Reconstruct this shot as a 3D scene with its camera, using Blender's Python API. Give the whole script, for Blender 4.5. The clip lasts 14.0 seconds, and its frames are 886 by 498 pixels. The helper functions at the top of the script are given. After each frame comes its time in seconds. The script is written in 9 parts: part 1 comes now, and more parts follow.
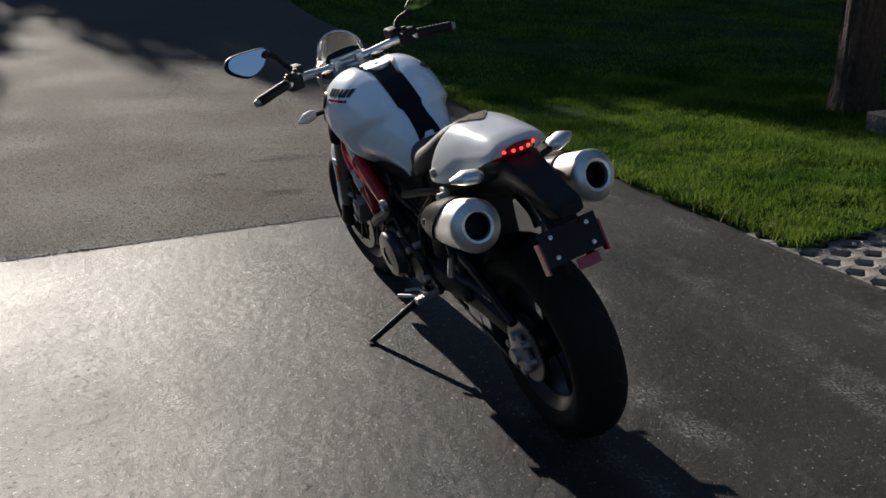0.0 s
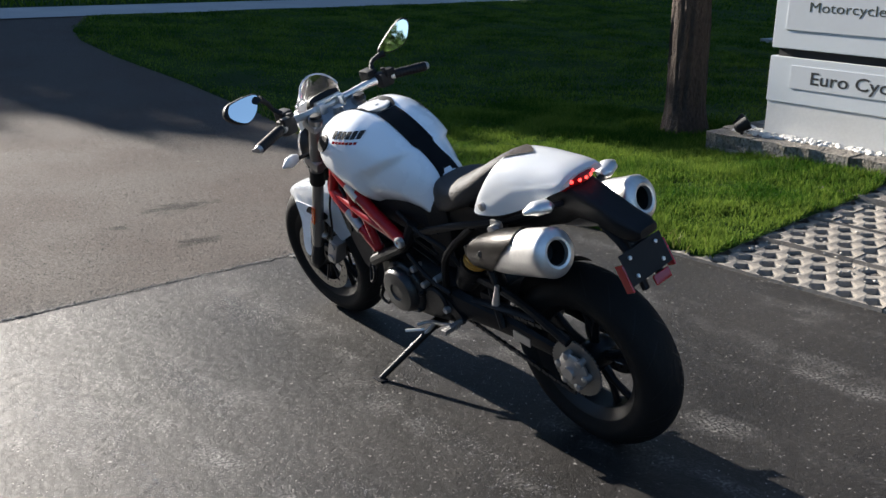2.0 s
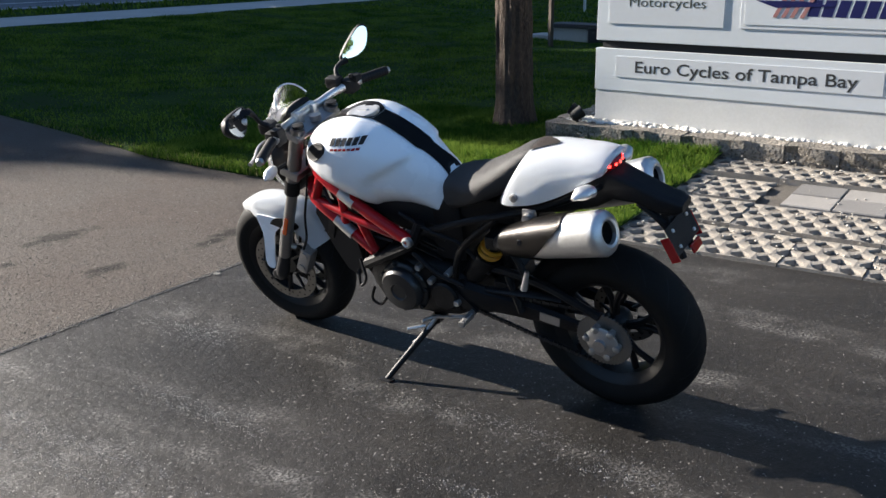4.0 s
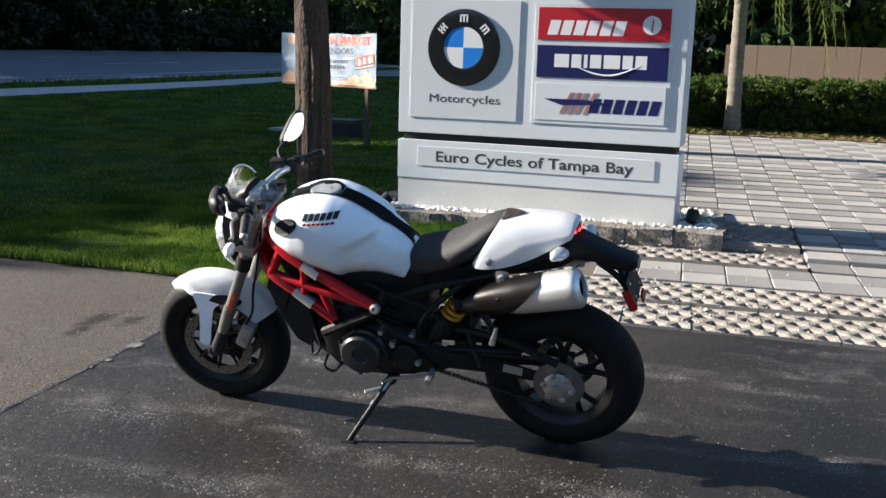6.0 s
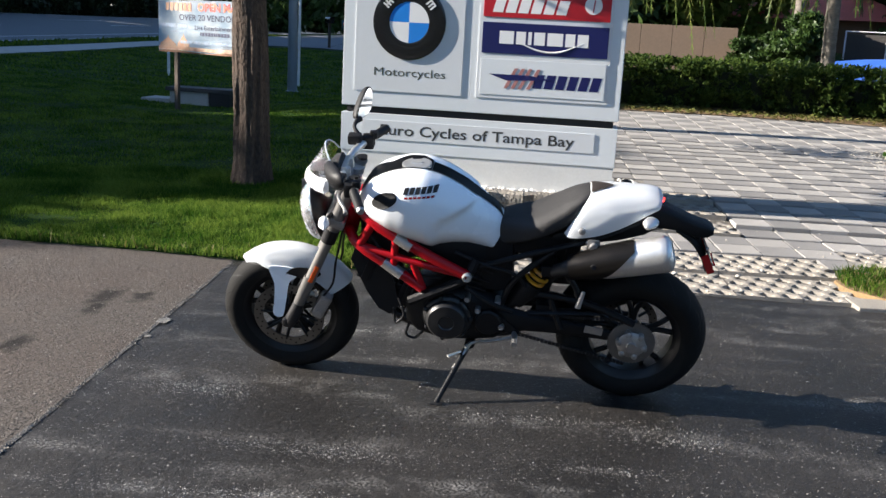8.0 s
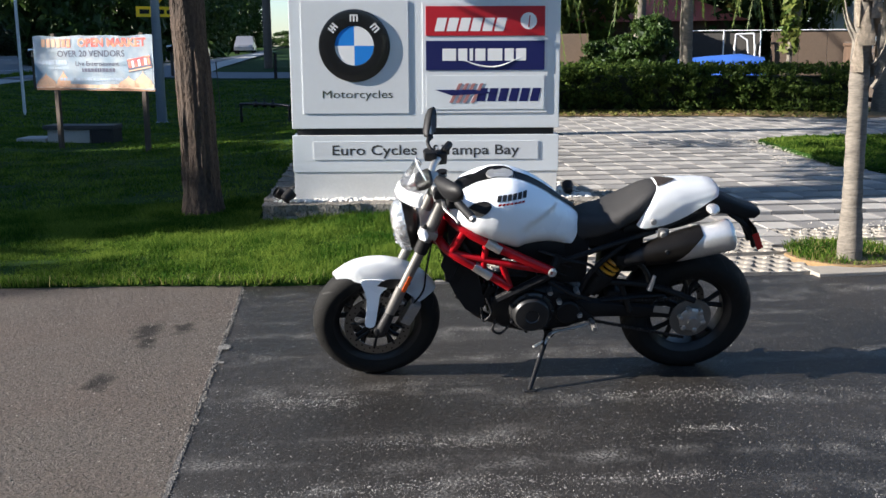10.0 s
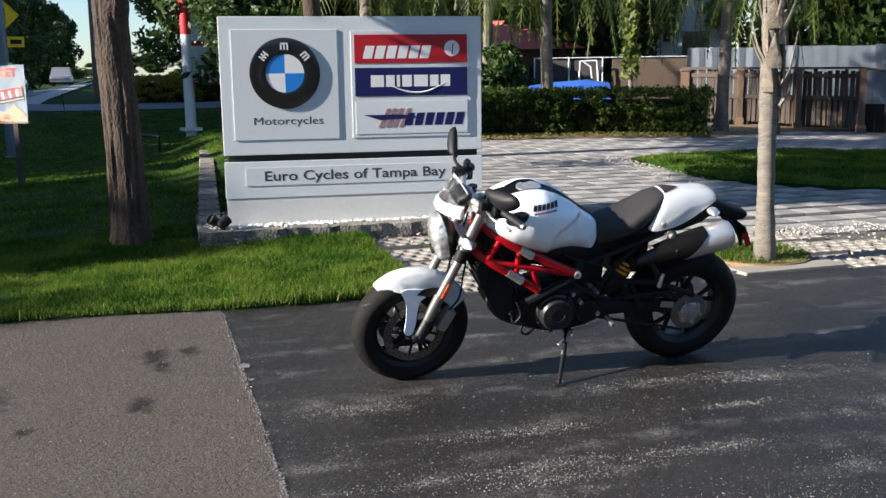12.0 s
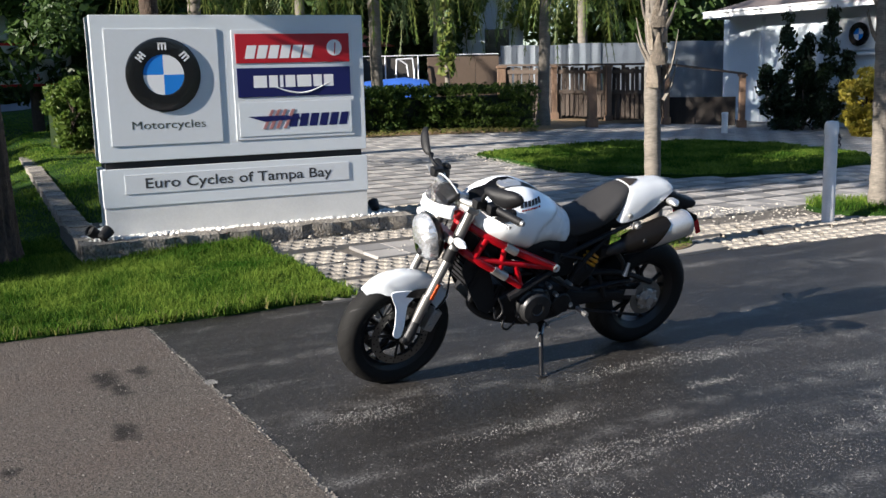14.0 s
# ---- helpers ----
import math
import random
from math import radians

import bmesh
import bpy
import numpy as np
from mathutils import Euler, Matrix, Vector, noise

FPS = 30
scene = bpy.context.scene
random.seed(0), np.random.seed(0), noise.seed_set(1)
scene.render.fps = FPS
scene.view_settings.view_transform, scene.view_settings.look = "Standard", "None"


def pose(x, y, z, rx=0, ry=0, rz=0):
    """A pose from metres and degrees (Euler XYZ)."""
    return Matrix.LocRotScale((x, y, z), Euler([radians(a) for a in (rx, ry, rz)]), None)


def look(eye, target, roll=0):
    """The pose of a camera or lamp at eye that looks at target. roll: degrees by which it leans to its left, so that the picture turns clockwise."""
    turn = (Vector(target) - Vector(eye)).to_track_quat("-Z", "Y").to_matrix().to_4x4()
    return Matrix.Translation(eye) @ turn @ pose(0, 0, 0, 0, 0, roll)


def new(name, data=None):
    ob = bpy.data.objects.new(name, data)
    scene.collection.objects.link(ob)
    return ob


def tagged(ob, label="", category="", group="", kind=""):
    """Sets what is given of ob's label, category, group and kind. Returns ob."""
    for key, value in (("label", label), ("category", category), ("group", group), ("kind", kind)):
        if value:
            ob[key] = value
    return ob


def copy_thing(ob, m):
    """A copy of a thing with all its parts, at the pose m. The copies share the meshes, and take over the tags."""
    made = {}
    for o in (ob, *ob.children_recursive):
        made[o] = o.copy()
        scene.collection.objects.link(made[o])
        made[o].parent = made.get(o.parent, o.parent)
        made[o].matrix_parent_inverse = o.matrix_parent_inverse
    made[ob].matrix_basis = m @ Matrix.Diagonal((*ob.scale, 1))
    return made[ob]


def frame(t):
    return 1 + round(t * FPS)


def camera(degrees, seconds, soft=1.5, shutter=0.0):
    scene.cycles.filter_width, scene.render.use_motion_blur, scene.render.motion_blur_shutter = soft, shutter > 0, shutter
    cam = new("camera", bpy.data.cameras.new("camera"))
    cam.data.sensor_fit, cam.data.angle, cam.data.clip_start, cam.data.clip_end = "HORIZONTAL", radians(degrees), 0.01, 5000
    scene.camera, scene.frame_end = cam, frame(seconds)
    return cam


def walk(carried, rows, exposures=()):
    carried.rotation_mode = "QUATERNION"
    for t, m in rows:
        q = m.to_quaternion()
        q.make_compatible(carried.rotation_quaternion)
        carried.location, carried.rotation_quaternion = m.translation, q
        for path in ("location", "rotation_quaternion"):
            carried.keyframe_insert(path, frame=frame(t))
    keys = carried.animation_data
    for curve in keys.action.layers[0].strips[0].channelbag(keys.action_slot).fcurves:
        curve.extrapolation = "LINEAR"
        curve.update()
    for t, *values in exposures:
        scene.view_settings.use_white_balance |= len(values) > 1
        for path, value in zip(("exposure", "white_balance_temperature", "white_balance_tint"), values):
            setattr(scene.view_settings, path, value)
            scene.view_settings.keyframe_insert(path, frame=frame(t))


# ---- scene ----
cam = camera(48.7, 14.0)
METRES, EYE, TILT, LEAN, TURN = 7.02, 1.52, 0.0, 0.0, 0.0
ROWS = [
    (0.0, 0.0, 0.0, 0.0, 0.36, -19.52, -1.02),
    (0.5, -0.0331, -0.0083, 0.0002, -5.24, -18.21, 0.34),
    (1.0, -0.0646, -0.0133, 0.0016, -8.04, -19.0, 0.17),
    (1.5, -0.0924, -0.0074, 0.0, -11.33, -17.77, 0.09),
    (2.0, -0.1224, 0.0007, 0.0017, -14.08, -17.26, -0.96),
    (4.5, -0.282, 0.042, 0.0008, -35.48, -15.48, -0.38),
    (5.0, -0.316, 0.0537, -0.0022, -40.68, -13.0, -1.93),
    (5.5, -0.3475, 0.0722, 0.0011, -43.04, -11.51, -2.95),
    (6.0, -0.3881, 0.08, -0.0023, -47.64, -11.17, -1.78),
    (6.5, -0.4188, 0.1002, 0.0002, -49.91, -12.9, -2.34),
    (7.0, -0.4461, 0.1284, -0.0017, -51.63, -12.37, -0.95),
    (7.5, -0.4734, 0.1539, -0.0019, -54.53, -12.42, -1.99),
    (10.0, -0.6168, 0.2894, -0.0019, -68.08, -11.3, 0.22),
    (10.5, -0.6388, 0.3197, -0.0026, -69.35, -10.1, 1.5),
    (11.0, -0.6616, 0.3463, -0.0019, -72.5, -9.99, 0.83),
    (11.5, -0.6871, 0.3744, -0.0006, -75.7, -10.58, 1.04),
    (12.0, -0.7013, 0.4082, -0.0043, -78.48, -9.75, 0.8),
    (12.5, -0.7032, 0.4433, -0.0004, -80.51, -10.78, 0.67),
    (13.0, -0.712, 0.4801, -0.004, -84.33, -11.62, 1.38),
    (13.5, -0.7148, 0.5126, 0.0009, -88.07, -11.48, 1.83),
    (14.0, -0.7131, 0.5415, -0.0005, -91.04, -10.1, 1.43),
]
walk(cam, [(t, pose(0, 0, EYE, TILT, LEAN, TURN) @ pose(METRES * x, METRES * y, METRES * z, 90 + pitch, roll, yaw)) for t, x, y, z, yaw, pitch, roll in ROWS],
     [(0.0, 0.64, 5850, 10), (0.5, 0.96, 5825, 10), (1.0, 1.11, 5800, 10), (2.0, 1.6, 5740, 10), (4.5, 1.79, 5820, 10), (6.5, 1.86, 5820, 10), (10.0, 1.78, 5710, 10), (14.0, 1.59, 5720, 10)])

# ---- sky and sun ----
SUN_AZ, SUN_EL = radians(121), radians(21.5)
world = bpy.data.worlds.new("sky")
scene.world = world
world.use_nodes = True
wn = world.node_tree.nodes
sky = wn.new("ShaderNodeTexSky")
sky.sky_type, sky.sun_disc = "NISHITA", False
sky.sun_elevation, sky.sun_rotation = SUN_EL, math.pi / 2 - SUN_AZ
sky.air_density, sky.dust_density, sky.ozone_density = 1.0, 0.4, 1.9
wn["Background"].inputs[1].default_value = 0.055
world.node_tree.links.new(sky.outputs[0], wn["Background"].inputs[0])
sun_data = bpy.data.lights.new("sun", "SUN")
sun_data.energy, sun_data.angle, sun_data.color = 5.0, radians(0.5), (1.0, 0.86, 0.68)
sun = new("sun", sun_data)
sun_from = Vector((math.cos(SUN_AZ) * math.cos(SUN_EL), math.sin(SUN_AZ) * math.cos(SUN_EL), math.sin(SUN_EL)))
sun.matrix_world = look(sun_from * 60, (0, 0, 0))

# ---- mesh helpers ----


def flat_beside_bevels(me, limit):
    """Corner normals weighted by face area, so that broad faces stay flat beside their bevels."""
    normals, areas, touching = [p.normal.copy() for p in me.polygons], [p.area for p in me.polygons], [[] for _ in me.vertices]
    for p in me.polygons:
        for v in p.vertices:
            touching[v].append(p.index)
    least, out = math.cos(radians(limit)), []
    for p in me.polygons:
        own = normals[p.index]
        for v in p.vertices:
            total = Vector((0, 0, 0))
            for q in touching[v]:
                if normals[q].dot(own) > least:
                    total += normals[q] * areas[q]
            out.append(total.normalized() if total.length > 0 else own)
    me.normals_split_custom_set(out)


def mesh_of(name, bm, smooth=40):
    me = bpy.data.meshes.new(name)
    bmesh.ops.recalc_face_normals(bm, faces=bm.faces)
    bm.to_mesh(me)
    bm.free()
    if smooth:
        me.shade_smooth()
        me.set_sharp_from_angle(angle=radians(smooth))
        if len(me.polygons) < 9000:
            flat_beside_bevels(me, smooth)
    return me


def part(name, bm, material, parent=None, label="", smooth=40):
    """One bmesh as one mesh object, under a thing or a part."""
    ob = new(name, mesh_of(name, bm, smooth))
    for m in material if isinstance(material, (list, tuple)) else [material]:
        ob.data.materials.append(m)
    ob.parent = parent
    if label:
        ob["label"] = label
    return ob


def raw(name, verts, faces, material, parent=None, label="", smooth=0):
    me = bpy.data.meshes.new(name)
    me.from_pydata(verts, [], faces)
    me.update()
    if smooth:
        me.shade_smooth()
        me.set_sharp_from_angle(angle=radians(smooth))
    ob = new(name, me)
    me.materials.append(material)
    ob.parent = parent
    if label:
        ob["label"] = label
    return ob


def thing(name, m, label, category, group="", kind=""):
    ob = new(name)
    ob.empty_display_size = 0.2
    ob.matrix_basis = m
    return tagged(ob, label, category, group, kind)


def box(bm, size, at=(0, 0, 0), bevel=0.0, turn=None, segments=2):
    g = bmesh.ops.create_cube(bm, size=1)["verts"]
    bmesh.ops.scale(bm, vec=size, verts=g)
    if bevel:
        edges = list({e for v in g for e in v.link_edges})
        g = list({v for f in bmesh.ops.bevel(bm, geom=edges, offset=bevel, segments=segments, profile=0.6, affect="EDGES")["faces"] for v in f.verts} | {v for v in g if v.is_valid})
        g = connected(g)
    if turn is not None:
        bmesh.ops.transform(bm, matrix=turn, verts=g)
    bmesh.ops.translate(bm, vec=at, verts=g)
    return g


def connected(start):
    seen, todo = set(start), list(start)
    while todo:
        for e in todo.pop().link_edges:
            for v in e.verts:
                if v not in seen:
                    seen.add(v)
                    todo.append(v)
    return list(seen)


def ring_faces(bm, rings, closed=True, cap=True):
    for a, b in zip(rings, rings[1:]):
        n = len(a)
        for i in range(n if closed else n - 1):
            j = (i + 1) % n
            bm.faces.new((a[i], a[j], b[j], b[i]))
    if cap:
        for r in (rings[0], rings[-1]):
            if len(r) > 2:
                bm.faces.new(r)


def spline(points, steps):
    """A smooth line through points, steps to a stretch."""
    p = [Vector(q) for q in points]
    if len(p) < 3:
        return p
    out = []
    for i in range(len(p) - 1):
        a, b = p[i], p[i + 1]
        ta = (b - p[i - 1]) * 0.5 if i else b - a
        tb = (p[i + 2] - a) * 0.5 if i + 2 < len(p) else b - a
        for k in range(steps):
            t = k / steps
            out.append(a * (2 * t**3 - 3 * t**2 + 1) + ta * (t**3 - 2 * t**2 + t) + b * (3 * t**2 - 2 * t**3) + tb * (t**3 - t**2))
    return out + [p[-1]]


def tube(bm, points, radius, sides=10, steps=6, flat=1.0, cap=True):
    """A round tube along a smooth line; radius may be a number or one value for each point."""
    line = spline(points, steps)
    m = len(line)
    rad = [radius] * m if isinstance(radius, (int, float)) else list(np.interp(np.linspace(0, len(radius) - 1, m), range(len(radius)), radius))
    up, rings = None, []
    for i, c in enumerate(line):
        d = (line[min(i + 1, m - 1)] - line[max(i - 1, 0)]).normalized()
        if up is None:
            up = Vector((0, 0, 1)) if abs(d.z) < 0.9 else Vector((0, 1, 0))
        side = d.cross(up).normalized()
        up = side.cross(d).normalized()
        rings.append([bm.verts.new(c + (side * math.cos(a) + up * math.sin(a) * flat) * rad[i]) for a in np.linspace(0, math.tau, sides, endpoint=False)])
    ring_faces(bm, rings, cap=cap)
    return [v for r in rings for v in r]


def lathe(bm, profile, sides=32, axis="y", at=(0, 0, 0), closed=False):
    """Turn a profile of (radius, along) about an axis."""
    rings = []
    for r, h in profile:
        ring = []
        for a in np.linspace(0, math.tau, sides, endpoint=False):
            c, s = r * math.cos(a), r * math.sin(a)
            ring.append(bm.verts.new(Vector({"y": (c, h, s), "z": (c, s, h), "x": (h, c, s)}[axis]) + Vector(at)))
        rings.append(ring)
    if closed:
        rings.append(rings[0])
    ring_faces(bm, rings, cap=not closed)
    return [v for r in rings[: len(profile)] for v in r]


def prism(bm, outline, depth, to=None):
    """A flat outline of (a, b) pushed to a depth, placed by a function of (a, b, d)."""
    to = to or (lambda a, b, d: (a, b, d))
    lo = [bm.verts.new(to(a, b, 0)) for a, b in outline]
    hi = [bm.verts.new(to(a, b, depth)) for a, b in outline]
    bm.faces.new(lo[::-1])
    bm.faces.new(hi)
    for i in range(len(lo)):
        j = (i + 1) % len(lo)
        bm.faces.new((lo[i], lo[j], hi[j], hi[i]))
    return lo + hi


def loft(bm, sections, cap=True, closed=True):
    rings = [[bm.verts.new(q) for q in s] for s in sections]
    ring_faces(bm, rings, closed=closed, cap=cap)
    return [v for r in rings for v in r]


def writing(name, text, size, m, material, parent=None, depth=0.004, bold=0.0, wide=None, label=""):
    """Raised letters in the built-in font as one mesh, centred on m; wide: the width to fill."""
    cu = bpy.data.curves.new(name, "FONT")
    cu.body, cu.size, cu.extrude, cu.offset, cu.resolution_u = text, size, depth / 2, bold, 3
    cu.align_x, cu.align_y = "CENTER", "CENTER"
    tmp = bpy.data.objects.new(name, cu)
    me = bpy.data.meshes.new_from_object(tmp)
    bpy.data.objects.remove(tmp)
    if wide:
        xs = [v.co.x for v in me.vertices]
        k, mid = wide / (max(xs) - min(xs)), (max(xs) + min(xs)) / 2
        for v in me.vertices:
            v.co.x = (v.co.x - mid) * k
    # one mesh a word
    cuts, last = [], None
    for x in sorted(v.co.x for v in me.vertices):
        if last is not None and x - last > 0.2 * size * (k if wide else 1):
            cuts.append((x + last) / 2)
        last = x
    words = {}
    for f in me.polygons:
        words.setdefault(sum(f.center.x > c for c in cuts), []).append(f)
    for word in sorted(words):
        index, verts, faces = {}, [], []
        for f in words[word]:
            for i in f.vertices:
                if i not in index:
                    index[i] = len(verts)
                    verts.append(me.vertices[i].co.copy())
            faces.append([index[i] for i in f.vertices])
        wm = bpy.data.meshes.new(name)
        wm.from_pydata(verts, [], faces)
        wm.materials.append(material)
        ob = new(name, wm)
        ob.parent, ob.matrix_basis = parent, m
        if label:
            ob["label"] = label
    bpy.data.meshes.remove(me)

# ---- materials ----


def surf(name, col, rough=0.6, metal=0.0, grain=(60, 0.15), blotch=(2.5, 0.15), bump=(80, 0.1), coat=0.0, spec=0.5, piece=0.0, tint=None, rough_var=0.1, stretch=(1, 1, 1), deep=0.01):
    """Colour varied at two scales, with fine relief; piece: how far whole pieces differ; tint: a second colour that the blotches lean to."""
    m = bpy.data.materials.new(name)
    m.use_nodes = True
    t = m.node_tree
    n, ln = t.nodes, t.links.new
    b = n["Principled BSDF"]
    co = n.new("ShaderNodeTexCoord")
    mp = n.new("ShaderNodeMapping")
    mp.inputs["Scale"].default_value = stretch
    ln(co.outputs["Object"], mp.inputs[0])

    def noise_of(scale, detail=5):
        q = n.new("ShaderNodeTexNoise")
        q.inputs["Scale"].default_value, q.inputs["Detail"].default_value = scale, detail
        ln(mp.outputs[0], q.inputs["Vector"])
        return q.outputs["Fac"]

    def mathn(op, a, c, clamp=False):
        q = n.new("ShaderNodeMath")
        q.operation, q.use_clamp = op, clamp
        for i, v in enumerate((a, c)):
            if isinstance(v, (int, float)):
                q.inputs[i].default_value = v
            else:
                ln(v, q.inputs[i])
        return q.outputs[0]

    big, fine = noise_of(blotch[0]), noise_of(grain[0], 8)
    k = mathn("ADD", mathn("MULTIPLY", mathn("SUBTRACT", fine, 0.5), grain[1] * 4), mathn("MULTIPLY", mathn("SUBTRACT", big, 0.5), blotch[1] * 4))
    k = mathn("ADD", k, 1.0)
    if piece:
        info = n.new("ShaderNodeObjectInfo")
        k = mathn("MULTIPLY", k, mathn("ADD", mathn("MULTIPLY", info.outputs["Random"], 2 * piece), 1 - piece))
    base = None
    if tint:
        mx = n.new("ShaderNodeMix")
        mx.data_type = "RGBA"
        mx.inputs["A"].default_value, mx.inputs["B"].default_value = (*col, 1), (*tint, 1)
        ln(mathn("MULTIPLY", mathn("SUBTRACT", big, 0.42), 6, True), mx.inputs["Factor"])
        base = mx.outputs["Result"]
    mul = n.new("ShaderNodeMix")
    mul.data_type, mul.blend_type = "RGBA", "MULTIPLY"
    mul.inputs["Factor"].default_value = 1
    if base:
        ln(base, mul.inputs["A"])
    else:
        mul.inputs["A"].default_value = (*col, 1)
    ln(k, mul.inputs["B"])
    ln(mul.outputs["Result"], b.inputs["Base Color"])
    ln(mathn("ADD", mathn("MULTIPLY", mathn("SUBTRACT", big, 0.5), 4 * rough_var), rough, True), b.inputs["Roughness"])
    b.inputs["Metallic"].default_value = metal
    b.inputs["Specular IOR Level"].default_value = spec
    b.inputs["Coat Weight"].default_value, b.inputs["Coat Roughness"].default_value = coat, 0.06
    if bump[1]:
        bp = n.new("ShaderNodeBump")
        bp.inputs["Strength"].default_value, bp.inputs["Distance"].default_value = bump[1], deep
        ln(noise_of(bump[0], 8), bp.inputs["Height"])
        ln(bp.outputs[0], b.inputs["Normal"])
    m["mul"] = mul.name
    return m


def speckle(m, scale, level, soft, col, mask=None, strength=1.0):
    """Small light grit over a surf() material; mask: (scale, level, soft) of the patches that carry it."""
    t = m.node_tree
    n, ln = t.nodes, t.links.new
    mul, b = n[m["mul"]], n["Principled BSDF"]
    co = n.new("ShaderNodeTexCoord")

    def ramp(scale_, level_, soft_, detail):
        q = n.new("ShaderNodeTexNoise")
        q.inputs["Scale"].default_value, q.inputs["Detail"].default_value = scale_, detail
        ln(co.outputs["Object"], q.inputs["Vector"])
        r = n.new("ShaderNodeMapRange")
        r.inputs["From Min"].default_value, r.inputs["From Max"].default_value = level_, level_ + soft_
        ln(q.outputs["Fac"], r.inputs["Value"])
        return r.outputs[0]

    f = ramp(scale, level, soft, 3)
    for extra in ([mask] if mask else []):
        x = n.new("ShaderNodeMath")
        x.operation = "MULTIPLY"
        ln(f, x.inputs[0])
        ln(ramp(*extra, 4), x.inputs[1])
        f = x.outputs[0]
    s = n.new("ShaderNodeMath")
    s.operation = "MULTIPLY"
    s.inputs[1].default_value = strength
    ln(f, s.inputs[0])
    mx = n.new("ShaderNodeMix")
    mx.data_type = "RGBA"
    mx.inputs["B"].default_value = (*col, 1)
    ln(s.outputs[0], mx.inputs["Factor"])
    ln(mul.outputs["Result"], mx.inputs["A"])
    ln(mx.outputs["Result"], b.inputs["Base Color"])
    m["mul"] = mx.name
    return m


def plain(name, col, rough=0.4, metal=0.0, coat=0.0, emit=0.0, glass=0.0, ior=1.45):
    m = bpy.data.materials.new(name)
    m.use_nodes = True
    b = m.node_tree.nodes["Principled BSDF"]
    b.inputs["Base Color"].default_value = (*col, 1)
    b.inputs["Roughness"].default_value, b.inputs["Metallic"].default_value = rough, metal
    b.inputs["Coat Weight"].default_value, b.inputs["Coat Roughness"].default_value = coat, 0.05
    b.inputs["Transmission Weight"].default_value, b.inputs["IOR"].default_value = glass, ior
    if emit:
        b.inputs["Emission Color"].default_value, b.inputs["Emission Strength"].default_value = (*col, 1), emit
    return m


def leafy(name, col, col2, through_light=0.35, rough=0.5, patch=0.0, gloss=0.3):
    """Leaves: colour by clump and by leaf, some light let through."""
    m = bpy.data.materials.new(name)
    m.use_nodes = True
    t = m.node_tree
    n, ln = t.nodes, t.links.new
    b = n["Principled BSDF"]
    geo = n.new("ShaderNodeNewGeometry")
    mx = n.new("ShaderNodeMix")
    mx.data_type = "RGBA"
    mx.inputs["A"].default_value, mx.inputs["B"].default_value = (*col, 1), (*col2, 1)
    fac = geo.outputs["Random Per Island"]
    if patch:
        co, nz, ad = n.new("ShaderNodeTexCoord"), n.new("ShaderNodeTexNoise"), n.new("ShaderNodeMath")
        nz.inputs["Scale"].default_value, nz.inputs["Detail"].default_value = 1.6, 4
        ln(co.outputs["Object"], nz.inputs["Vector"])
        sh = n.new("ShaderNodeMath")
        sh.operation = "MULTIPLY_ADD"
        sh.inputs[1].default_value, sh.inputs[2].default_value = 4 * patch, -2 * patch
        ln(nz.outputs["Fac"], sh.inputs[0])
        ad.operation, ad.use_clamp = "ADD", True
        ln(fac, ad.inputs[0])
        ln(sh.outputs[0], ad.inputs[1])
        fac = ad.outputs[0]
    ln(fac, mx.inputs["Factor"])
    ln(mx.outputs["Result"], b.inputs["Base Color"])
    b.inputs["Roughness"].default_value = rough
    b.inputs["Specular IOR Level"].default_value = gloss
    tr = n.new("ShaderNodeBsdfTranslucent")
    ln(mx.outputs["Result"], tr.inputs["Color"])
    ms = n.new("ShaderNodeMixShader")
    ms.inputs[0].default_value = through_light
    ln(b.outputs[0], ms.inputs[1])
    ln(tr.outputs[0], ms.inputs[2])
    ln(ms.outputs[0], n["Material Output"].inputs[0])
    return m




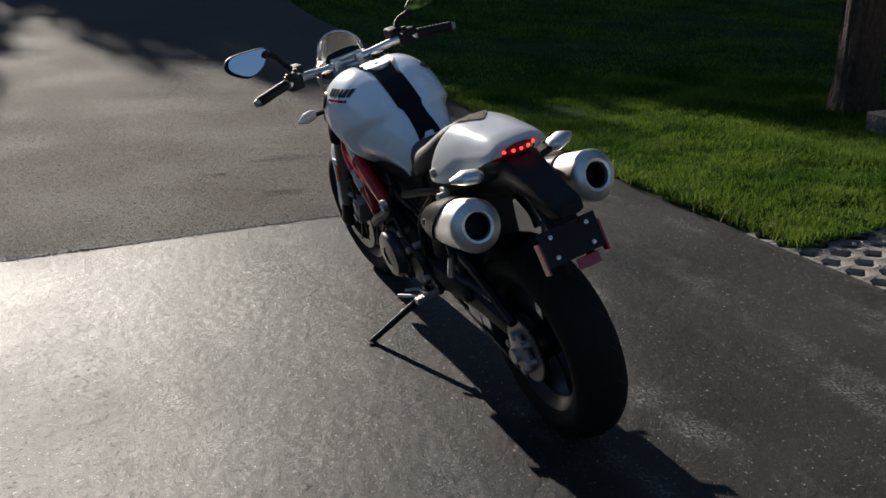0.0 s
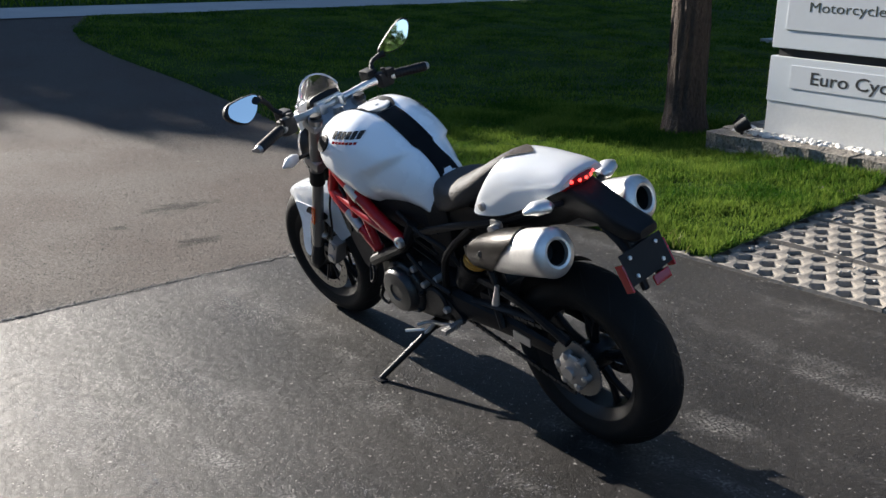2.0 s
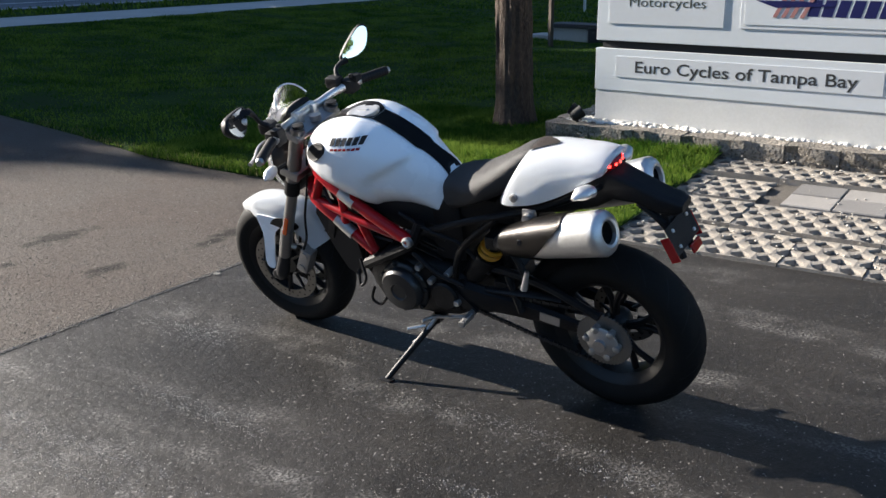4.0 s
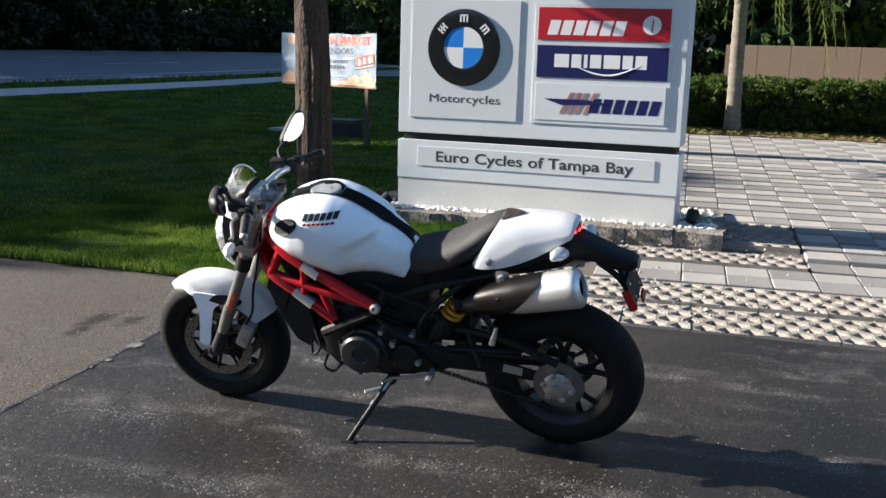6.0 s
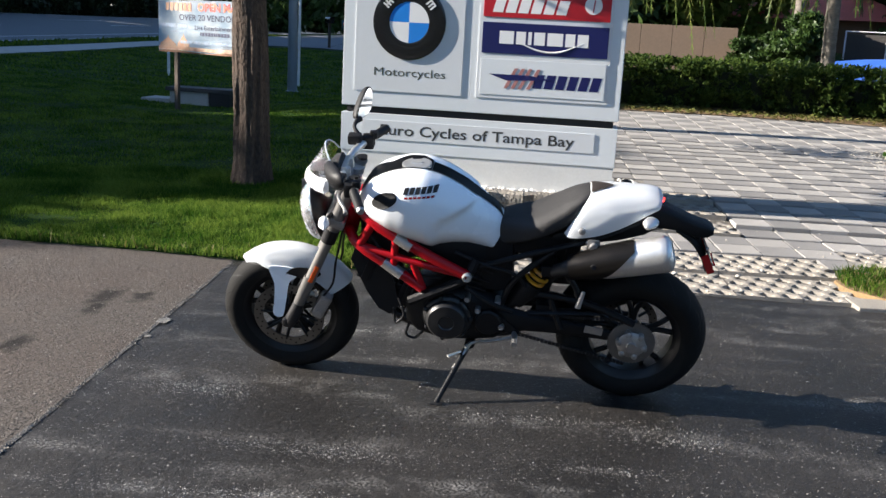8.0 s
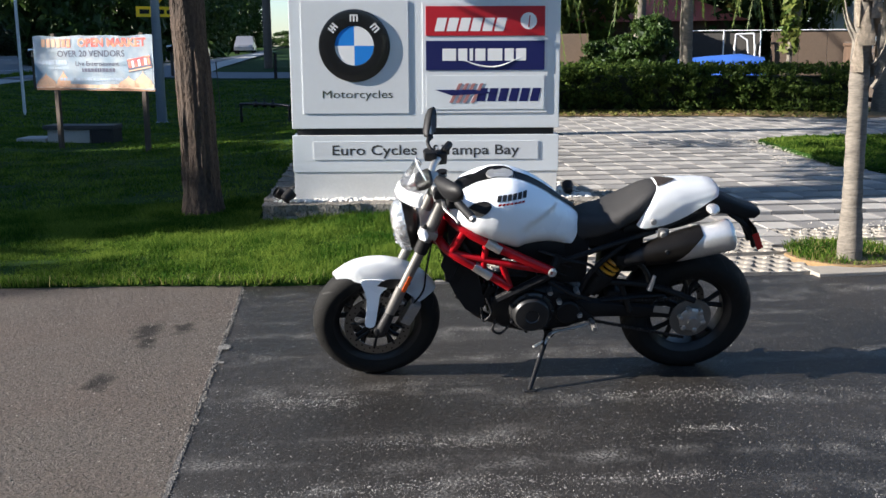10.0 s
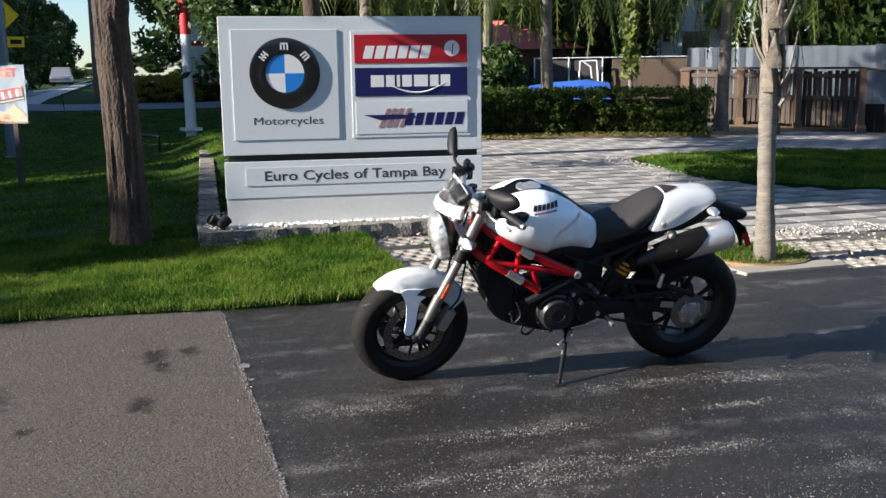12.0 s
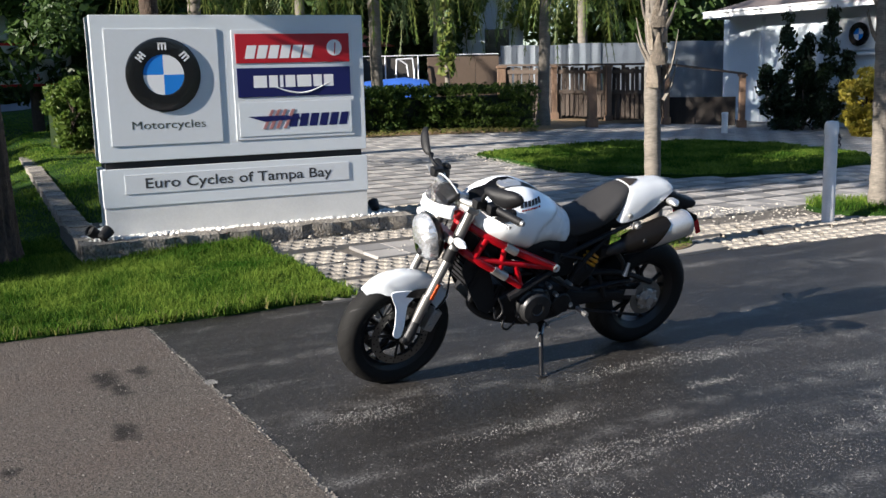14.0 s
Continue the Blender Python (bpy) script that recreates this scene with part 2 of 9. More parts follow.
def streaks(m, turn, scale, level, soft, col, strength):
    """Dusty scuffs drawn out in one direction over a surf() material, broken up by fine grain."""
    t = m.node_tree
    n, ln = t.nodes, t.links.new
    mul, b = n[m["mul"]], n["Principled BSDF"]
    co = n.new("ShaderNodeTexCoord")
    turned = n.new("ShaderNodeMapping")
    turned.vector_type = "TEXTURE"
    turned.inputs["Rotation"].default_value = (0, 0, radians(turn))
    turned.inputs["Scale"].default_value = (6.0, 1.0, 1.0)
    ln(co.outputs["Object"], turned.inputs[0])
    outs = []
    for sc, lv, so, vec in ((scale, level, soft, turned.outputs[0]), (90, 0.46, 0.12, co.outputs["Object"]), (7, 0.4, 0.25, co.outputs["Object"])):
        q = n.new("ShaderNodeTexNoise")
        q.inputs["Scale"].default_value, q.inputs["Detail"].default_value = sc, 4
        ln(vec, q.inputs["Vector"])
        r = n.new("ShaderNodeMapRange")
        r.inputs["From Min"].default_value, r.inputs["From Max"].default_value = lv, lv + so
        ln(q.outputs["Fac"], r.inputs["Value"])
        outs.append(r.outputs[0])
    f = outs[0]
    for o in outs[1:]:
        x = n.new("ShaderNodeMath")
        x.operation = "MULTIPLY"
        ln(f, x.inputs[0])
        ln(o, x.inputs[1])
        f = x.outputs[0]
    x = n.new("ShaderNodeMath")
    x.operation = "MULTIPLY"
    x.inputs[1].default_value = strength
    ln(f, x.inputs[0])
    mx = n.new("ShaderNodeMix")
    mx.data_type = "RGBA"
    mx.inputs["B"].default_value = (*col, 1)
    ln(x.outputs[0], mx.inputs["Factor"])
    ln(mul.outputs["Result"], mx.inputs["A"])
    ln(mx.outputs["Result"], b.inputs["Base Color"])
    m["mul"] = mx.name
    return m


def spots(m, places, col, strength):
    """Oil spots with soft ragged edges: (x, y, radius along x, along y)."""
    t = m.node_tree
    n, ln = t.nodes, t.links.new
    mul, b = n[m["mul"]], n["Principled BSDF"]
    co = n.new("ShaderNodeTexCoord")
    wob = n.new("ShaderNodeTexNoise")
    wob.inputs["Scale"].default_value, wob.inputs["Detail"].default_value = 14, 4
    ln(co.outputs["Object"], wob.inputs["Vector"])
    total = None
    for x, y, rx, ry in places:
        mp = n.new("ShaderNodeMapping")
        mp.vector_type = "TEXTURE"
        mp.inputs["Location"].default_value = (x, y, 0)
        mp.inputs["Rotation"].default_value = (0, 0, radians(28))
        mp.inputs["Scale"].default_value = (rx, ry, 1)
        ln(co.outputs["Object"], mp.inputs[0])
        ln_ = n.new("ShaderNodeVectorMath")
        ln_.operation = "LENGTH"
        ln(mp.outputs[0], ln_.inputs[0])
        ad = n.new("ShaderNodeMath")
        ad.operation = "MULTIPLY_ADD"
        ad.inputs[1].default_value = 2.4
        ln(wob.outputs["Fac"], ad.inputs[0])
        ln(ln_.outputs["Value"], ad.inputs[2])
        r = n.new("ShaderNodeMapRange")
        r.inputs["From Min"].default_value, r.inputs["From Max"].default_value = 2.5, 1.6
        ln(ad.outputs[0], r.inputs["Value"])
        if total is None:
            total = r.outputs[0]
        else:
            mxm = n.new("ShaderNodeMath")
            mxm.operation = "MAXIMUM"
            ln(total, mxm.inputs[0])
            ln(r.outputs[0], mxm.inputs[1])
            total = mxm.outputs[0]
    x = n.new("ShaderNodeMath")
    x.operation = "MULTIPLY"
    x.inputs[1].default_value = strength
    ln(total, x.inputs[0])
    mx = n.new("ShaderNodeMix")
    mx.data_type = "RGBA"
    mx.inputs["B"].default_value = (*col, 1)
    ln(x.outputs[0], mx.inputs["Factor"])
    ln(mul.outputs["Result"], mx.inputs["A"])
    ln(mx.outputs["Result"], b.inputs["Base Color"])
    m["mul"] = mx.name
    return m


def pitted(m, grain_scale, pit_scale, level, depth):
    """Relief of fine grain with scattered pits."""
    t = m.node_tree
    n, ln = t.nodes, t.links.new
    b = n["Principled BSDF"]
    co = n.new("ShaderNodeTexCoord")

    def term(scale, detail, lo, hi, weight, vec):
        q = n.new("ShaderNodeTexNoise")
        q.inputs["Scale"].default_value, q.inputs["Detail"].default_value = scale, detail
        ln(vec, q.inputs["Vector"])
        r = n.new("ShaderNodeMapRange")
        r.inputs["From Min"].default_value, r.inputs["From Max"].default_value, r.inputs["To Max"].default_value = lo, hi, weight
        ln(q.outputs["Fac"], r.inputs["Value"])
        return r.outputs[0]

    total = term(grain_scale, 3, 0.3, 0.7, 0.22, co.outputs["Object"])
    terms = [term(pit_scale, 3, level, level + 0.09, -1.0, co.outputs["Object"]), term(pit_scale * 0.35, 2, 0.3, 0.7, 0.5, co.outputs["Object"])]
    for x in terms:
        q = n.new("ShaderNodeMath")
        q.operation = "ADD"
        ln(total, q.inputs[0])
        ln(x, q.inputs[1])
        total = q.outputs[0]
    bp = n.new("ShaderNodeBump")
    bp.inputs["Strength"].default_value, bp.inputs["Distance"].default_value = 1.0, depth
    ln(total, bp.inputs["Height"])
    ln(bp.outputs[0], b.inputs["Normal"])
    return m


ASPHALT_NEW = surf("asphalt_sealed", (0.0165, 0.0151, 0.014), 0.52, grain=(100, 0.35), blotch=(0.9, 0.25), bump=(150, 0), spec=0.33, rough_var=0.12, tint=(0.0215, 0.0193, 0.0175))
speckle(ASPHALT_NEW, 95, 0.63, 0.05, (0.11, 0.105, 0.1), strength=0.45)
streaks(ASPHALT_NEW, 118.4, 4.5, 0.5, 0.18, (0.27, 0.26, 0.245), 0.75)
speckle(ASPHALT_NEW, 60, 0.66, 0.03, (0.3, 0.29, 0.27), strength=0.8)
pitted(ASPHALT_NEW, 300, 58, 0.63, 0.0035)
ASPHALT_OLD = surf("asphalt_worn", (0.097, 0.083, 0.072), 0.85, grain=(110, 0.4), blotch=(1.1, 0.2), bump=(110, 0), spec=0.2, tint=(0.083, 0.068, 0.0585))
speckle(ASPHALT_OLD, 100, 0.58, 0.07, (0.16, 0.145, 0.128), strength=0.45)
speckle(ASPHALT_OLD, 70, 0.6, 0.06, (0.022, 0.02, 0.018), strength=0.6)
pitted(ASPHALT_OLD, 260, 105, 0.52, 0.006)
spots(ASPHALT_OLD, [(-0.87, 5.16, 0.13, 0.06), (-0.1, 5.5, 0.17, 0.08), (-0.26, 5.38, 0.15, 0.05), (0.03, 5.36, 0.1, 0.06), (-1.0, 5.9, 0.2, 0.09), (-1.3, 5.5, 0.06, 0.04)], (0.014, 0.012, 0.011), 0.9)
ROAD = surf("road_asphalt", (0.125, 0.134, 0.152), 0.75, grain=(20, 0.15), blotch=(0.4, 0.12), bump=(60, 0.2))
CONCRETE = surf("concrete", (0.378, 0.369, 0.351), 0.85, grain=(40, 0.1), blotch=(1.5, 0.12), bump=(90, 0.25))
TURF_BLOCK = surf("turf_block_concrete", (0.243, 0.2205, 0.189), 0.9, grain=(70, 0.14), blotch=(3, 0.12), bump=(120, 0.4), piece=0.1)
PAVER_LIGHT = surf("paver_light", (0.304, 0.288, 0.268), 0.85, grain=(70, 0.1), blotch=(2.2, 0.1), bump=(120, 0.3), piece=0.1)
PAVER_DARK = surf("paver_dark", (0.19, 0.182, 0.174), 0.85, grain=(70, 0.1), blotch=(2.2, 0.1), bump=(120, 0.3), piece=0.12)
GRIT = surf("joint_grit", (0.1, 0.088, 0.074), 0.95, grain=(150, 0.25), blotch=(5, 0.2), bump=(200, 0.6))
SOIL = surf("lawn_soil", (0.015, 0.04, 0.005), 0.95, grain=(60, 0.3), blotch=(0.8, 0.25), bump=(60, 0.6), tint=(0.022, 0.047, 0.006), spec=0.1)
DRY_LEAVES = surf("dry_leaf_litter", (0.2, 0.13, 0.06), 0.95, grain=(40, 0.3), blotch=(4, 0.3), bump=(60, 0.8))
GRASS = leafy("grass_blades", (0.026, 0.074, 0.006), (0.15, 0.215, 0.03), 0.42, 0.8, 0.8, 0.08)
GRASS_DRY = leafy("dry_grass_blades", (0.17, 0.1445, 0.0425), (0.1105, 0.136, 0.034), 0.3, 0.6)
SPLIT_BLOCK = surf("split_face_block", (0.23, 0.207, 0.175), 0.95, grain=(50, 0.3), blotch=(9, 0.45), bump=(40, 1.0), piece=0.2, deep=0.03)
speckle(SPLIT_BLOCK, 38, 0.56, 0.06, (0.05, 0.045, 0.04), strength=0.7)
PEBBLE = surf("white_pebble", (0.58, 0.56, 0.52), 0.6, grain=(40, 0.08), blotch=(10, 0.1), bump=(60, 0.1), piece=0.15)
PEBBLE_DULL = surf("pale_pebble", (0.42, 0.39, 0.34), 0.8, grain=(40, 0.1), blotch=(10, 0.2), bump=(60, 0.1))
SIGN_WHITE = surf("sign_white_paint", (0.605, 0.635, 0.655), 0.38, grain=(30, 0.015), blotch=(1.5, 0.03), bump=(50, 0.015), rough_var=0.04)
SIGN_PANEL = surf("sign_panel_white", (0.58, 0.6, 0.618), 0.32, grain=(30, 0.015), blotch=(2, 0.02), bump=(50, 0.01), rough_var=0.04)
SIGN_BASE = surf("sign_base_plaster", (0.589, 0.589, 0.57), 0.6, grain=(60, 0.05), blotch=(2, 0.06), bump=(90, 0.1))
LETTER_DARK = plain("letter_dark_grey", (0.0385, 0.0392, 0.0406), 0.4)
LETTER_GREEN = plain("letter_green_grey", (0.0675, 0.075, 0.05625), 0.35, 0.3)
BLACK_GLOSS = plain("black_gloss", (0.012, 0.012, 0.013), 0.18, coat=0.4)
BLUE_ENAMEL = plain("blue_enamel", (0.03, 0.2, 0.62), 0.25, coat=0.4)
WHITE_ENAMEL = plain("white_enamel", (0.72, 0.72, 0.72), 0.3, coat=0.3)
SIGN_RED = plain("sign_red", (0.378, 0.0108, 0.018), 0.35)
SIGN_NAVY = plain("sign_navy", (0.0096, 0.0112, 0.08), 0.35)
DARK_GAP = plain("dark_gap", (0.01, 0.01, 0.011), 0.7)
BARK = surf("bark", (0.052, 0.036, 0.026), 0.95, grain=(45, 0.45), blotch=(6, 0.4), bump=(45, 0.9), stretch=(1, 1, 0.5), deep=0.03)
PALM_BARK = surf("palm_trunk", (0.1445, 0.1275, 0.1062), 0.9, grain=(30, 0.3), blotch=(6, 0.3), bump=(30, 0.7), stretch=(0.6, 0.6, 2.5))
PALM_HUSK = surf("palm_husk", (0.26, 0.22, 0.175), 0.9, grain=(40, 0.3), blotch=(9, 0.3), bump=(50, 0.7), piece=0.3)
LEAF_OAK = leafy("oak_leaves", (0.02, 0.044, 0.0096), (0.056, 0.096, 0.02), 0.35)
LEAF_LIGHT = leafy("light_leaves", (0.0595, 0.1105, 0.017), (0.136, 0.187, 0.034), 0.45)
LEAF_HEDGE = leafy("hedge_leaves", (0.026, 0.052, 0.01), (0.085, 0.125, 0.022), 0.45, 0.6, 0.0, 0.15)
# leaves of the dark shrubs; on the hedge's core it stands for inner shade
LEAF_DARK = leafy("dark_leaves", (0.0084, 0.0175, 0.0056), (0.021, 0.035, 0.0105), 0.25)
LEAF_YELLOW = leafy("yellow_leaves", (0.2375, 0.209, 0.019), (0.342, 0.2755, 0.038), 0.4)
FROND = leafy("palm_fronds", (0.051, 0.102, 0.017), (0.17, 0.187, 0.0425), 0.4)
POST_WOOD = surf("boxed_post_wood", (0.15, 0.095, 0.062), 0.9, grain=(25, 0.2), blotch=(5, 0.25), bump=(40, 0.5), stretch=(3, 3, 0.4))
# near black: holds the shade behind the deck planks, and colours the marker post
DECK_SHADE_DARK_WOOD = surf("dark_deck_boards", (0.022, 0.017, 0.014), 0.9, grain=(25, 0.2), blotch=(4, 0.2), bump=(40, 0.4))
FENCE_WOOD = surf("fence_wood", (0.06, 0.045, 0.035), 0.9, grain=(25, 0.2), blotch=(3, 0.2), bump=(40, 0.5), piece=0.2, stretch=(3, 3, 0.4))
CORRUGATED = surf("corrugated_metal", (0.3, 0.335, 0.38), 0.5, 0.2, grain=(20, 0.06), blotch=(1.5, 0.12), bump=(30, 0.05))
WALL_WHITE = surf("wall_pale_paint", (0.5, 0.56, 0.62), 0.8, grain=(30, 0.05), blotch=(1, 0.06), bump=(60, 0.15))
WALL_TAN = surf("wall_tan", (0.1, 0.071, 0.05), 0.9, grain=(20, 0.1), blotch=(1, 0.12), bump=(40, 0.3))
ROOF_RED = surf("red_roof", (0.72, 0.18, 0.14), 0.7, grain=(10, 0.08), blotch=(1, 0.1), bump=(30, 0.2))
ROOF_DARK = surf("roof_shingle", (0.11, 0.09, 0.085), 0.9, grain=(15, 0.15), blotch=(1, 0.15), bump=(30, 0.5))
METAL_GREY = surf("galvanised_metal", (0.62, 0.63, 0.65), 0.5, 0.0, grain=(40, 0.05), blotch=(6, 0.1), bump=(50, 0.05))
WOOD_POST = surf("weathered_post", (0.072, 0.056, 0.044), 0.9, grain=(30, 0.2), blotch=(4, 0.2), bump=(40, 0.5), stretch=(1, 1, 0.2))
YELLOW_SIGN = plain("yellow_sign", (0.95, 0.62, 0.01), 0.6)
BLUE_TARP = surf("blue_tarp", (0.03, 0.1, 0.4), 0.6, bump=(8, 0.4))
GRIT_PALE = surf("pale_grit", (0.42, 0.41, 0.39), 0.8, grain=(50, 0.1), blotch=(8, 0.2), bump=(50, 0))
GRIT_TAN = surf("tan_grit", (0.1892, 0.172, 0.1505), 0.85, grain=(50, 0.1), blotch=(8, 0.25), bump=(50, 0))
GRIT_DARK = surf("dark_grit", (0.024, 0.0224, 0.0208), 0.8, grain=(50, 0.1), blotch=(8, 0.25), bump=(50, 0))
PALE_MARK = surf("chalk_mark", (0.17, 0.165, 0.155), 0.85, grain=(120, 0.5), blotch=(25, 0.5), bump=(200, 0.5))
SEAM = surf("seam_tar", (0.028, 0.026, 0.025), 0.7, grain=(150, 0.6), blotch=(9, 0.5), bump=(200, 0.9), tint=(0.12, 0.11, 0.1))

# ---- the plan: s runs along the driveway's edge towards the shop, u away from the driveway, n = -s towards the road ----
CORNER = Vector((1.58, 4.32, 0))
S_DIR, U_DIR = Vector((0.475, -0.88, 0)), Vector((0.88, 0.475, 0))
PAVE_TURN = math.degrees(math.atan2(U_DIR.y, U_DIR.x))
N0 = 3.05  # n of the lawn's corner


def ease(k):
    k = min(max(k, 0), 1)
    return k * k * (3 - 2 * k)


def rise(n):
    """The lawn climbs to the road, and the road to its far side."""
    k = min(max((n - 8) / 11, 0), 1)
    return 0.5 * ease(k) * 0.35 + 0.5 * k * 0.65 + 0.55 * ease((n - 18) / 16)


BANK_U, BANK_Z = (0, 1.1, 1.75, 2.25, 3, 14.5), (0, 0.05, 0.055, 0.11, 0.15, 0.61)


def bank(n, u):
    """The paved ground climbs away from the driveway; the lawn beside it lies lower."""
    n0 = 3.7 - 3.0 * ease((u - 13) / 5)
    side = float(np.interp(n, (n0, n0 + 0.75, n0 + 3.3), (1.0, 0.45, 0.0)))
    return float(np.interp(u, BANK_U, BANK_Z)) * side * (1 - 0.4 * ease((-n - 4) / 7)) * (1 - ease((u - 22) / 8) * ease((n + 2) / 4))


def climb(n, u):
    """The land beyond the lawn climbs along the street."""
    return float(np.interp(u, (22, 44, 240), (0, 0.8, 4.4))) * ease((n + 4) / 5) * (1 - 0.75 * ease((n - 9) / 8))


def ground_z(n, u):
    return rise(n) + bank(n, u) + climb(n, u)


def plan(s, u, z=0.0):
    p = CORNER + S_DIR * s + U_DIR * u
    return Vector((p.x, p.y, ground_z(N0 - s, u) + z))


def plan_of(x, y):
    d = Vector((x, y, 0)) - CORNER
    return d.dot(S_DIR), d.dot(U_DIR)


def on_ground(x, y, z=0.0):
    s_, u_ = plan_of(x, y)
    return Vector((x, y, ground_z(N0 - s_, u_) + z))


# the far plan was laid out on level ground: it is drawn in towards this place until it stands on the slope
VIEW = Vector((-4.85, 3.0, 1.517))


def drawn(k):
    return Matrix.Translation(VIEW) @ Matrix.Diagonal((k, k, k, 1)) @ Matrix.Translation(-VIEW)


def draw_in(x, y):
    lo, hi = 0.4, 1.0
    for _ in range(40):
        k = (lo + hi) / 2
        p = VIEW.lerp(Vector((x, y, 0)), k)
        lo, hi = (lo, k) if on_ground(p.x, p.y).z > p.z else (k, hi)
    return drawn(lo)


EDGE_N = (-8.0, -2.0, 0.0, 3.1, 3.95, 4.31, 5.29, 6.17, 7.0, 8.13, 10.1, 11.94, 13.4, 14.42, 15.7)
EDGE_U = (-0.9, -0.4, -0.08, 0.06, 0.055, 0.07, 0.17, 0.22, 0.32, 0.62, 0.88, 0.97, 1.15, 1.5, 2.3)


def edge_u(n):
    return float(np.interp(n, EDGE_N, EDGE_U))


def sheet(name, material, ns, us, z, label, category, wobble=0.0):
    """A sheet of the plan's grid; us(n) gives the two sides."""
    verts, faces, cols = [], [], 61
    step = [0.0, 0.001, *(np.linspace(0.045, 1, cols - 2) ** 1.7).tolist()]
    for n in ns:
        a, b = us(n)
        for i in range(cols):
            p = plan(N0 - n, a + (b - a) * step[i], z)
            p.z += wobble * noise.noise(p * 0.7) - (0.06 if wobble and i == 0 else 0)
            verts.append(p)
    for j in range(len(ns) - 1):
        for i in range(cols - 1):
            k = j * cols + i
            faces.append((k, k + 1, k + cols + 1, k + cols))
    ob = raw(name, verts, faces, material, smooth=60)
    return tagged(ob, label, category, kind="structure")


# one sheet of ground to the horizon
gx = sorted({*np.arange(-30, 45, 1.5).tolist(), *(-2000, -1200, -600, -300, -150, -80, -50), *np.arange(46, 115, 3).tolist(), *(150, 300, 600, 1200, 2000)})
verts, faces = [], []
for y in gx:
    for x in gx:
        n = -0.475 * x + 0.88 * y
        verts.append((x, y, on_ground(x, y).z - 0.05 - (0.05 if abs(n) < 19 and -15 < x < 30 else 0.0)))
for j in range(len(gx) - 1):
    for i in range(len(gx) - 1):
        k = j * len(gx) + i
        faces.append((k, k + 1, k + len(gx) + 1, k + len(gx)))
tagged(raw("ground", verts, faces, SOIL, smooth=60), "flat grassy ground reaching to the horizon", "ground", kind="structure")

JOINT_N = 4.45
sheet("driveway_sealed", ASPHALT_NEW, np.linspace(-9, JOINT_N, 40), lambda n: (-13, edge_u(n) + 0.03), 0.0, "dark sealed asphalt driveway with pale grit and scuffs", "driveway")
sheet("driveway_worn", ASPHALT_OLD, np.linspace(JOINT_N + 0.006, 15.9, 50), lambda n: (-13, edge_u(n) + 0.03), 0.004, "worn brownish grey asphalt driveway apron", "driveway")
sheet("lawn", SOIL, [*np.linspace(3.0, 9, 30), *np.linspace(9.3, 15.7, 20)], lambda n: (edge_u(n), 45.0), 0.025, "green lawn of short grass beside the driveway", "lawn", 0.02)
sheet("sidewalk", CONCRETE, np.linspace(15.7, 17.05, 4), lambda n: (-60, 120), 0.02, "pale concrete sidewalk along the road", "sidewalk")
sheet("road", ROAD, np.linspace(18.4, 33.5, 14), lambda n: (-160, 420), -0.02, "grey asphalt road with lane markings", "road")
sheet("verge", SOIL, np.linspace(17.05, 18.4, 4), lambda n: (-60, 120), 0.015, "narrow grass verge between sidewalk and road", "verge")
sheet("kerb", CONCRETE, (18.25, 18.42), lambda n: (-160, 420), 0.045, "low concrete kerb at the road", "kerb")

for name, n, a, b in [("lane_line", 24.6, -60, 150), ("lane_line", 27.6, -60, 150), ("edge_line", 20.2, -60, 150), ("edge_line", 32.4, -60, 150)]:
    bm = bmesh.new()
    for u in np.arange(a, b, 6):
        if name == "lane_line" and round((u - a) / 6) % 3:
            continue
        q = [plan(N0 - n, u, -0.012), plan(N0 - n, u + 6, -0.012), plan(N0 - n - 0.16, u + 6, -0.012), plan(N0 - n - 0.16, u, -0.012)]
        bm.faces.new([bm.verts.new(v) for v in q])
    tagged(part(name, bm, WHITE_ENAMEL), "white painted line on the road", "road marking", kind="structure")


# turning arrow before the lawn
bm = bmesh.new()
for q in (((19.5, 19.4), (19.5, 23.2), (19.25, 23.2), (19.25, 19.4)), ((19.9, 23.2), (19.38, 25.4), (18.85, 23.2))):
    bm.faces.new([bm.verts.new(plan(N0 - n, u, -0.012)) for n, u in q])
tagged(part("turn_arrow", bm, WHITE_ENAMEL), "white painted arrow on the road", "road marking", kind="structure")


def in_lawn(n, u):
    if u < edge_u(n) + 0.05 * noise.noise(Vector((n * 4, u, 0))) or n < 3.01 + 0.03 * noise.noise(Vector((u * 4, 7, 0))):
        return False
    p = plan(N0 - n, u)
    a, b = p.x - 2.88, p.y - 6.63
    along_bed, into_bed = a * 0.454 - b * 0.891, a * 0.891 + b * 0.454
    return not (-0.05 < along_bed < 3.1 and -0.02 < into_bed < 1.45)


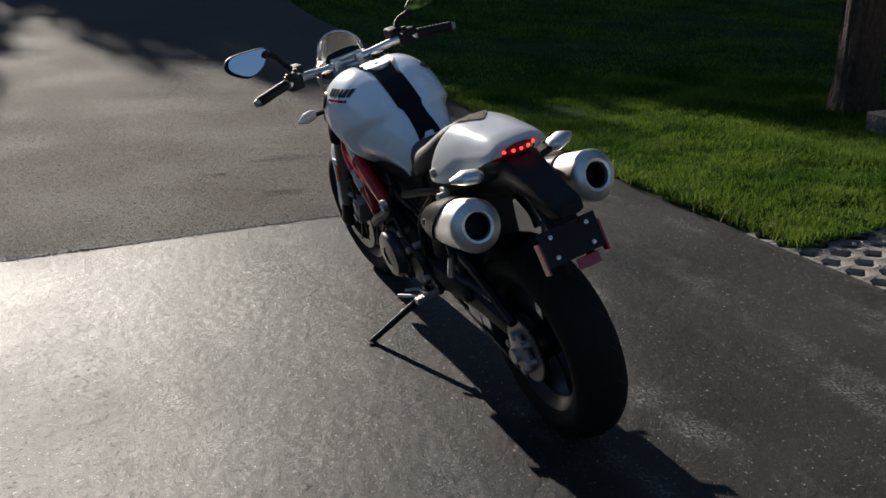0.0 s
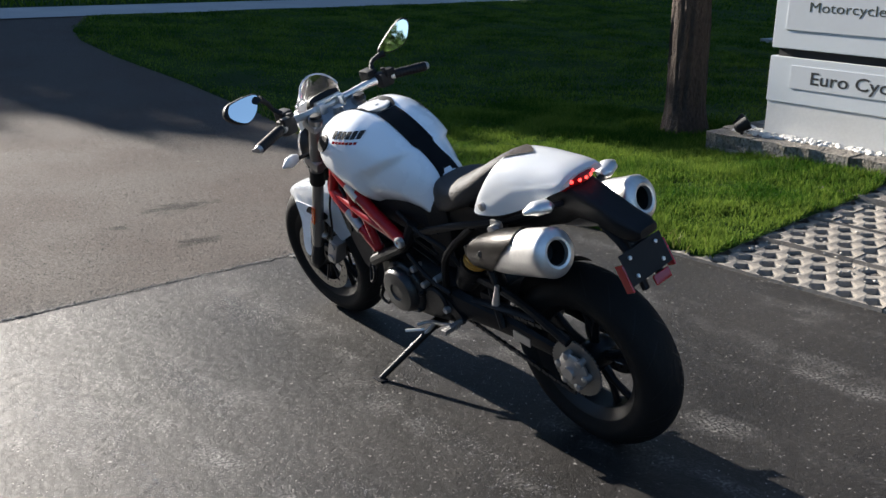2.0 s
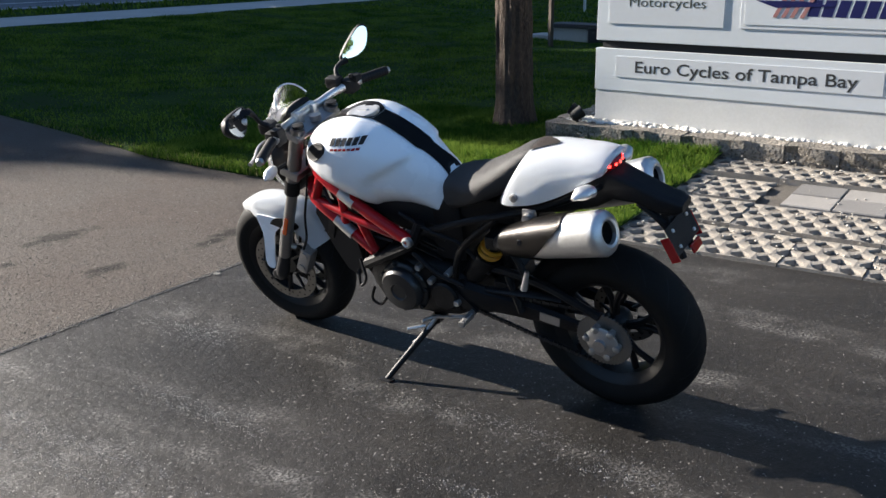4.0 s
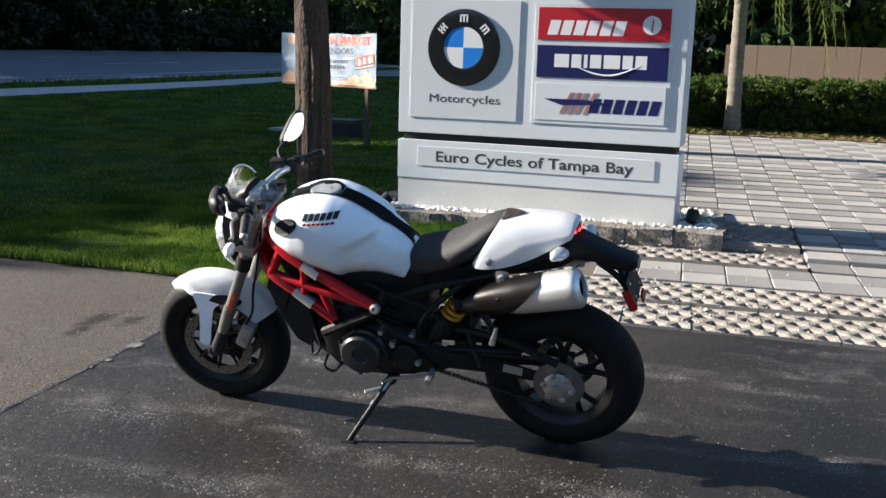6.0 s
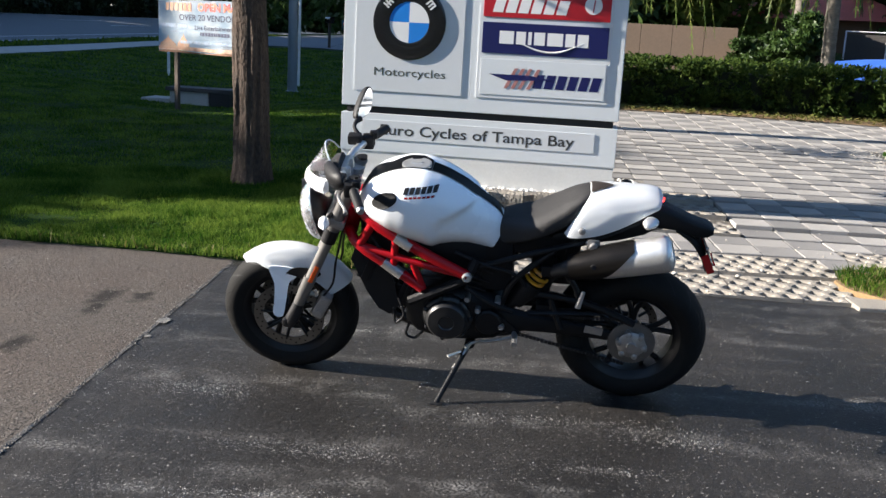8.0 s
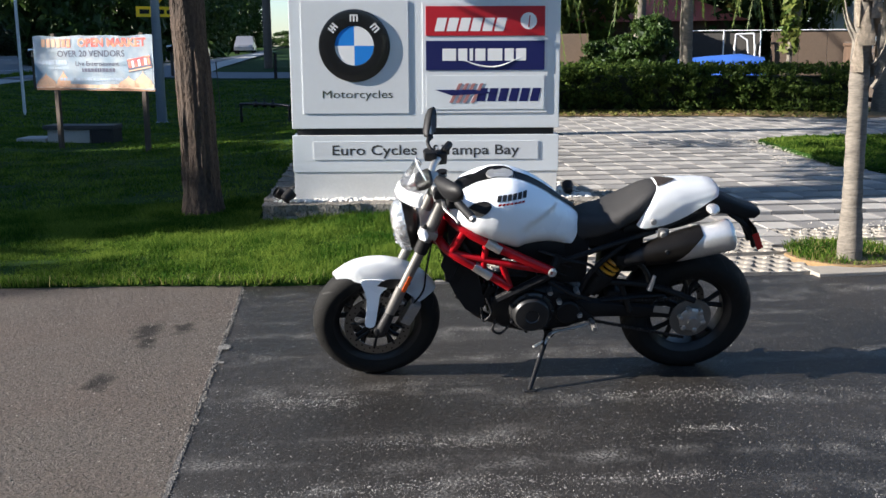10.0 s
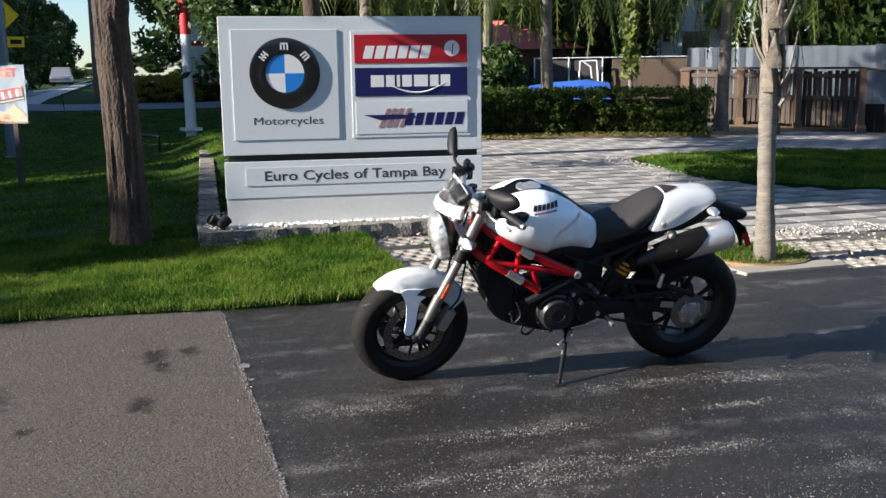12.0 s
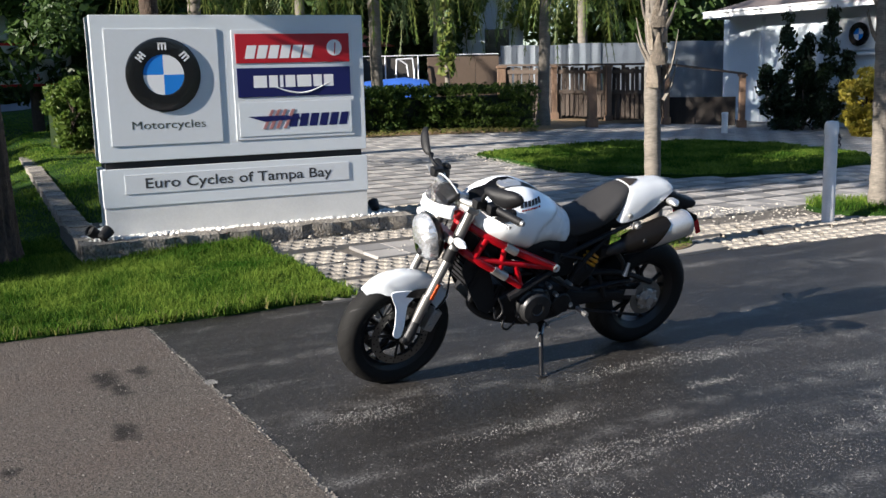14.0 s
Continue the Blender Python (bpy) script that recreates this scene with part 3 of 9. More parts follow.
def blades(name, count, region, keep, height, width, material, label, seed=1, base=0.02):
    """Blades of grass over a stretch of the plan: (n0, n1, u0, u1)."""
    rng = np.random.default_rng(seed)
    n0, n1, u0, u1 = region
    nn, uu = rng.uniform(n0, n1, count), rng.uniform(u0, u1, count)
    verts, faces = [], []
    for n, u in zip(nn, uu):
        if not keep(n, u):
            continue
        p = plan(N0 - n, u, base)
        h = height * rng.uniform(0.5, 1.25) * (0.78 + 0.55 * noise.noise(p * 1.7) + 0.45 * noise.noise(p * 7.0))
        a = rng.uniform(0, math.tau)
        side = Vector((math.cos(a), math.sin(a), 0)) * width * rng.uniform(0.6, 1.2)
        lean = Vector((rng.normal(), rng.normal(), 0)) * h * 0.45
        k = len(verts)
        verts += [p - side, p + side, p + lean * 0.4 + side * 0.7 + Vector((0, 0, h * 0.65)), p + lean * 0.4 - side * 0.7 + Vector((0, 0, h * 0.65)), p + lean + Vector((0, 0, h))]
        faces += [(k, k + 1, k + 2, k + 3), (k + 3, k + 2, k + 4)]
    return tagged(raw(name, verts, faces, material), label, "grass", kind="stuff")


blades("lawn_grass", 125000, (2.98, 7.2, -0.05, 3.4), in_lawn, 0.056, 0.0032, GRASS, "short green lawn grass with uneven tips", 1)
blades("lawn_grass", 190000, (3.02, 15.6, 0.2, 14.0), lambda n, u: in_lawn(n, u) and not (n < 7.2 and u < 3.4), 0.04, 0.0065, GRASS, "short green lawn grass in tree shade", 2)
blades("lawn_grass", 3500, (3.06, 9, 0.0, 1.2), lambda n, u: edge_u(n) - 0.03 < u < edge_u(n) + 0.12, 0.07, 0.004, GRASS_DRY, "dry straw at the lawn's worn edge", 3)
blades("verge_grass", 9000, (17.1, 18.3, -25, 60), lambda n, u: True, 0.1, 0.02, GRASS, "grass verge along the road", 4)

# ---- paving ----
TILE = 0.3


def slab(size_s, size_u, thick=0.06, bevel=0.006):
    bm = bmesh.new()
    a, b = size_u / 2, size_s / 2
    for z0, k in ((-thick, 0), (-bevel, 0), (0, bevel)):
        for x, y in ((-1, -1), (1, -1), (1, 1), (-1, 1)):
            bm.verts.new((x * (a - k), y * (b - k), z0))
    bm.verts.ensure_lookup_table()
    v = bm.verts
    for r in (0, 4):
        for i in range(4):
            j = (i + 1) % 4
            bm.faces.new((v[r + i], v[r + j], v[r + j + 4], v[r + i + 4]))
    bm.faces.new((v[8], v[9], v[10], v[11]))
    return bm


def turf_block(len_u, len_s, rows, cols, thick=0.06):
    """A pierced concrete paver: a lattice of slanted lens-shaped holes in staggered rows, half-holes open at its ends."""
    bm = bmesh.new()
    cu, cs = len_u / rows, len_s / cols
    lens = ((-1, -0.12), (-0.3, -0.78), (0.45, -0.66), (1, 0.12), (0.3, 0.78), (-0.45, 0.66))
    for i in range(rows):
        odd = i % 2
        cx = -len_u / 2 + cu * (i + 0.5)
        for j in range(cols + odd):
            cy = -len_s / 2 + cs * (j + (0 if odd else 0.5))
            a, b = cu / 2, cs / 2
            half = 0 if not odd or 0 < j < cols else (1 if j == 0 else -1)
            rim = [(-a, 0), (-a, -b), (a, -b), (a, 0), (a, b), (-a, b)]
            hole, low = [(cu * 0.46 * x, cs * 0.47 * y) for x, y in lens], [(cu * 0.34 * x, cs * 0.35 * y) for x, y in lens]
            if half:
                keep = (3, 4, 5, 0) if half > 0 else (0, 1, 2, 3)
                flat = lambda q, k: (q[k][0], 0.0 if k in (0, 3) else q[k][1])
                rim, hole, low = [flat(rim, k) for k in keep], [flat(hole, k) for k in keep], [flat(low, k) for k in keep]
            rings = [[bm.verts.new((cx + x, cy + y, z)) for x, y in ring] for ring, z in ((rim, 0.0), (hole, -0.004), (low, -thick))]
            m = len(rim)
            for upper, lower in zip(rings, rings[1:]):
                for k in range(m if not half else m - 1):
                    q = (k + 1) % m
                    bm.faces.new((upper[k], upper[q], lower[q], lower[k]))
    for v in bm.verts:
        v.co.x *= (len_u - 0.003) / len_u
        v.co.y *= (len_s - 0.003) / len_s
    # rim down to the bed on the two long sides
    h, w = len_u / 2 - 0.0015, len_s / 2 - 0.0015
    for x in (-h, h):
        bm.faces.new([bm.verts.new(c) for c in ((x, -w, 0), (x, w, 0), (x, w, -thick), (x, -w, -thick))])
    return bm


paving = thing("pavement", pose(0, 0, 0), "grey checkered concrete pavers and pierced turf blocks", "pavement", kind="structure")
sheet("paving_bed", GRIT, np.linspace(-19, 3.1, 24), lambda n: (edge_u(n) + 0.01, 26), -0.02, "dark sandy grit under the paving", "ground")
light_mesh, dark_mesh = mesh_of("paver", slab(TILE - 0.006, TILE - 0.006), 0), mesh_of("paver", slab(TILE - 0.006, TILE - 0.006), 0)
light_mesh.materials.append(PAVER_LIGHT)
dark_mesh.materials.append(PAVER_DARK)
turf_mesh = mesh_of("turf_block", turf_block(0.55, 0.405, 4, 3), 0)
turf_mesh.materials.append(TURF_BLOCK)
rng = random.Random(5)


def lay(name, me, s, u, dz=0.004):
    ob = new(name, me)
    p = plan(s, u, 0.006 + rng.uniform(-dz, dz))
    ob.matrix_basis = pose(p.x, p.y, p.z, rng.uniform(-0.25, 0.25), rng.uniform(-0.25, 0.25), PAVE_TURN + rng.uniform(-0.4, 0.4))
    ob.parent = paving
    return ob


ISLAND = [plan_of(*q) for q in ((9.85, 3.05), (9.0, 2.6), (7.75, 1.9), (7.3, 0.5), (7.6, -1.1), (8.7, -2.5), (9.9, -2.9), (11.3, -2.1), (11.9, -0.9), (11.5, 0.7), (10.8, 2.1))]


def inside(s, u, poly):
    hit = False
    for (a, b), (c, d) in zip(poly, poly[1:] + poly[:1]):
        if (b > u) != (d > u) and s < (c - a) * (u - b) / (d - b) + a:
            hit = not hit
    return hit


def tree_pit(s, u):
    return ((s - 2.95) / 0.42) ** 2 + ((u - 0.45) / 0.4) ** 2 < 1


# pierced blocks: two deep along the driveway, one deep before the sign's bed, and a patch at its end
for i in range(2):
    for j in range(-1, 20):
        s, u = 0.3625 + 0.405 * j, 0.285 + 0.55 * i
        if s < 2.5 or s > 3.45:
            lay("turf_block", turf_mesh, s, u + edge_u(N0 - s) * (1 if s > 3 else 0), 0.003)
for j in range(-1, 5):
    lay("turf_block", turf_mesh, 0.3625 + 0.405 * j, 1.99)
for j in range(2):
    lay("turf_block", turf_mesh, 1.5775 + 0.405 * j, 2.54)
    lay("turf_block", turf_mesh, 1.5775 + 0.405 * j, 3.09)
for j in range(2):
    lay("turf_block", turf_mesh, -0.0425 + 0.405 * j, 1.41)
for j in range(3):
    lay("turf_block", turf_mesh, 3.0 + 0.405 * j, 1.22)
far_edge = [draw_in(x, y) @ Vector((x, y, 0)) for y, x in zip((-30, -1, 1.3, 5, 8, 10, 12, 15), (25.5, 23.6, 21.4, 20.8, 19.8, 18.4, 16.8, 14.5))]
tiles = []
for i in range(0, 62):
    for j in range(-12, 66):
        s, u = 0.71 + TILE * (j + 0.5), 1.125 + TILE * (i + 0.5)
        if i <= 1 and j < 0 or s < 0.3 + 0.03 * max(0, u - 5) or s < 0.6 and u < 5.4:
            continue
        if i > 1 and (s < 2.22 and u < 3.36 or s < 1.7 and u < 3.8 or s < 0.7 and u < 4.7):
            continue
        if i <= 1 and 2.78 < s < 4.02 and u < 1.5:
            continue
        q = plan(s, u)
        if inside(s, u, ISLAND) or q.x > float(np.interp(q.y, [e.y for e in far_edge], [e.x for e in far_edge])):
            continue
        tiles.append((u * u + (s - 1) ** 2, s, u, (i + j) % 2))
for i in range(4):
    tiles.append((0, 2.58 + TILE * 0.5, 0.03 + TILE * (i + 0.5) * 0.9, i % 2))
tiles = [t for t in sorted(tiles) if not tree_pit(t[1], t[2])]
for _, s, u, k in tiles[:300]:
    lay("paver", dark_mesh if k else light_mesh, s, u, 0.003)
for shade in (0, 1):
    verts, faces = [], []
    for _, s, u, k in tiles[300:]:
        if k != shade:
            continue
        h, z, b = TILE / 2 - 0.004, 0.006 + rng.uniform(-0.003, 0.003), len(verts)
        for dz, kk in ((-0.04, h), (0, h - 0.004)):
            for x, y in ((-1, -1), (1, -1), (1, 1), (-1, 1)):
                verts.append(plan(s + y * kk, u + x * kk, z + dz))
        faces += [(b + i, b + (i + 1) % 4, b + 4 + (i + 1) % 4, b + 4 + i) for i in range(4)] + [(b + 4, b + 5, b + 6, b + 7)]
    tagged(raw("far_pavers", verts, faces, PAVER_DARK if shade else PAVER_LIGHT, paving), kind="stuff")

# concrete edge along the driveway past the pierced blocks
bm = bmesh.new()
box(bm, (0.24, 0.95, 0.1), (0, 0, -0.035), 0.01)
ob = part("edging", bm, TURF_BLOCK)
e = plan(2.95, edge_u(0.1) + 0.1)
ob.matrix_basis = pose(e.x, e.y, 0.01, 0, 0, PAVE_TURN + 2)
tagged(ob, "pale concrete edging strip at the tree pit", "kerb", kind="structure")

# grass island
verts = [plan(s, u, 0.06) for s, u in ISLAND]
bm = bmesh.new()
prism(bm, [(v.x, v.y) for v in verts], 0.05, lambda a, b, d: on_ground(a, b, d - 0.02))
tagged(part("grass_island", bm, SOIL), "low oval island of grass in the paving", "lawn", kind="structure")
isl = [(N0 - s, u) for s, u in ISLAND]
blades("island_grass", 60000, (min(a for a, _ in isl), max(a for a, _ in isl), min(b for _, b in isl), max(b for _, b in isl)), lambda n, u: inside(N0 - n, u, ISLAND), 0.05, 0.008, GRASS, "thick green grass on the paving's island", 6, 0.025)
bm = bmesh.new()
lathe(bm, [(0.45, -0.05), (0.42, 0.015), (0.2, 0.03), (0.01, 0.03)], 20, "z")
ob = part("tree_pit", bm, DRY_LEAVES)
ob.matrix_basis = Matrix.Translation(plan(2.95, 0.45))
tagged(ob, "small bare pit of litter round the palm", "ground", kind="structure")
blades("tree_pit_grass", 2600, (-0.4, 0.5, 0.0, 0.9), lambda n, u: tree_pit(N0 - n, u), 0.075, 0.004, GRASS, "tufts of grass round the palm's foot", 7)
blades("tree_pit_grass", 900, (-0.4, 0.5, 0.0, 0.9), lambda n, u: tree_pit(N0 - n, u), 0.07, 0.004, GRASS_DRY, "dry straw round the palm's foot", 8)

# white pebbles spilled round the island's near tip and over the pierced blocks by the palm
rp = np.random.default_rng(71)
verts, faces = [], []
unit = bmesh.new()
bmesh.ops.create_icosphere(unit, subdivisions=1, radius=1.0)
stone_v, stone_f = [v.co.copy() for v in unit.verts], [tuple(v.index for v in f.verts) for f in unit.faces]
unit.free()
# s, u, half-length along s, along u, count
for s0, u0, ds, du, count in ((4.95, 6.3, 0.4, 0.8, 420), (4.75, 4.9, 0.4, 0.9, 300), (4.1, 1.3, 1.0, 0.3, 420), (5.2, 0.9, 0.9, 0.4, 200), (1.2, 0.6, 1.6, 0.7, 260), (1.0, 2.0, 1.4, 0.3, 160)):
    for q in rp.normal(size=(count, 2)) * 0.55:
        sp, up = s0 + q[0] * ds, u0 + q[1] * du
        if inside(sp, up, ISLAND) or sp < 0.1 or up < edge_u(N0 - sp) + 0.08:
            continue
        p, r, b = plan(sp, up, 0.008), 0.0075 * math.exp(rp.normal() * 0.4), len(verts)
        k = rp.uniform(0.7, 1.25, 3)
        verts += [p + Vector((v.x * r * k[0], v.y * r * k[1], v.z * r * 0.6 * k[2])) for v in stone_v]
        faces += [tuple(b + i for i in f) for f in stone_f]
tagged(raw("spilled_pebbles", verts, faces, PEBBLE_DULL, smooth=60), "pale pebbles spilled over the paving", "pebbles", kind="stuff")

# pale stone grit scattered in drifts over the sealed asphalt
rg = np.random.default_rng(12)
verts, faces = [], []
# drifts: n, u, half-length along n, half-width, count
DRIFTS = [(3.6, -3.05, 0.75, 0.06, 1500), (3.45, -3.18, 0.35, 0.05, 700), (2.71, -3.09, 0.35, 0.05, 600), (2.33, -2.65, 0.22, 0.04, 420), (2.03, -2.33, 0.2, 0.04, 300), (4.0, -2.13, 0.28, 0.06, 600), (3.4, -2.66, 0.35, 0.06, 600),
          (2.4, -2.22, 0.45, 0.07, 800), (3.93, -2.18, 0.2, 0.12, 500), (3.44, -1.19, 0.09, 0.03, 260), (3.3, -2.68, 0.2, 0.05, 300), (1.6, -2.9, 0.5, 0.12, 500), (3.9, -3.4, 0.5, 0.1, 700), (2.9, -3.6, 0.7, 0.1, 800), (2.0, -3.4, 0.5, 0.1, 500), (1.0, -3.2, 0.6, 0.12, 400)]


def chip(x, y, r):
    b, a0 = len(verts), rg.uniform(0, math.tau)
    for k in range(3):
        rr = r * rg.uniform(0.7, 1.5)
        verts.append((x + math.cos(a0 + 2.09 * k) * rr, y + math.sin(a0 + 2.09 * k) * rr, -0.001))
    verts.append((x, y, r * rg.uniform(0.3, 0.7)))
    faces.extend([(b, b + 1, b + 3), (b + 1, b + 2, b + 3), (b + 2, b, b + 3)])


for tries in range(260000):
    n, u = rg.uniform(-3.0, JOINT_N - 0.02), rg.uniform(-6.5, 0.0)
    streak = noise.noise(Vector((u * 3.2, n * 0.5, 3.0))) + 0.7 * noise.noise(Vector((u * 9, n * 2.0, 9.0)))
    wear = min(max((-0.6 - u) / 1.6, 0.12), 1.0)
    if rg.uniform(0.0, 1.1) > max(0.06, 0.14 + 1.0 * streak) * wear:
        continue
    p = plan(N0 - n, u)
    chip(p.x, p.y, min(0.0045, 0.0014 * math.exp(rg.normal() * 0.45)))
for n, u, ln_, wd, count in DRIFTS:
    for k in range(int(count * 1.6)):
        q = rg.normal(size=2) * 0.6
        p = plan(N0 - n - q[0] * ln_, u + q[1] * wd)
        chip(p.x, p.y, min(0.0042, 0.0016 * math.exp(rg.normal() * 0.45)))
tagged(raw("asphalt_grit", verts, faces, GRIT_PALE), "pale stone grit lying on the asphalt", "grit", kind="stuff")


def stain(name, n, u, ru, rn, material, label, seed, z=0.0015, turn=0.0):
    """A thin stain with a ragged edge."""
    bm = bmesh.new()
    out = []
    for a in np.linspace(0, math.tau, 60, endpoint=False):
        k = 1 + 0.45 * noise.noise(Vector((math.cos(a) * 1.5, math.sin(a) * 1.5, seed))) + 0.5 * noise.noise(Vector((math.cos(a) * 7, math.sin(a) * 7, seed)))
        x, y = ru * k * math.cos(a), rn * k * math.sin(a)
        c, s = math.cos(turn), math.sin(turn)
        out.append(bm.verts.new(plan(N0 - n - (s * x + c * y), u + c * x - s * y, z + (0.004 if n > JOINT_N else 0))))
    bm.faces.new(out)
    tagged(part(name, bm, material, smooth=0), label, "stain", kind="structure")


n_of = lambda x, y: (N0 - plan_of(x, y)[0], plan_of(x, y)[1])
for x, y, a, b, sd in ((-0.2, 4.93, 0.05, 0.03, 5), (-0.42, 4.8, 0.022, 0.014, 6)):
    n, u = n_of(x, y)
    stain("paint_splash", n, u, a, b, PALE_MARK, "chalky white splash at the asphalt joint", sd, 0.006)
# coarse stone of the worn asphalt standing proud, pale and dark
for name, mat_, seed, count in (("worn_stone", GRIT_TAN, 31, 15000), ("worn_stone", GRIT_DARK, 32, 16000)):
    rg = np.random.default_rng(seed)
    verts, faces = [], []
    for tries in range(count):
        n, u = JOINT_N + 0.03 + 4.6 * rg.uniform() ** 1.5, rg.uniform(-5.5, 0.05)
        p = plan(N0 - n, u)
        chip(p.x, p.y, min(0.008, 0.003 * math.exp(rg.normal() * 0.4)))
    verts = [(x, y, z + 0.004) for x, y, z in verts]
    tagged(raw(name, verts, faces, mat_), "coarse stones in the worn asphalt", "grit", kind="stuff")
# crumbled pale edge along the joint
rg = np.random.default_rng(33)
verts, faces = [], []
for tries in range(2600):
    u = rg.uniform(-9, 0.0)
    p = plan(N0 - JOINT_N - rg.normal() * 0.008 + 0.012 * noise.noise(Vector((u * 3, 1, 0))), u)
    chip(p.x, p.y, 0.003 * math.exp(rg.normal() * 0.4))
verts = [(x, y, z + 0.005) for x, y, z in verts]
tagged(raw("joint_crumbs", verts, faces, GRIT_TAN), "pale crumbs along the asphalt joint", "grit", kind="stuff")
# ragged seam between the two surfaces
bm = bmesh.new()
prev = None
for k in range(400):
    u = -12.9 + 13.0 * k / 399
    w = 0.006 + 0.008 * abs(noise.noise(Vector((u * 7, 0, 2)))) + 0.01 * max(0, noise.noise(Vector((u * 2.3, 4, 2))))
    c = JOINT_N + 0.012 * noise.noise(Vector((u * 3, 1, 0)))
    pair = [bm.verts.new(plan(N0 - c - w, u, 0.0062)), bm.verts.new(plan(N0 - c + w, u, 0.0022))]
    if prev:
        bm.faces.new((prev[0], prev[1], pair[1], pair[0]))
    prev = pair
tagged(part("asphalt_seam", bm, SEAM), "dark ragged seam between two asphalt surfaces", "seam", kind="structure")

# ---- the sign in its bed ----
SIGN_A, SIGN_B = Vector((3.31, 6.56, 0)), Vector((4.26, 4.37, 0))
SIGN_W = (SIGN_B - SIGN_A).length
SIGN_TURN = math.degrees(math.atan2(SIGN_B.y - SIGN_A.y, SIGN_B.x - SIGN_A.x))
SIGN_M = Matrix.Translation((SIGN_A + SIGN_B) / 2) @ pose(0, 0, 0, 0, 0, SIGN_TURN)  # x along the face, -y out of it
DEPTH = 0.42
face = lambda x, z, out=0.0: pose(x, -out, z, 90, 0, 0)

sign = thing("pylon_sign", SIGN_M, "white free-standing dealership sign with raised panels", "sign")
bm = bmesh.new()
box(bm, (SIGN_W, DEPTH, 1.225), (0, DEPTH / 2, 1.4625), 0.008)
part("upper_box", bm, SIGN_WHITE, sign, "glossy white sheet metal box")
bm = bmesh.new()
box(bm, (SIGN_W - 0.08, DEPTH - 0.08, 0.1), (0, DEPTH / 2, 0.82))
part("shadow_gap", bm, DARK_GAP, sign, "black recessed strip")
bm = bmesh.new()
box(bm, (SIGN_W, DEPTH, 0.33), (0, DEPTH / 2, 0.625), 0.006)
part("name_band", bm, SIGN_WHITE, sign)
bm = bmesh.new()
box(bm, (SIGN_W - 0.016, DEPTH - 0.016, 0.36), (0, DEPTH / 2, 0.285), 0.005)
part("base", bm, SIGN_BASE, sign, "white plastered base")
bm = bmesh.new()
box(bm, (SIGN_W * 0.845, 0.006, 0.165), (0.0, -0.003, 0.653), 0.002)
part("name_panel", bm, SIGN_PANEL, sign, "raised pale name panel")
writing("lettering", "Euro Cycles of Tampa Bay", 0.125, face(0.0, 0.652, 0.007), LETTER_DARK, sign, 0.0006, 0.0015, 1.68, "dark grey raised letters")


def panel(name, x, z, w, h, thick, mat, out=0.0, label=""):
    bm = bmesh.new()
    box(bm, (w, thick, h), (x, -out - thick / 2, z), 0.003)
    return part(name, bm, mat, sign, label)


# roundel panel
LX = -0.618
panel("roundel_panel", LX, 1.472, 0.94, 0.975, 0.02, SIGN_PANEL, -0.012, label="raised square white panel")
RX, RZ, RR = LX - 0.005, 1.575, 0.315
bm = bmesh.new()
vs = lathe(bm, [(0.17, 0.02), (0.17, 0.032), (0.18, 0.037), (0.3, 0.037), (0.312, 0.032), (0.315, 0.02)], 64, "y", closed=True)
bmesh.ops.transform(bm, matrix=Matrix.Translation((RX, 0.012, RZ)) @ Matrix.Diagonal((1, -1, 1, 1)), verts=vs)
roundel = part("roundel", bm, BLACK_GLOSS, sign, "round black emblem with blue and white quarters")
for k in range(4):
    bm = bmesh.new()
    out = [(0, 0)] + [(0.172 * math.cos(a), 0.172 * math.sin(a)) for a in np.linspace(k * math.pi / 2, (k + 1) * math.pi / 2, 10)]
    prism(bm, out, 0.011, lambda a, b, d: (RX + a, -0.009 - d, RZ + b))
    part("quarter", bm, BLUE_ENAMEL if k in (1, 3) else WHITE_ENAMEL, roundel, "blue enamel quarter" if k in (1, 3) else "white enamel quarter")
for a0 in (140, 90, 40):
    bm = bmesh.new()
    for d in (-0.028, 0.0, 0.028):
        box(bm, (0.014, 0.008, 0.062), (d, 0, 0))
    box(bm, (0.07, 0.008, 0.014), (0, 0, 0.024 if a0 != 140 else 0.0))
    bmesh.ops.transform(bm, matrix=Matrix.Translation((RX + 0.238 * math.cos(radians(a0)), -0.024, RZ + 0.238 * math.sin(radians(a0)))) @ pose(0, 0, 0, 0, 90 - a0, 0), verts=bm.verts)
    part("emblem_mark", bm, WHITE_ENAMEL, roundel, "small white bar mark")
writing("lettering", "Motorcycles", 0.098, face(LX + 0.015, 1.15, 0.009), LETTER_GREEN, sign, 0.0006, 0.0, 0.62, "small dark green-grey letters")

# brand panels
QX = 0.53
frame_out = 0.008
panel("brand_panel", QX, 1.465, 1.11, 0.96, 0.02, SIGN_PANEL, -0.012, label="raised white panel with three brand strips")


def bars(x, z, spec, h, mat, name, parent, slant=0.0, thick=0.002, out=0.013):
    """Plain bars in place of letters: spec lists (start, width)."""
    for a, w in spec:
        bm = bmesh.new()
        q = [(a, -h / 2), (a + w, -h / 2), (a + w + slant * h, h / 2), (a + slant * h, h / 2)]
        prism(bm, q, thick, lambda a_, b_, d: (x + a_, -out - d, z + b_))
        part(name, bm, mat, parent)


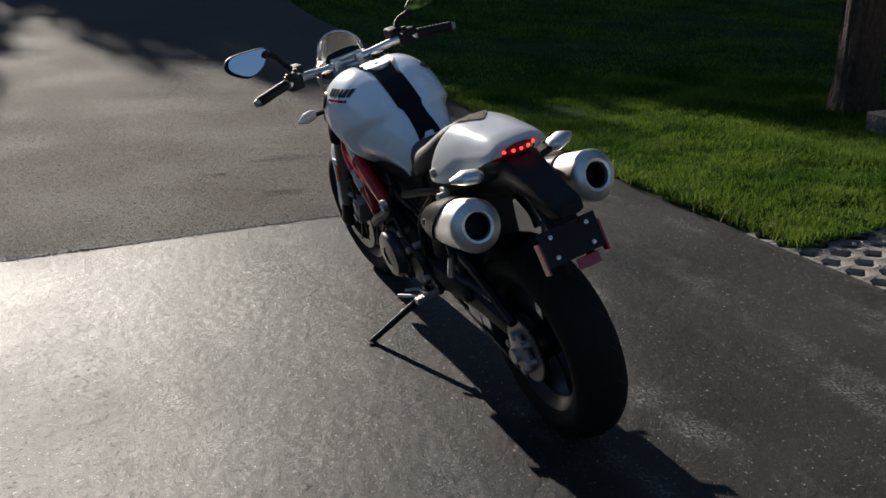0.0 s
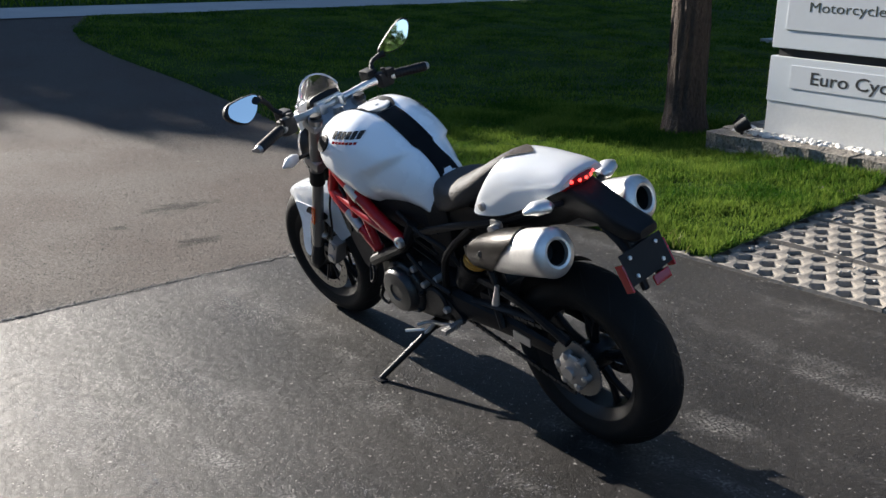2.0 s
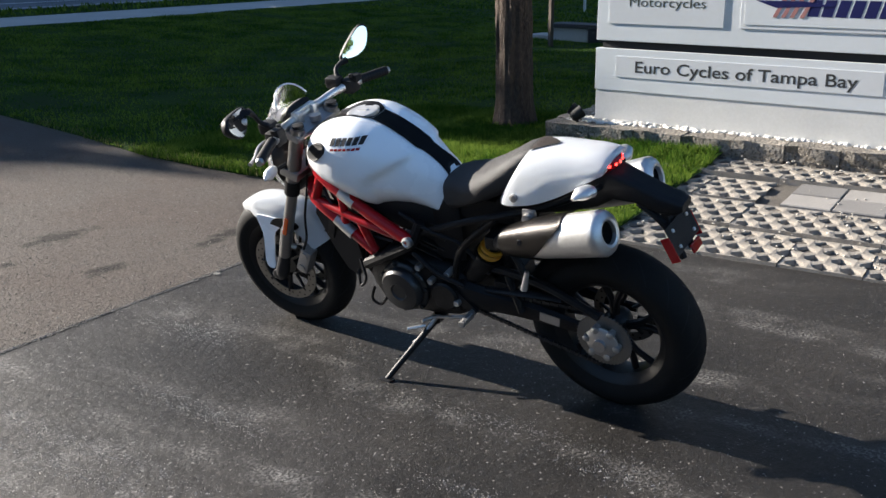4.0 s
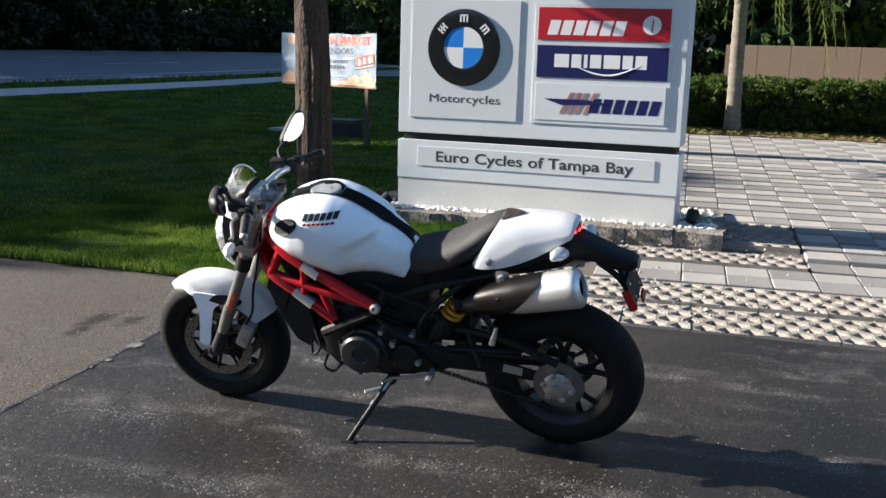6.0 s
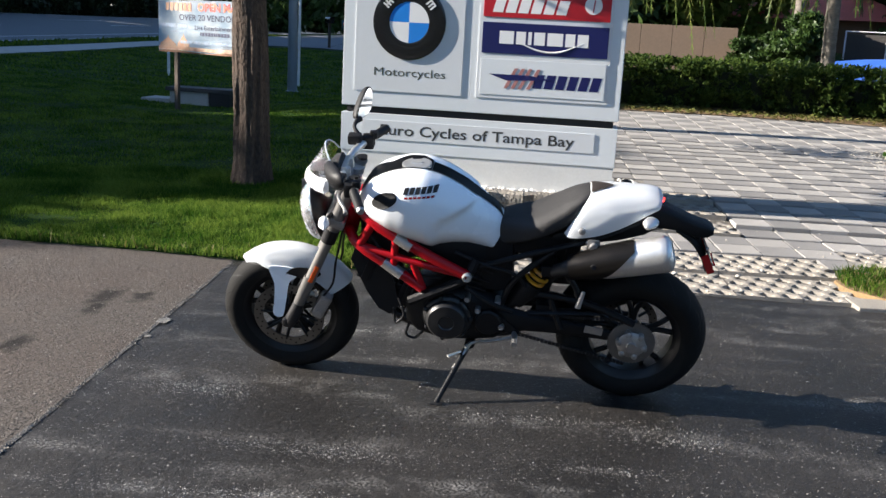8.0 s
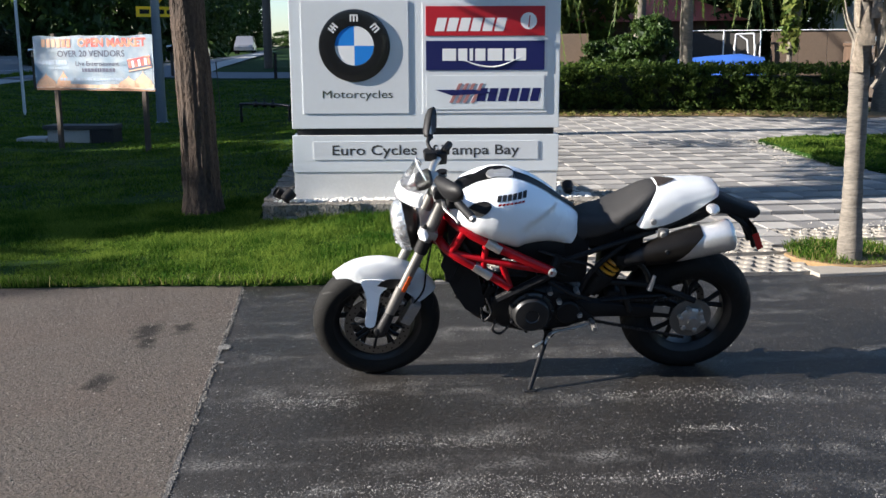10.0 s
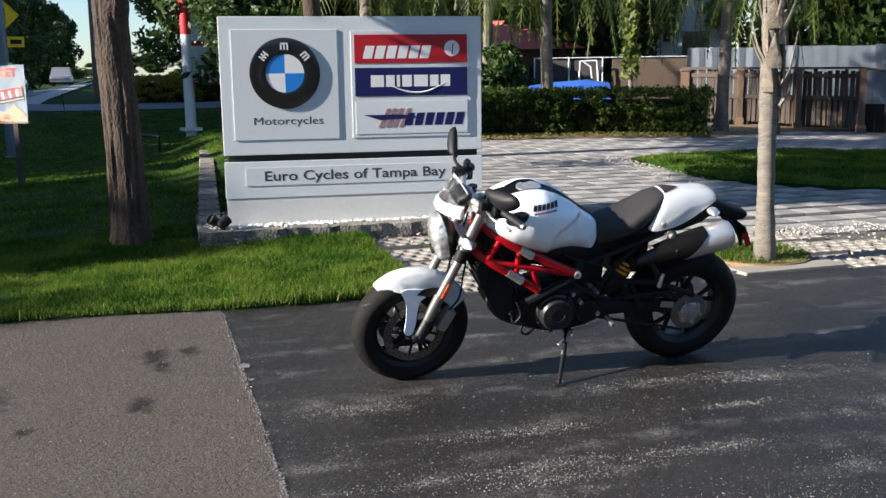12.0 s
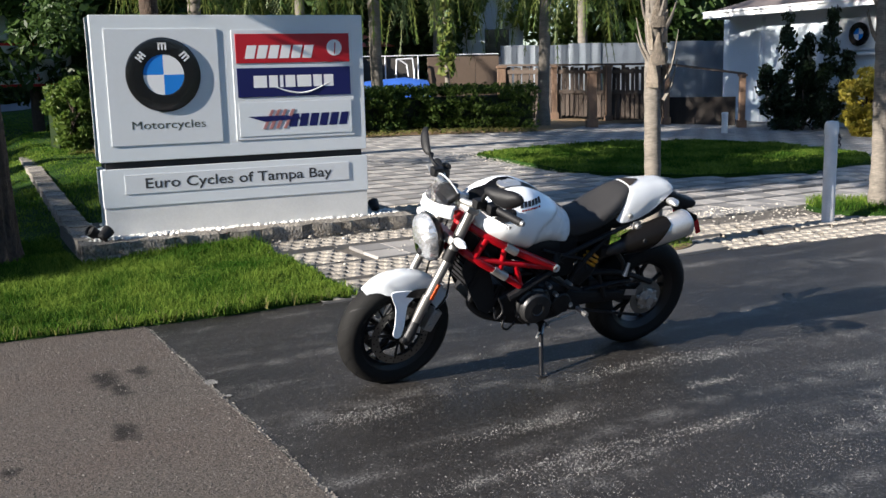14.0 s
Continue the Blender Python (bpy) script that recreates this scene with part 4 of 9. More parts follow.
strip = panel("brand_strip", QX, 1.785, 1.05, 0.255, 0.006, SIGN_RED, frame_out, "red strip with white bar marks")
bars(QX - 0.45, 1.755, [(i * 0.105, 0.085) for i in range(6)], 0.115, WHITE_ENAMEL, "brand_mark", strip, 0.25)
bm = bmesh.new()
lathe(bm, [(0.072, 0.0), (0.072, 0.003), (0.001, 0.004)], 32, "y", (0, 0, 0))
bmesh.ops.transform(bm, matrix=Matrix.Translation((QX + 0.38, -0.013, 1.785)) @ Matrix.Diagonal((1, -1, 1, 1)), verts=bm.verts)
part("round_mark", bm, WHITE_ENAMEL, strip, "white disc")
bars(QX + 0.375, 1.78, [(0, 0.01)], 0.1, SIGN_RED, "slash_mark", strip, 0.1, 0.002, 0.0165)
strip = panel("brand_strip", QX, 1.488, 1.05, 0.255, 0.006, SIGN_NAVY, frame_out, "navy strip with white bar marks")
bars(QX - 0.38, 1.495, [(0, 0.12), (0.14, 0.08), (0.24, 0.03), (0.29, 0.09), (0.4, 0.13), (0.55, 0.08), (0.65, 0.09)], 0.105, WHITE_ENAMEL, "brand_mark", strip)
bm = bmesh.new()
tube(bm, [(QX - 0.24, -0.015, 1.47), (QX - 0.05, -0.015, 1.4), (QX + 0.12, -0.015, 1.395), (QX + 0.32, -0.015, 1.475)], [0.002, 0.008, 0.008, 0.002], 8, 8, 1.0)
part("swoosh_mark", bm, WHITE_ENAMEL, strip)
strip = panel("brand_strip", QX, 1.165, 1.05, 0.3, 0.005, SIGN_WHITE, frame_out, "pale grey strip with dark bar marks")
bars(QX - 0.08, 1.145, [(i * 0.095, 0.075) for i in range(6)], 0.115, SIGN_NAVY, "brand_mark", strip, 0.25, 0.002, 0.0125)
bars(QX - 0.32, 1.16, [(0, 0.03), (0.06, 0.03), (0.12, 0.03), (0.19, 0.03)], 0.17, surf("faded_red_paint", (0.3, 0.14, 0.13), 0.5), "emblem_mark", strip, 0.5, 0.003, 0.0135)
bm = bmesh.new()
prism(bm, [(-0.45, 0.03), (-0.3, -0.02), (0.1, 0.0), (-0.1, 0.03)], 0.004, lambda a, b, d: (QX + a, -0.0132 - d, 1.16 + b))
part("wing_mark", bm, SIGN_NAVY, strip)

# ---- raised bed: split-face blocks round gravel ----
BED_L, BED_R = Vector((2.88, 6.63, 0)), Vector((4.25, 3.94, 0))
bed_dir = (BED_R - BED_L).normalized()
bed_in = Vector((-bed_dir.y, bed_dir.x, 0))
bed_in = bed_in if bed_in.x > 0 else -bed_in
planter_bed = thing("garden_wall", pose(0, 0, 0), "low wall of weathered grey split-face blocks", "wall", kind="structure")


def rock_block(length, depth=0.2, height=0.11, seed=0):
    r = random.Random(seed)
    bm = bmesh.new()
    box(bm, (length - 0.006, depth, height), (0, 0, 0))
    bmesh.ops.subdivide_edges(bm, edges=[e for e in bm.edges if abs((e.verts[0].co - e.verts[1].co).x) > 0.1], cuts=3, use_grid_fill=True)
    bmesh.ops.subdivide_edges(bm, edges=[e for e in bm.edges if abs((e.verts[0].co - e.verts[1].co).z) > 0.05], cuts=1, use_grid_fill=True)
    for v in bm.verts:
        front = v.co.y < -depth / 2 + 0.01
        v.co += Vector((r.uniform(-1, 1) * 0.006, (r.uniform(-0.02, 0.014) if front else 0), r.uniform(-1, 0.7) * 0.009))
    return bm


kinds = [mesh_of("block", rock_block(0.4, seed=i), 0) for i in range(4)]
for me in kinds:
    me.materials.append(SPLIT_BLOCK)


def course(start, end, z, inset=0.0, z_end=None):
    d = (end - start).normalized()
    inner = Vector((-d.y, d.x, 0))
    turn = math.degrees(math.atan2(d.y, d.x))
    count = max(1, round((end - start).length / 0.4))
    step = (end - start).length / count
    for i in range(count):
        p = start + d * (step * (i + 0.5)) + inner * (0.1 + inset)
        h = z + ((z if z_end is None else z_end) - z) * (i + 0.5) / count
        ob = new("block", kinds[rng.randrange(4)])
        ob.matrix_basis = pose(p.x, p.y, h, rng.uniform(-1, 1), rng.uniform(-1, 1), turn + rng.uniform(-1.2, 1.2)) @ Matrix.Diagonal((step / 0.4, 1, 1, 1))
        ob.parent = planter_bed


WALL_FAR = Vector((10.5, 10.2, 0))
course(BED_L, BED_R, 0.056)
course(BED_L, BED_R, 0.163, -0.01)
side_dir = (WALL_FAR - BED_L).normalized()
course(WALL_FAR, BED_L + side_dir * 0.2, 0.25, 0.0, 0.062)
course(WALL_FAR, BED_L + side_dir * 0.2, 0.357, -0.01, 0.169)
course(BED_R + bed_in * 0.2, BED_R + bed_in * 1.4, 0.056)
course(BED_R + bed_in * 0.2, BED_R + bed_in * 1.4, 0.163, -0.01)

bm = bmesh.new()
prism(bm, [tuple(q.xy) for q in (BED_L + bed_in * 0.1, BED_R + bed_in * 0.1 - bed_dir * 0.1, BED_R + bed_in * 1.4 - bed_dir * 0.1, BED_L + bed_in * 1.4)], 0.25, lambda a, b, d: (a, b, d - 0.04))
tagged(part("bed_soil", bm, GRIT), "gravelly soil filling the raised bed", "ground", kind="structure")
pebbles = []
for i in range(6):
    bm = bmesh.new()
    bmesh.ops.create_icosphere(bm, subdivisions=1, radius=0.02)
    for v in bm.verts:
        v.co *= rng.uniform(0.75, 1.2)
        v.co.z *= 0.7
    me = mesh_of("pebble", bm, 60)
    pebbles.append(me)
verts, faces = [], []
for i in range(1300):
    a = rng.uniform(0.02, 0.98)
    p = BED_L + bed_dir * (a * (BED_R - BED_L).length) + bed_in * rng.uniform(0.18, 1.3 if i % 2 else 0.5)
    me, k, b = pebbles[i % 6], rng.uniform(0.6, 1.5), len(verts)
    verts += [Vector((p.x, p.y, 0.216)) + v.co * k for v in me.vertices]
    faces += [tuple(b + q for q in f.vertices) for f in me.polygons]
tagged(raw("white_pebbles", verts, faces, PEBBLE, smooth=60), "scattered white pebbles in the raised bed", "pebbles", kind="stuff")

# ---- the motorcycle: x ahead from the rear axle, y to its left, z up ----
PAINT_WHITE = surf("pearl_white_paint", (0.9, 0.92, 0.935), 0.26, grain=(200, 0.01), blotch=(3, 0.015), bump=(400, 0.01), coat=0.7, rough_var=0.03)
PAINT_BLACK = surf("satin_black_paint", (0.007, 0.007, 0.008), 0.42, grain=(200, 0.05), blotch=(4, 0.1), bump=(300, 0.02), coat=0.06, spec=0.3)
FRAME_RED = surf("frame_red_paint", (0.33, 0.002, 0.007), 0.34, grain=(100, 0.03), blotch=(6, 0.05), bump=(200, 0.02), coat=0.12, spec=0.3)
PLASTIC = surf("black_plastic", (0.006, 0.006, 0.007), 0.55, spec=0.3, grain=(200, 0.1), blotch=(6, 0.15), bump=(350, 0.15))
RUBBER = surf("tyre_rubber", (0.0085, 0.0083, 0.008), 0.75, spec=0.2, grain=(120, 0.15), blotch=(8, 0.2), bump=(260, 0.2))
SEAT_VINYL = surf("seat_vinyl", (0.016, 0.015, 0.015), 0.6, grain=(250, 0.15), blotch=(6, 0.1), bump=(500, 0.35))
SEAT_PAD = surf("brown_grip_pad", (0.06, 0.047, 0.04), 0.65, grain=(250, 0.15), blotch=(6, 0.1), bump=(500, 0.35))
ALU = surf("brushed_aluminium", (0.7, 0.69, 0.67), 0.42, 0.9, grain=(90, 0.06), blotch=(6, 0.06), bump=(200, 0.04))
ALU_DULL = surf("cast_aluminium", (0.42, 0.41, 0.4), 0.5, 0.9, grain=(120, 0.08), blotch=(8, 0.12), bump=(200, 0.15))
ENGINE = surf("engine_grey", (0.026, 0.026, 0.028), 0.45, 0.5, grain=(120, 0.1), blotch=(8, 0.2), bump=(160, 0.2))
ENGINE_LIGHT = surf("engine_cover_grey", (0.04, 0.04, 0.041), 0.38, 0.6, grain=(120, 0.06), blotch=(8, 0.15), bump=(160, 0.1))
ENGINE_DARK = surf("engine_black", (0.005, 0.005, 0.006), 0.5, 0.1, spec=0.3, grain=(120, 0.1), blotch=(8, 0.2), bump=(160, 0.2))
FORK_GREY = surf("fork_anodised", (0.28, 0.272, 0.262), 0.35, 0.85, grain=(80, 0.03), blotch=(6, 0.05), bump=(200, 0.02))
CHROME = plain("chrome", (0.8, 0.8, 0.8), 0.1, 1.0)
STEEL = surf("disc_steel", (0.2, 0.195, 0.185), 0.34, 1.0, grain=(150, 0.05), blotch=(12, 0.1), bump=(200, 0.05))
SPROCKET = surf("sprocket_steel", (0.2, 0.195, 0.185), 0.45, 0.85, grain=(150, 0.1), blotch=(12, 0.2), bump=(200, 0.08))
MIRROR = plain("mirror_glass", (0.85, 0.87, 0.9), 0.02, 1.0)
SCREEN = plain("clear_screen", (0.96, 0.97, 0.98), 0.02, glass=1.0, ior=1.12)
LENS_RED = plain("red_lens", (0.35, 0.005, 0.008), 0.15, coat=0.5)
LED_RED = plain("red_led", (1.0, 0.03, 0.02), 0.3, emit=2.5)
ORANGE = plain("orange_reflector", (0.7, 0.1, 0.01), 0.25, coat=0.4)
SPRING_GOLD = plain("yellow_spring", (0.55, 0.25, 0.012), 0.4, coat=0.3)
SHIELD = surf("heat_shield", (0.03, 0.027, 0.025), 0.36, 0.7, grain=(80, 0.05), blotch=(5, 0.1), bump=(200, 0.05))

BIKE_M = pose(0.406, 2.697, 0, 0, 0, 115.91) @ pose(0, 0, 0, -15.8, 0, 0)
bike = thing("motorcycle", BIKE_M, "white naked sports motorcycle with red trellis frame on its stand", "motorcycle")
AXLE_F, AXLE_R, R_F, R_R = Vector((1.476, 0, 0.298)), Vector((0, 0, 0.316)), 0.298, 0.316
STEER_AT = Vector((1.20, 0, 0.9))
ST = Matrix.Translation(STEER_AT) @ Matrix.Rotation(radians(2.9), 4, Vector((-0.39, 0, 0.92))) @ Matrix.Translation(-STEER_AT)


def bpart(name, bm, mat, label="", parent=None, steer=False, smooth=40):
    if steer:
        bmesh.ops.transform(bm, matrix=ST, verts=bm.verts)
    return part(name, bm, mat, parent or bike, label, smooth)


def interp(x, table):
    return float(np.interp(x, [a for a, _ in table], [b for _, b in table]))


# -- wheels
def wheel(at, R, width, rim_w, spokes, steer, name):
    hub_r, rim_r = 0.04, 0.2
    bm = bmesh.new()
    lathe(bm, [(rim_r + 0.012, -rim_w), (rim_r + 0.018, -rim_w - 0.008), (rim_r + 0.002, -rim_w - 0.004), (rim_r - 0.022, -rim_w * 0.6), (rim_r - 0.024, rim_w * 0.6), (rim_r + 0.002, rim_w + 0.004), (rim_r + 0.018, rim_w + 0.008), (rim_r + 0.012, rim_w)], 64, "y", at, closed=True)
    lathe(bm, [(0.012, -rim_w), (hub_r, -rim_w), (hub_r + 0.012, -0.03), (hub_r + 0.012, 0.03), (hub_r, rim_w), (0.012, rim_w)], 24, "y", at, closed=True)
    arms = []
    for k in range(spokes):
        a = math.tau * k / spokes + 0.35
        for d in (-0.22, 0.22):
            p0 = at + Vector((math.cos(a) * 0.05, 0, math.sin(a) * 0.05))
            p1 = at + Vector((math.cos(a + d * 0.45) * 0.11, 0, math.sin(a + d * 0.45) * 0.11))
            p2 = at + Vector((math.cos(a + d) * (rim_r - 0.018), 0, math.sin(a + d) * (rim_r - 0.018)))
            arms.append([p0, p1, p2])
    rim = bpart(name, bm, PAINT_BLACK, "black cast alloy wheel with split spokes", None, steer)
    for pts in arms:
        bm = bmesh.new()
        tube(bm, pts, [0.017, 0.012, 0.013], 8, 3)
        bpart("spoke", bm, PAINT_BLACK, "", rim, steer)
    r = width / 2
    prof = []
    for a in np.linspace(-125, 125, 19):
        w, h = math.sin(radians(a)), math.cos(radians(a))
        prof.append((R - r * 0.92 + r * 0.92 * h if abs(a) <= 90 else R - r * 0.92 - (R - r * 0.92 - rim_r - 0.004) * (abs(a) - 90) / 35, w * r if abs(a) <= 90 else math.copysign(r - (r - rim_w - 0.004) * (abs(a) - 90) / 35, a)))
    bm = bmesh.new()
    lathe(bm, prof, 72, "y", at, closed=False)
    bmesh.ops.delete(bm, geom=[f for f in bm.faces if len(f.verts) > 4], context="FACES")
    bpart("tyre", bm, RUBBER, "black road tyre with fine tread grooves", rim, steer)
    # tread grooves as thin dark inlays
    bm = bmesh.new()
    for k in range(18):
        for sgn in (-1, 1):
            a0 = math.tau * (k + (0.5 if sgn > 0 else 0)) / 18
            pts = []
            for q in np.linspace(0, 1, 6):
                lat = radians(12 + 50 * q) * sgn
                rr = R - r * 0.92 + r * 0.92 * math.cos(lat) + 0.0008
                aa = a0 + 0.24 * q
                pts.append((at + Vector((math.cos(aa) * rr, math.sin(lat) * r * 1.002, math.sin(aa) * rr)), aa))
            vs = []
            for p, aa in pts:
                t = Vector((-math.sin(aa), 0, math.cos(aa))) * 0.0028
                vs.append((bm.verts.new(p - t), bm.verts.new(p + t)))
            for (a1, b1), (a2, b2) in zip(vs, vs[1:]):
                bm.faces.new((a1, b1, b2, a2))
    tagged(bpart("tread_groove", bm, ENGINE_DARK, "", rim, steer), kind="stuff")
    return rim


fw = wheel(AXLE_F, R_F, 0.132, 0.047, 5, True, "front_wheel")
rw = wheel(AXLE_R, R_R, 0.162, 0.06, 5, False, "rear_wheel")


def disc(at, y, r_out, r_in, parent, steer, holes=20):
    bm = bmesh.new()
    lathe(bm, [(r_in, y - 0.0025), (r_out, y - 0.0025), (r_out, y + 0.0025), (r_in, y + 0.0025)], 60, "y", at, closed=True)
    d = bpart("brake_disc", bm, STEEL, "drilled steel brake disc", parent, steer)
    bm = bmesh.new()
    for k in range(holes):
        for q, rr in enumerate((0.3, 0.7)):
            a = math.tau * (k + q * 0.5) / holes
            rad = r_in + (r_out - r_in) * rr
            for s in (-1, 1):
                lathe(bm, [(0.0045, y + s * 0.0028), (0.0001, y + s * 0.0029)], 6, "y", at + Vector((math.cos(a) * rad, 0, math.sin(a) * rad)))
    tagged(bpart("drill_hole", bm, ENGINE_DARK, "", d, steer), kind="stuff")
    for k in range(8):
        a = math.tau * k / 8
        bm = bmesh.new()
        tube(bm, [at + Vector((math.cos(a) * 0.05, y * 0.8, math.sin(a) * 0.05)), at + Vector((math.cos(a + 0.15) * (r_in + 0.012), y, math.sin(a + 0.15) * (r_in + 0.012)))], 0.007, 6)
        bpart("carrier_arm", bm, PAINT_BLACK, "", d, steer)


for s in (1, -1):
    disc(AXLE_F, 0.066 * s, 0.155, 0.115, fw, True)
disc(AXLE_R, -0.085, 0.12, 0.085, rw, False, 14)

# sprocket, chain and axle on the left of the rear wheel
bm = bmesh.new()
teeth, prof = 45, []
for k in range(teeth * 2):
    a = math.tau * k / (teeth * 2)
    rr = 0.102 if k % 2 else 0.096
    prof.append((math.cos(a) * rr, math.sin(a) * rr))
prism(bm, prof, 0.006, lambda a, b, d: (a, 0.088 + d, R_R + b))
bpart("sprocket", bm, SPROCKET, "worn grey steel rear sprocket", rw)
bm = bmesh.new()
lathe(bm, [(0.001, 0.096), (0.05, 0.096), (0.056, 0.1), (0.06, 0.11), (0.05, 0.118), (0.03, 0.12), (0.022, 0.124), (0.022, 0.136), (0.001, 0.136)], 28, "y", AXLE_R)
for k in range(6):
    a = math.tau * k / 6 + 0.2
    nut = bmesh.new()
    lathe(nut, [(0.013, 0.094), (0.013, 0.12), (0.007, 0.123), (0.001, 0.123)], 12, "y", AXLE_R + Vector((math.cos(a) * 0.055, 0, math.sin(a) * 0.055)))
    bpart("carrier_nut", nut, ALU_DULL, "", rw)
bpart("sprocket_carrier", bm, ALU_DULL, "grey aluminium sprocket carrier", rw)
FRONT_SPR = Vector((0.575, 0.09, 0.375))
for (p, q) in ((Vector((0.01, 0.091, R_R + 0.109)), FRONT_SPR + Vector((0, 0, 0.035))), (Vector((0.02, 0.091, R_R - 0.108)), FRONT_SPR - Vector((0, 0, 0.038)))):
    n = 34
    bm = bmesh.new()
    for k in range(n):
        c = p.lerp(q, (k + 0.5) / n)
        d = (q - p).normalized()
        ang = math.degrees(math.atan2(d.z, d.x))
        box(bm, ((q - p).length / n * 0.85, 0.012 if k % 2 else 0.008, 0.013), c, 0, pose(0, 0, 0, 0, -ang, 0))
    tagged(bpart("chain_run", bm, ENGINE, "dark oily drive chain"), kind="stuff")
bm = bmesh.new()
tube(bm, [(0.14, 0.095, 0.45), (0.3, 0.1, 0.445), (0.44, 0.1, 0.43)], [0.018, 0.022, 0.016], 8, 5, 0.5)
bpart("chain_guard", bm, PLASTIC)

# -- swingarm
for s in (1, -1):
    bm = bmesh.new()
    yy = (0.076 if s > 0 else 0.112) * s
    pts = [(-0.03, yy, 0.322), (0.06, yy, 0.33), (0.3, yy * 1.1, 0.365), (0.5, 0.1 * s, 0.39), (0.58, 0.09 * s, 0.395)]
    tube(bm, pts, [0.012, 0.014, 0.024, 0.034, 0.04], 8, 5, 1.6)
    bpart("swingarm", bm, ENGINE_DARK, "dark cast swingarm leg")
bm = bmesh.new()
tube(bm, [(0.0, 0.11, 0.42), (0.22, 0.1, 0.5), (0.46, 0.08, 0.51), (0.56, 0.07, 0.44)], 0.016, 8)
tube(bm, [(0.3, 0.11, 0.37), (0.35, 0.09, 0.5)], 0.014, 8)
box(bm, (0.06, 0.2, 0.06), (0.38, 0, 0.44), 0.012)
bpart("swingarm_brace", bm, ENGINE_DARK)
bm = bmesh.new()
box(bm, (0.075, 0.003, 0.034), (0.165, 0.153, 0.40), 0.001, pose(0, 0, 0, 0, -8, 0))
bpart("label_plate", bm, ALU_DULL, "small pale label on the swingarm")

# -- rear hugger over the tyre
bm = bmesh.new()
secs = []
for a in np.linspace(15, 82, 12):
    rr = R_R + 0.022
    secs.append([(math.cos(radians(a)) * (rr - 0.05 * (abs(q) ** 2)), 0.082 * q, R_R + math.sin(radians(a)) * (rr - 0.05 * (abs(q) ** 2))) for q in np.linspace(-1, 1, 9)])
loft(bm, secs, cap=False, closed=False)
bmesh.ops.solidify(bm, geom=bm.faces[:], thickness=0.004)
bpart("hugger", bm, PLASTIC, "black plastic inner mudguard")

# -- engine
bm = bmesh.new()
secs = []
for x, z0, z1, w in ((0.52, 0.30, 0.46, 0.10), (0.58, 0.275, 0.50, 0.125), (0.68, 0.265, 0.53, 0.14), (0.8, 0.265, 0.53, 0.145), (0.9, 0.29, 0.50, 0.135), (0.95, 0.33, 0.46, 0.11)):
    c, h = (z0 + z1) / 2, (z1 - z0) / 2
    secs.append([(x, w * math.copysign(abs(math.cos(a)) ** 0.5, math.cos(a)), c + h * math.copysign(abs(math.sin(a)) ** 0.5, math.sin(a))) for a in np.linspace(0, math.tau, 20, endpoint=False)])
loft(bm, secs)
engine = bpart("engine", bm, ENGINE_DARK, "dark air-cooled twin-cylinder engine")
bm = bmesh.new()
lathe(bm, [(0.104, 0.1), (0.104, 0.142), (0.098, 0.152), (0.088, 0.156), (0.086, 0.176), (0.076, 0.188), (0.034, 0.192), (0.03, 0.187), (0.001, 0.187)], 40, "y", (0.772, 0, 0.4))
bpart("side_cover", bm, ENGINE_LIGHT, "round grey engine side cover", engine)
for k in range(7):
    bm = bmesh.new()
    a = math.tau * k / 7 + 0.4
    lathe(bm, [(0.01, 0.12), (0.01, 0.158), (0.006, 0.161), (0.001, 0.161)], 10, "y", (0.772 + math.cos(a) * 0.098, 0, 0.4 + math.sin(a) * 0.098))
    bpart("cover_bolt", bm, ENGINE, "", engine)
bm = bmesh.new()
lathe(bm, [(0.06, 0.1), (0.058, 0.145), (0.05, 0.152), (0.001, 0.152)], 24, "y", (0.6, 0, 0.39))
box(bm, (0.12, 0.05, 0.09), (0.6, 0.115, 0.37), 0.02)
bpart("sprocket_cover", bm, ENGINE_DARK, "", engine)
bm = bmesh.new()
lathe(bm, [(0.105, -0.1), (0.105, -0.155), (0.095, -0.17), (0.001, -0.172)], 32, "y", (0.7, 0, 0.41))
bpart("clutch_cover", bm, ENGINE, "", engine)


def cylinder(name, a, b, w, fins):
    a, b = Vector(a), Vector(b)
    d = (b - a).normalized()
    ang = math.degrees(math.atan2(d.x, d.z))
    bm = bmesh.new()
    box(bm, (w * 0.75, 0.15, (b - a).length + 0.02), (a + b) / 2, 0.01, pose(0, 0, 0, 0, ang, 0))
    barrel = bpart(name, bm, ENGINE, "finned grey cylinder", engine)
    for k in range(fins):
        bm = bmesh.new()
        box(bm, (w, 0.19 - 0.02 * (k % 2), 0.006), a.lerp(b, k / (fins - 1)), 0.001, pose(0, 0, 0, 0, ang, 0))
        bpart("cooling_fin", bm, ENGINE, "", engine)
    bm = bmesh.new()
    box(bm, (w * 0.95, 0.17, 0.075), b + d * 0.04, 0.018, pose(0, 0, 0, 0, ang, 0))
    bpart("cylinder_head", bm, ENGINE, "", engine)
    return barrel


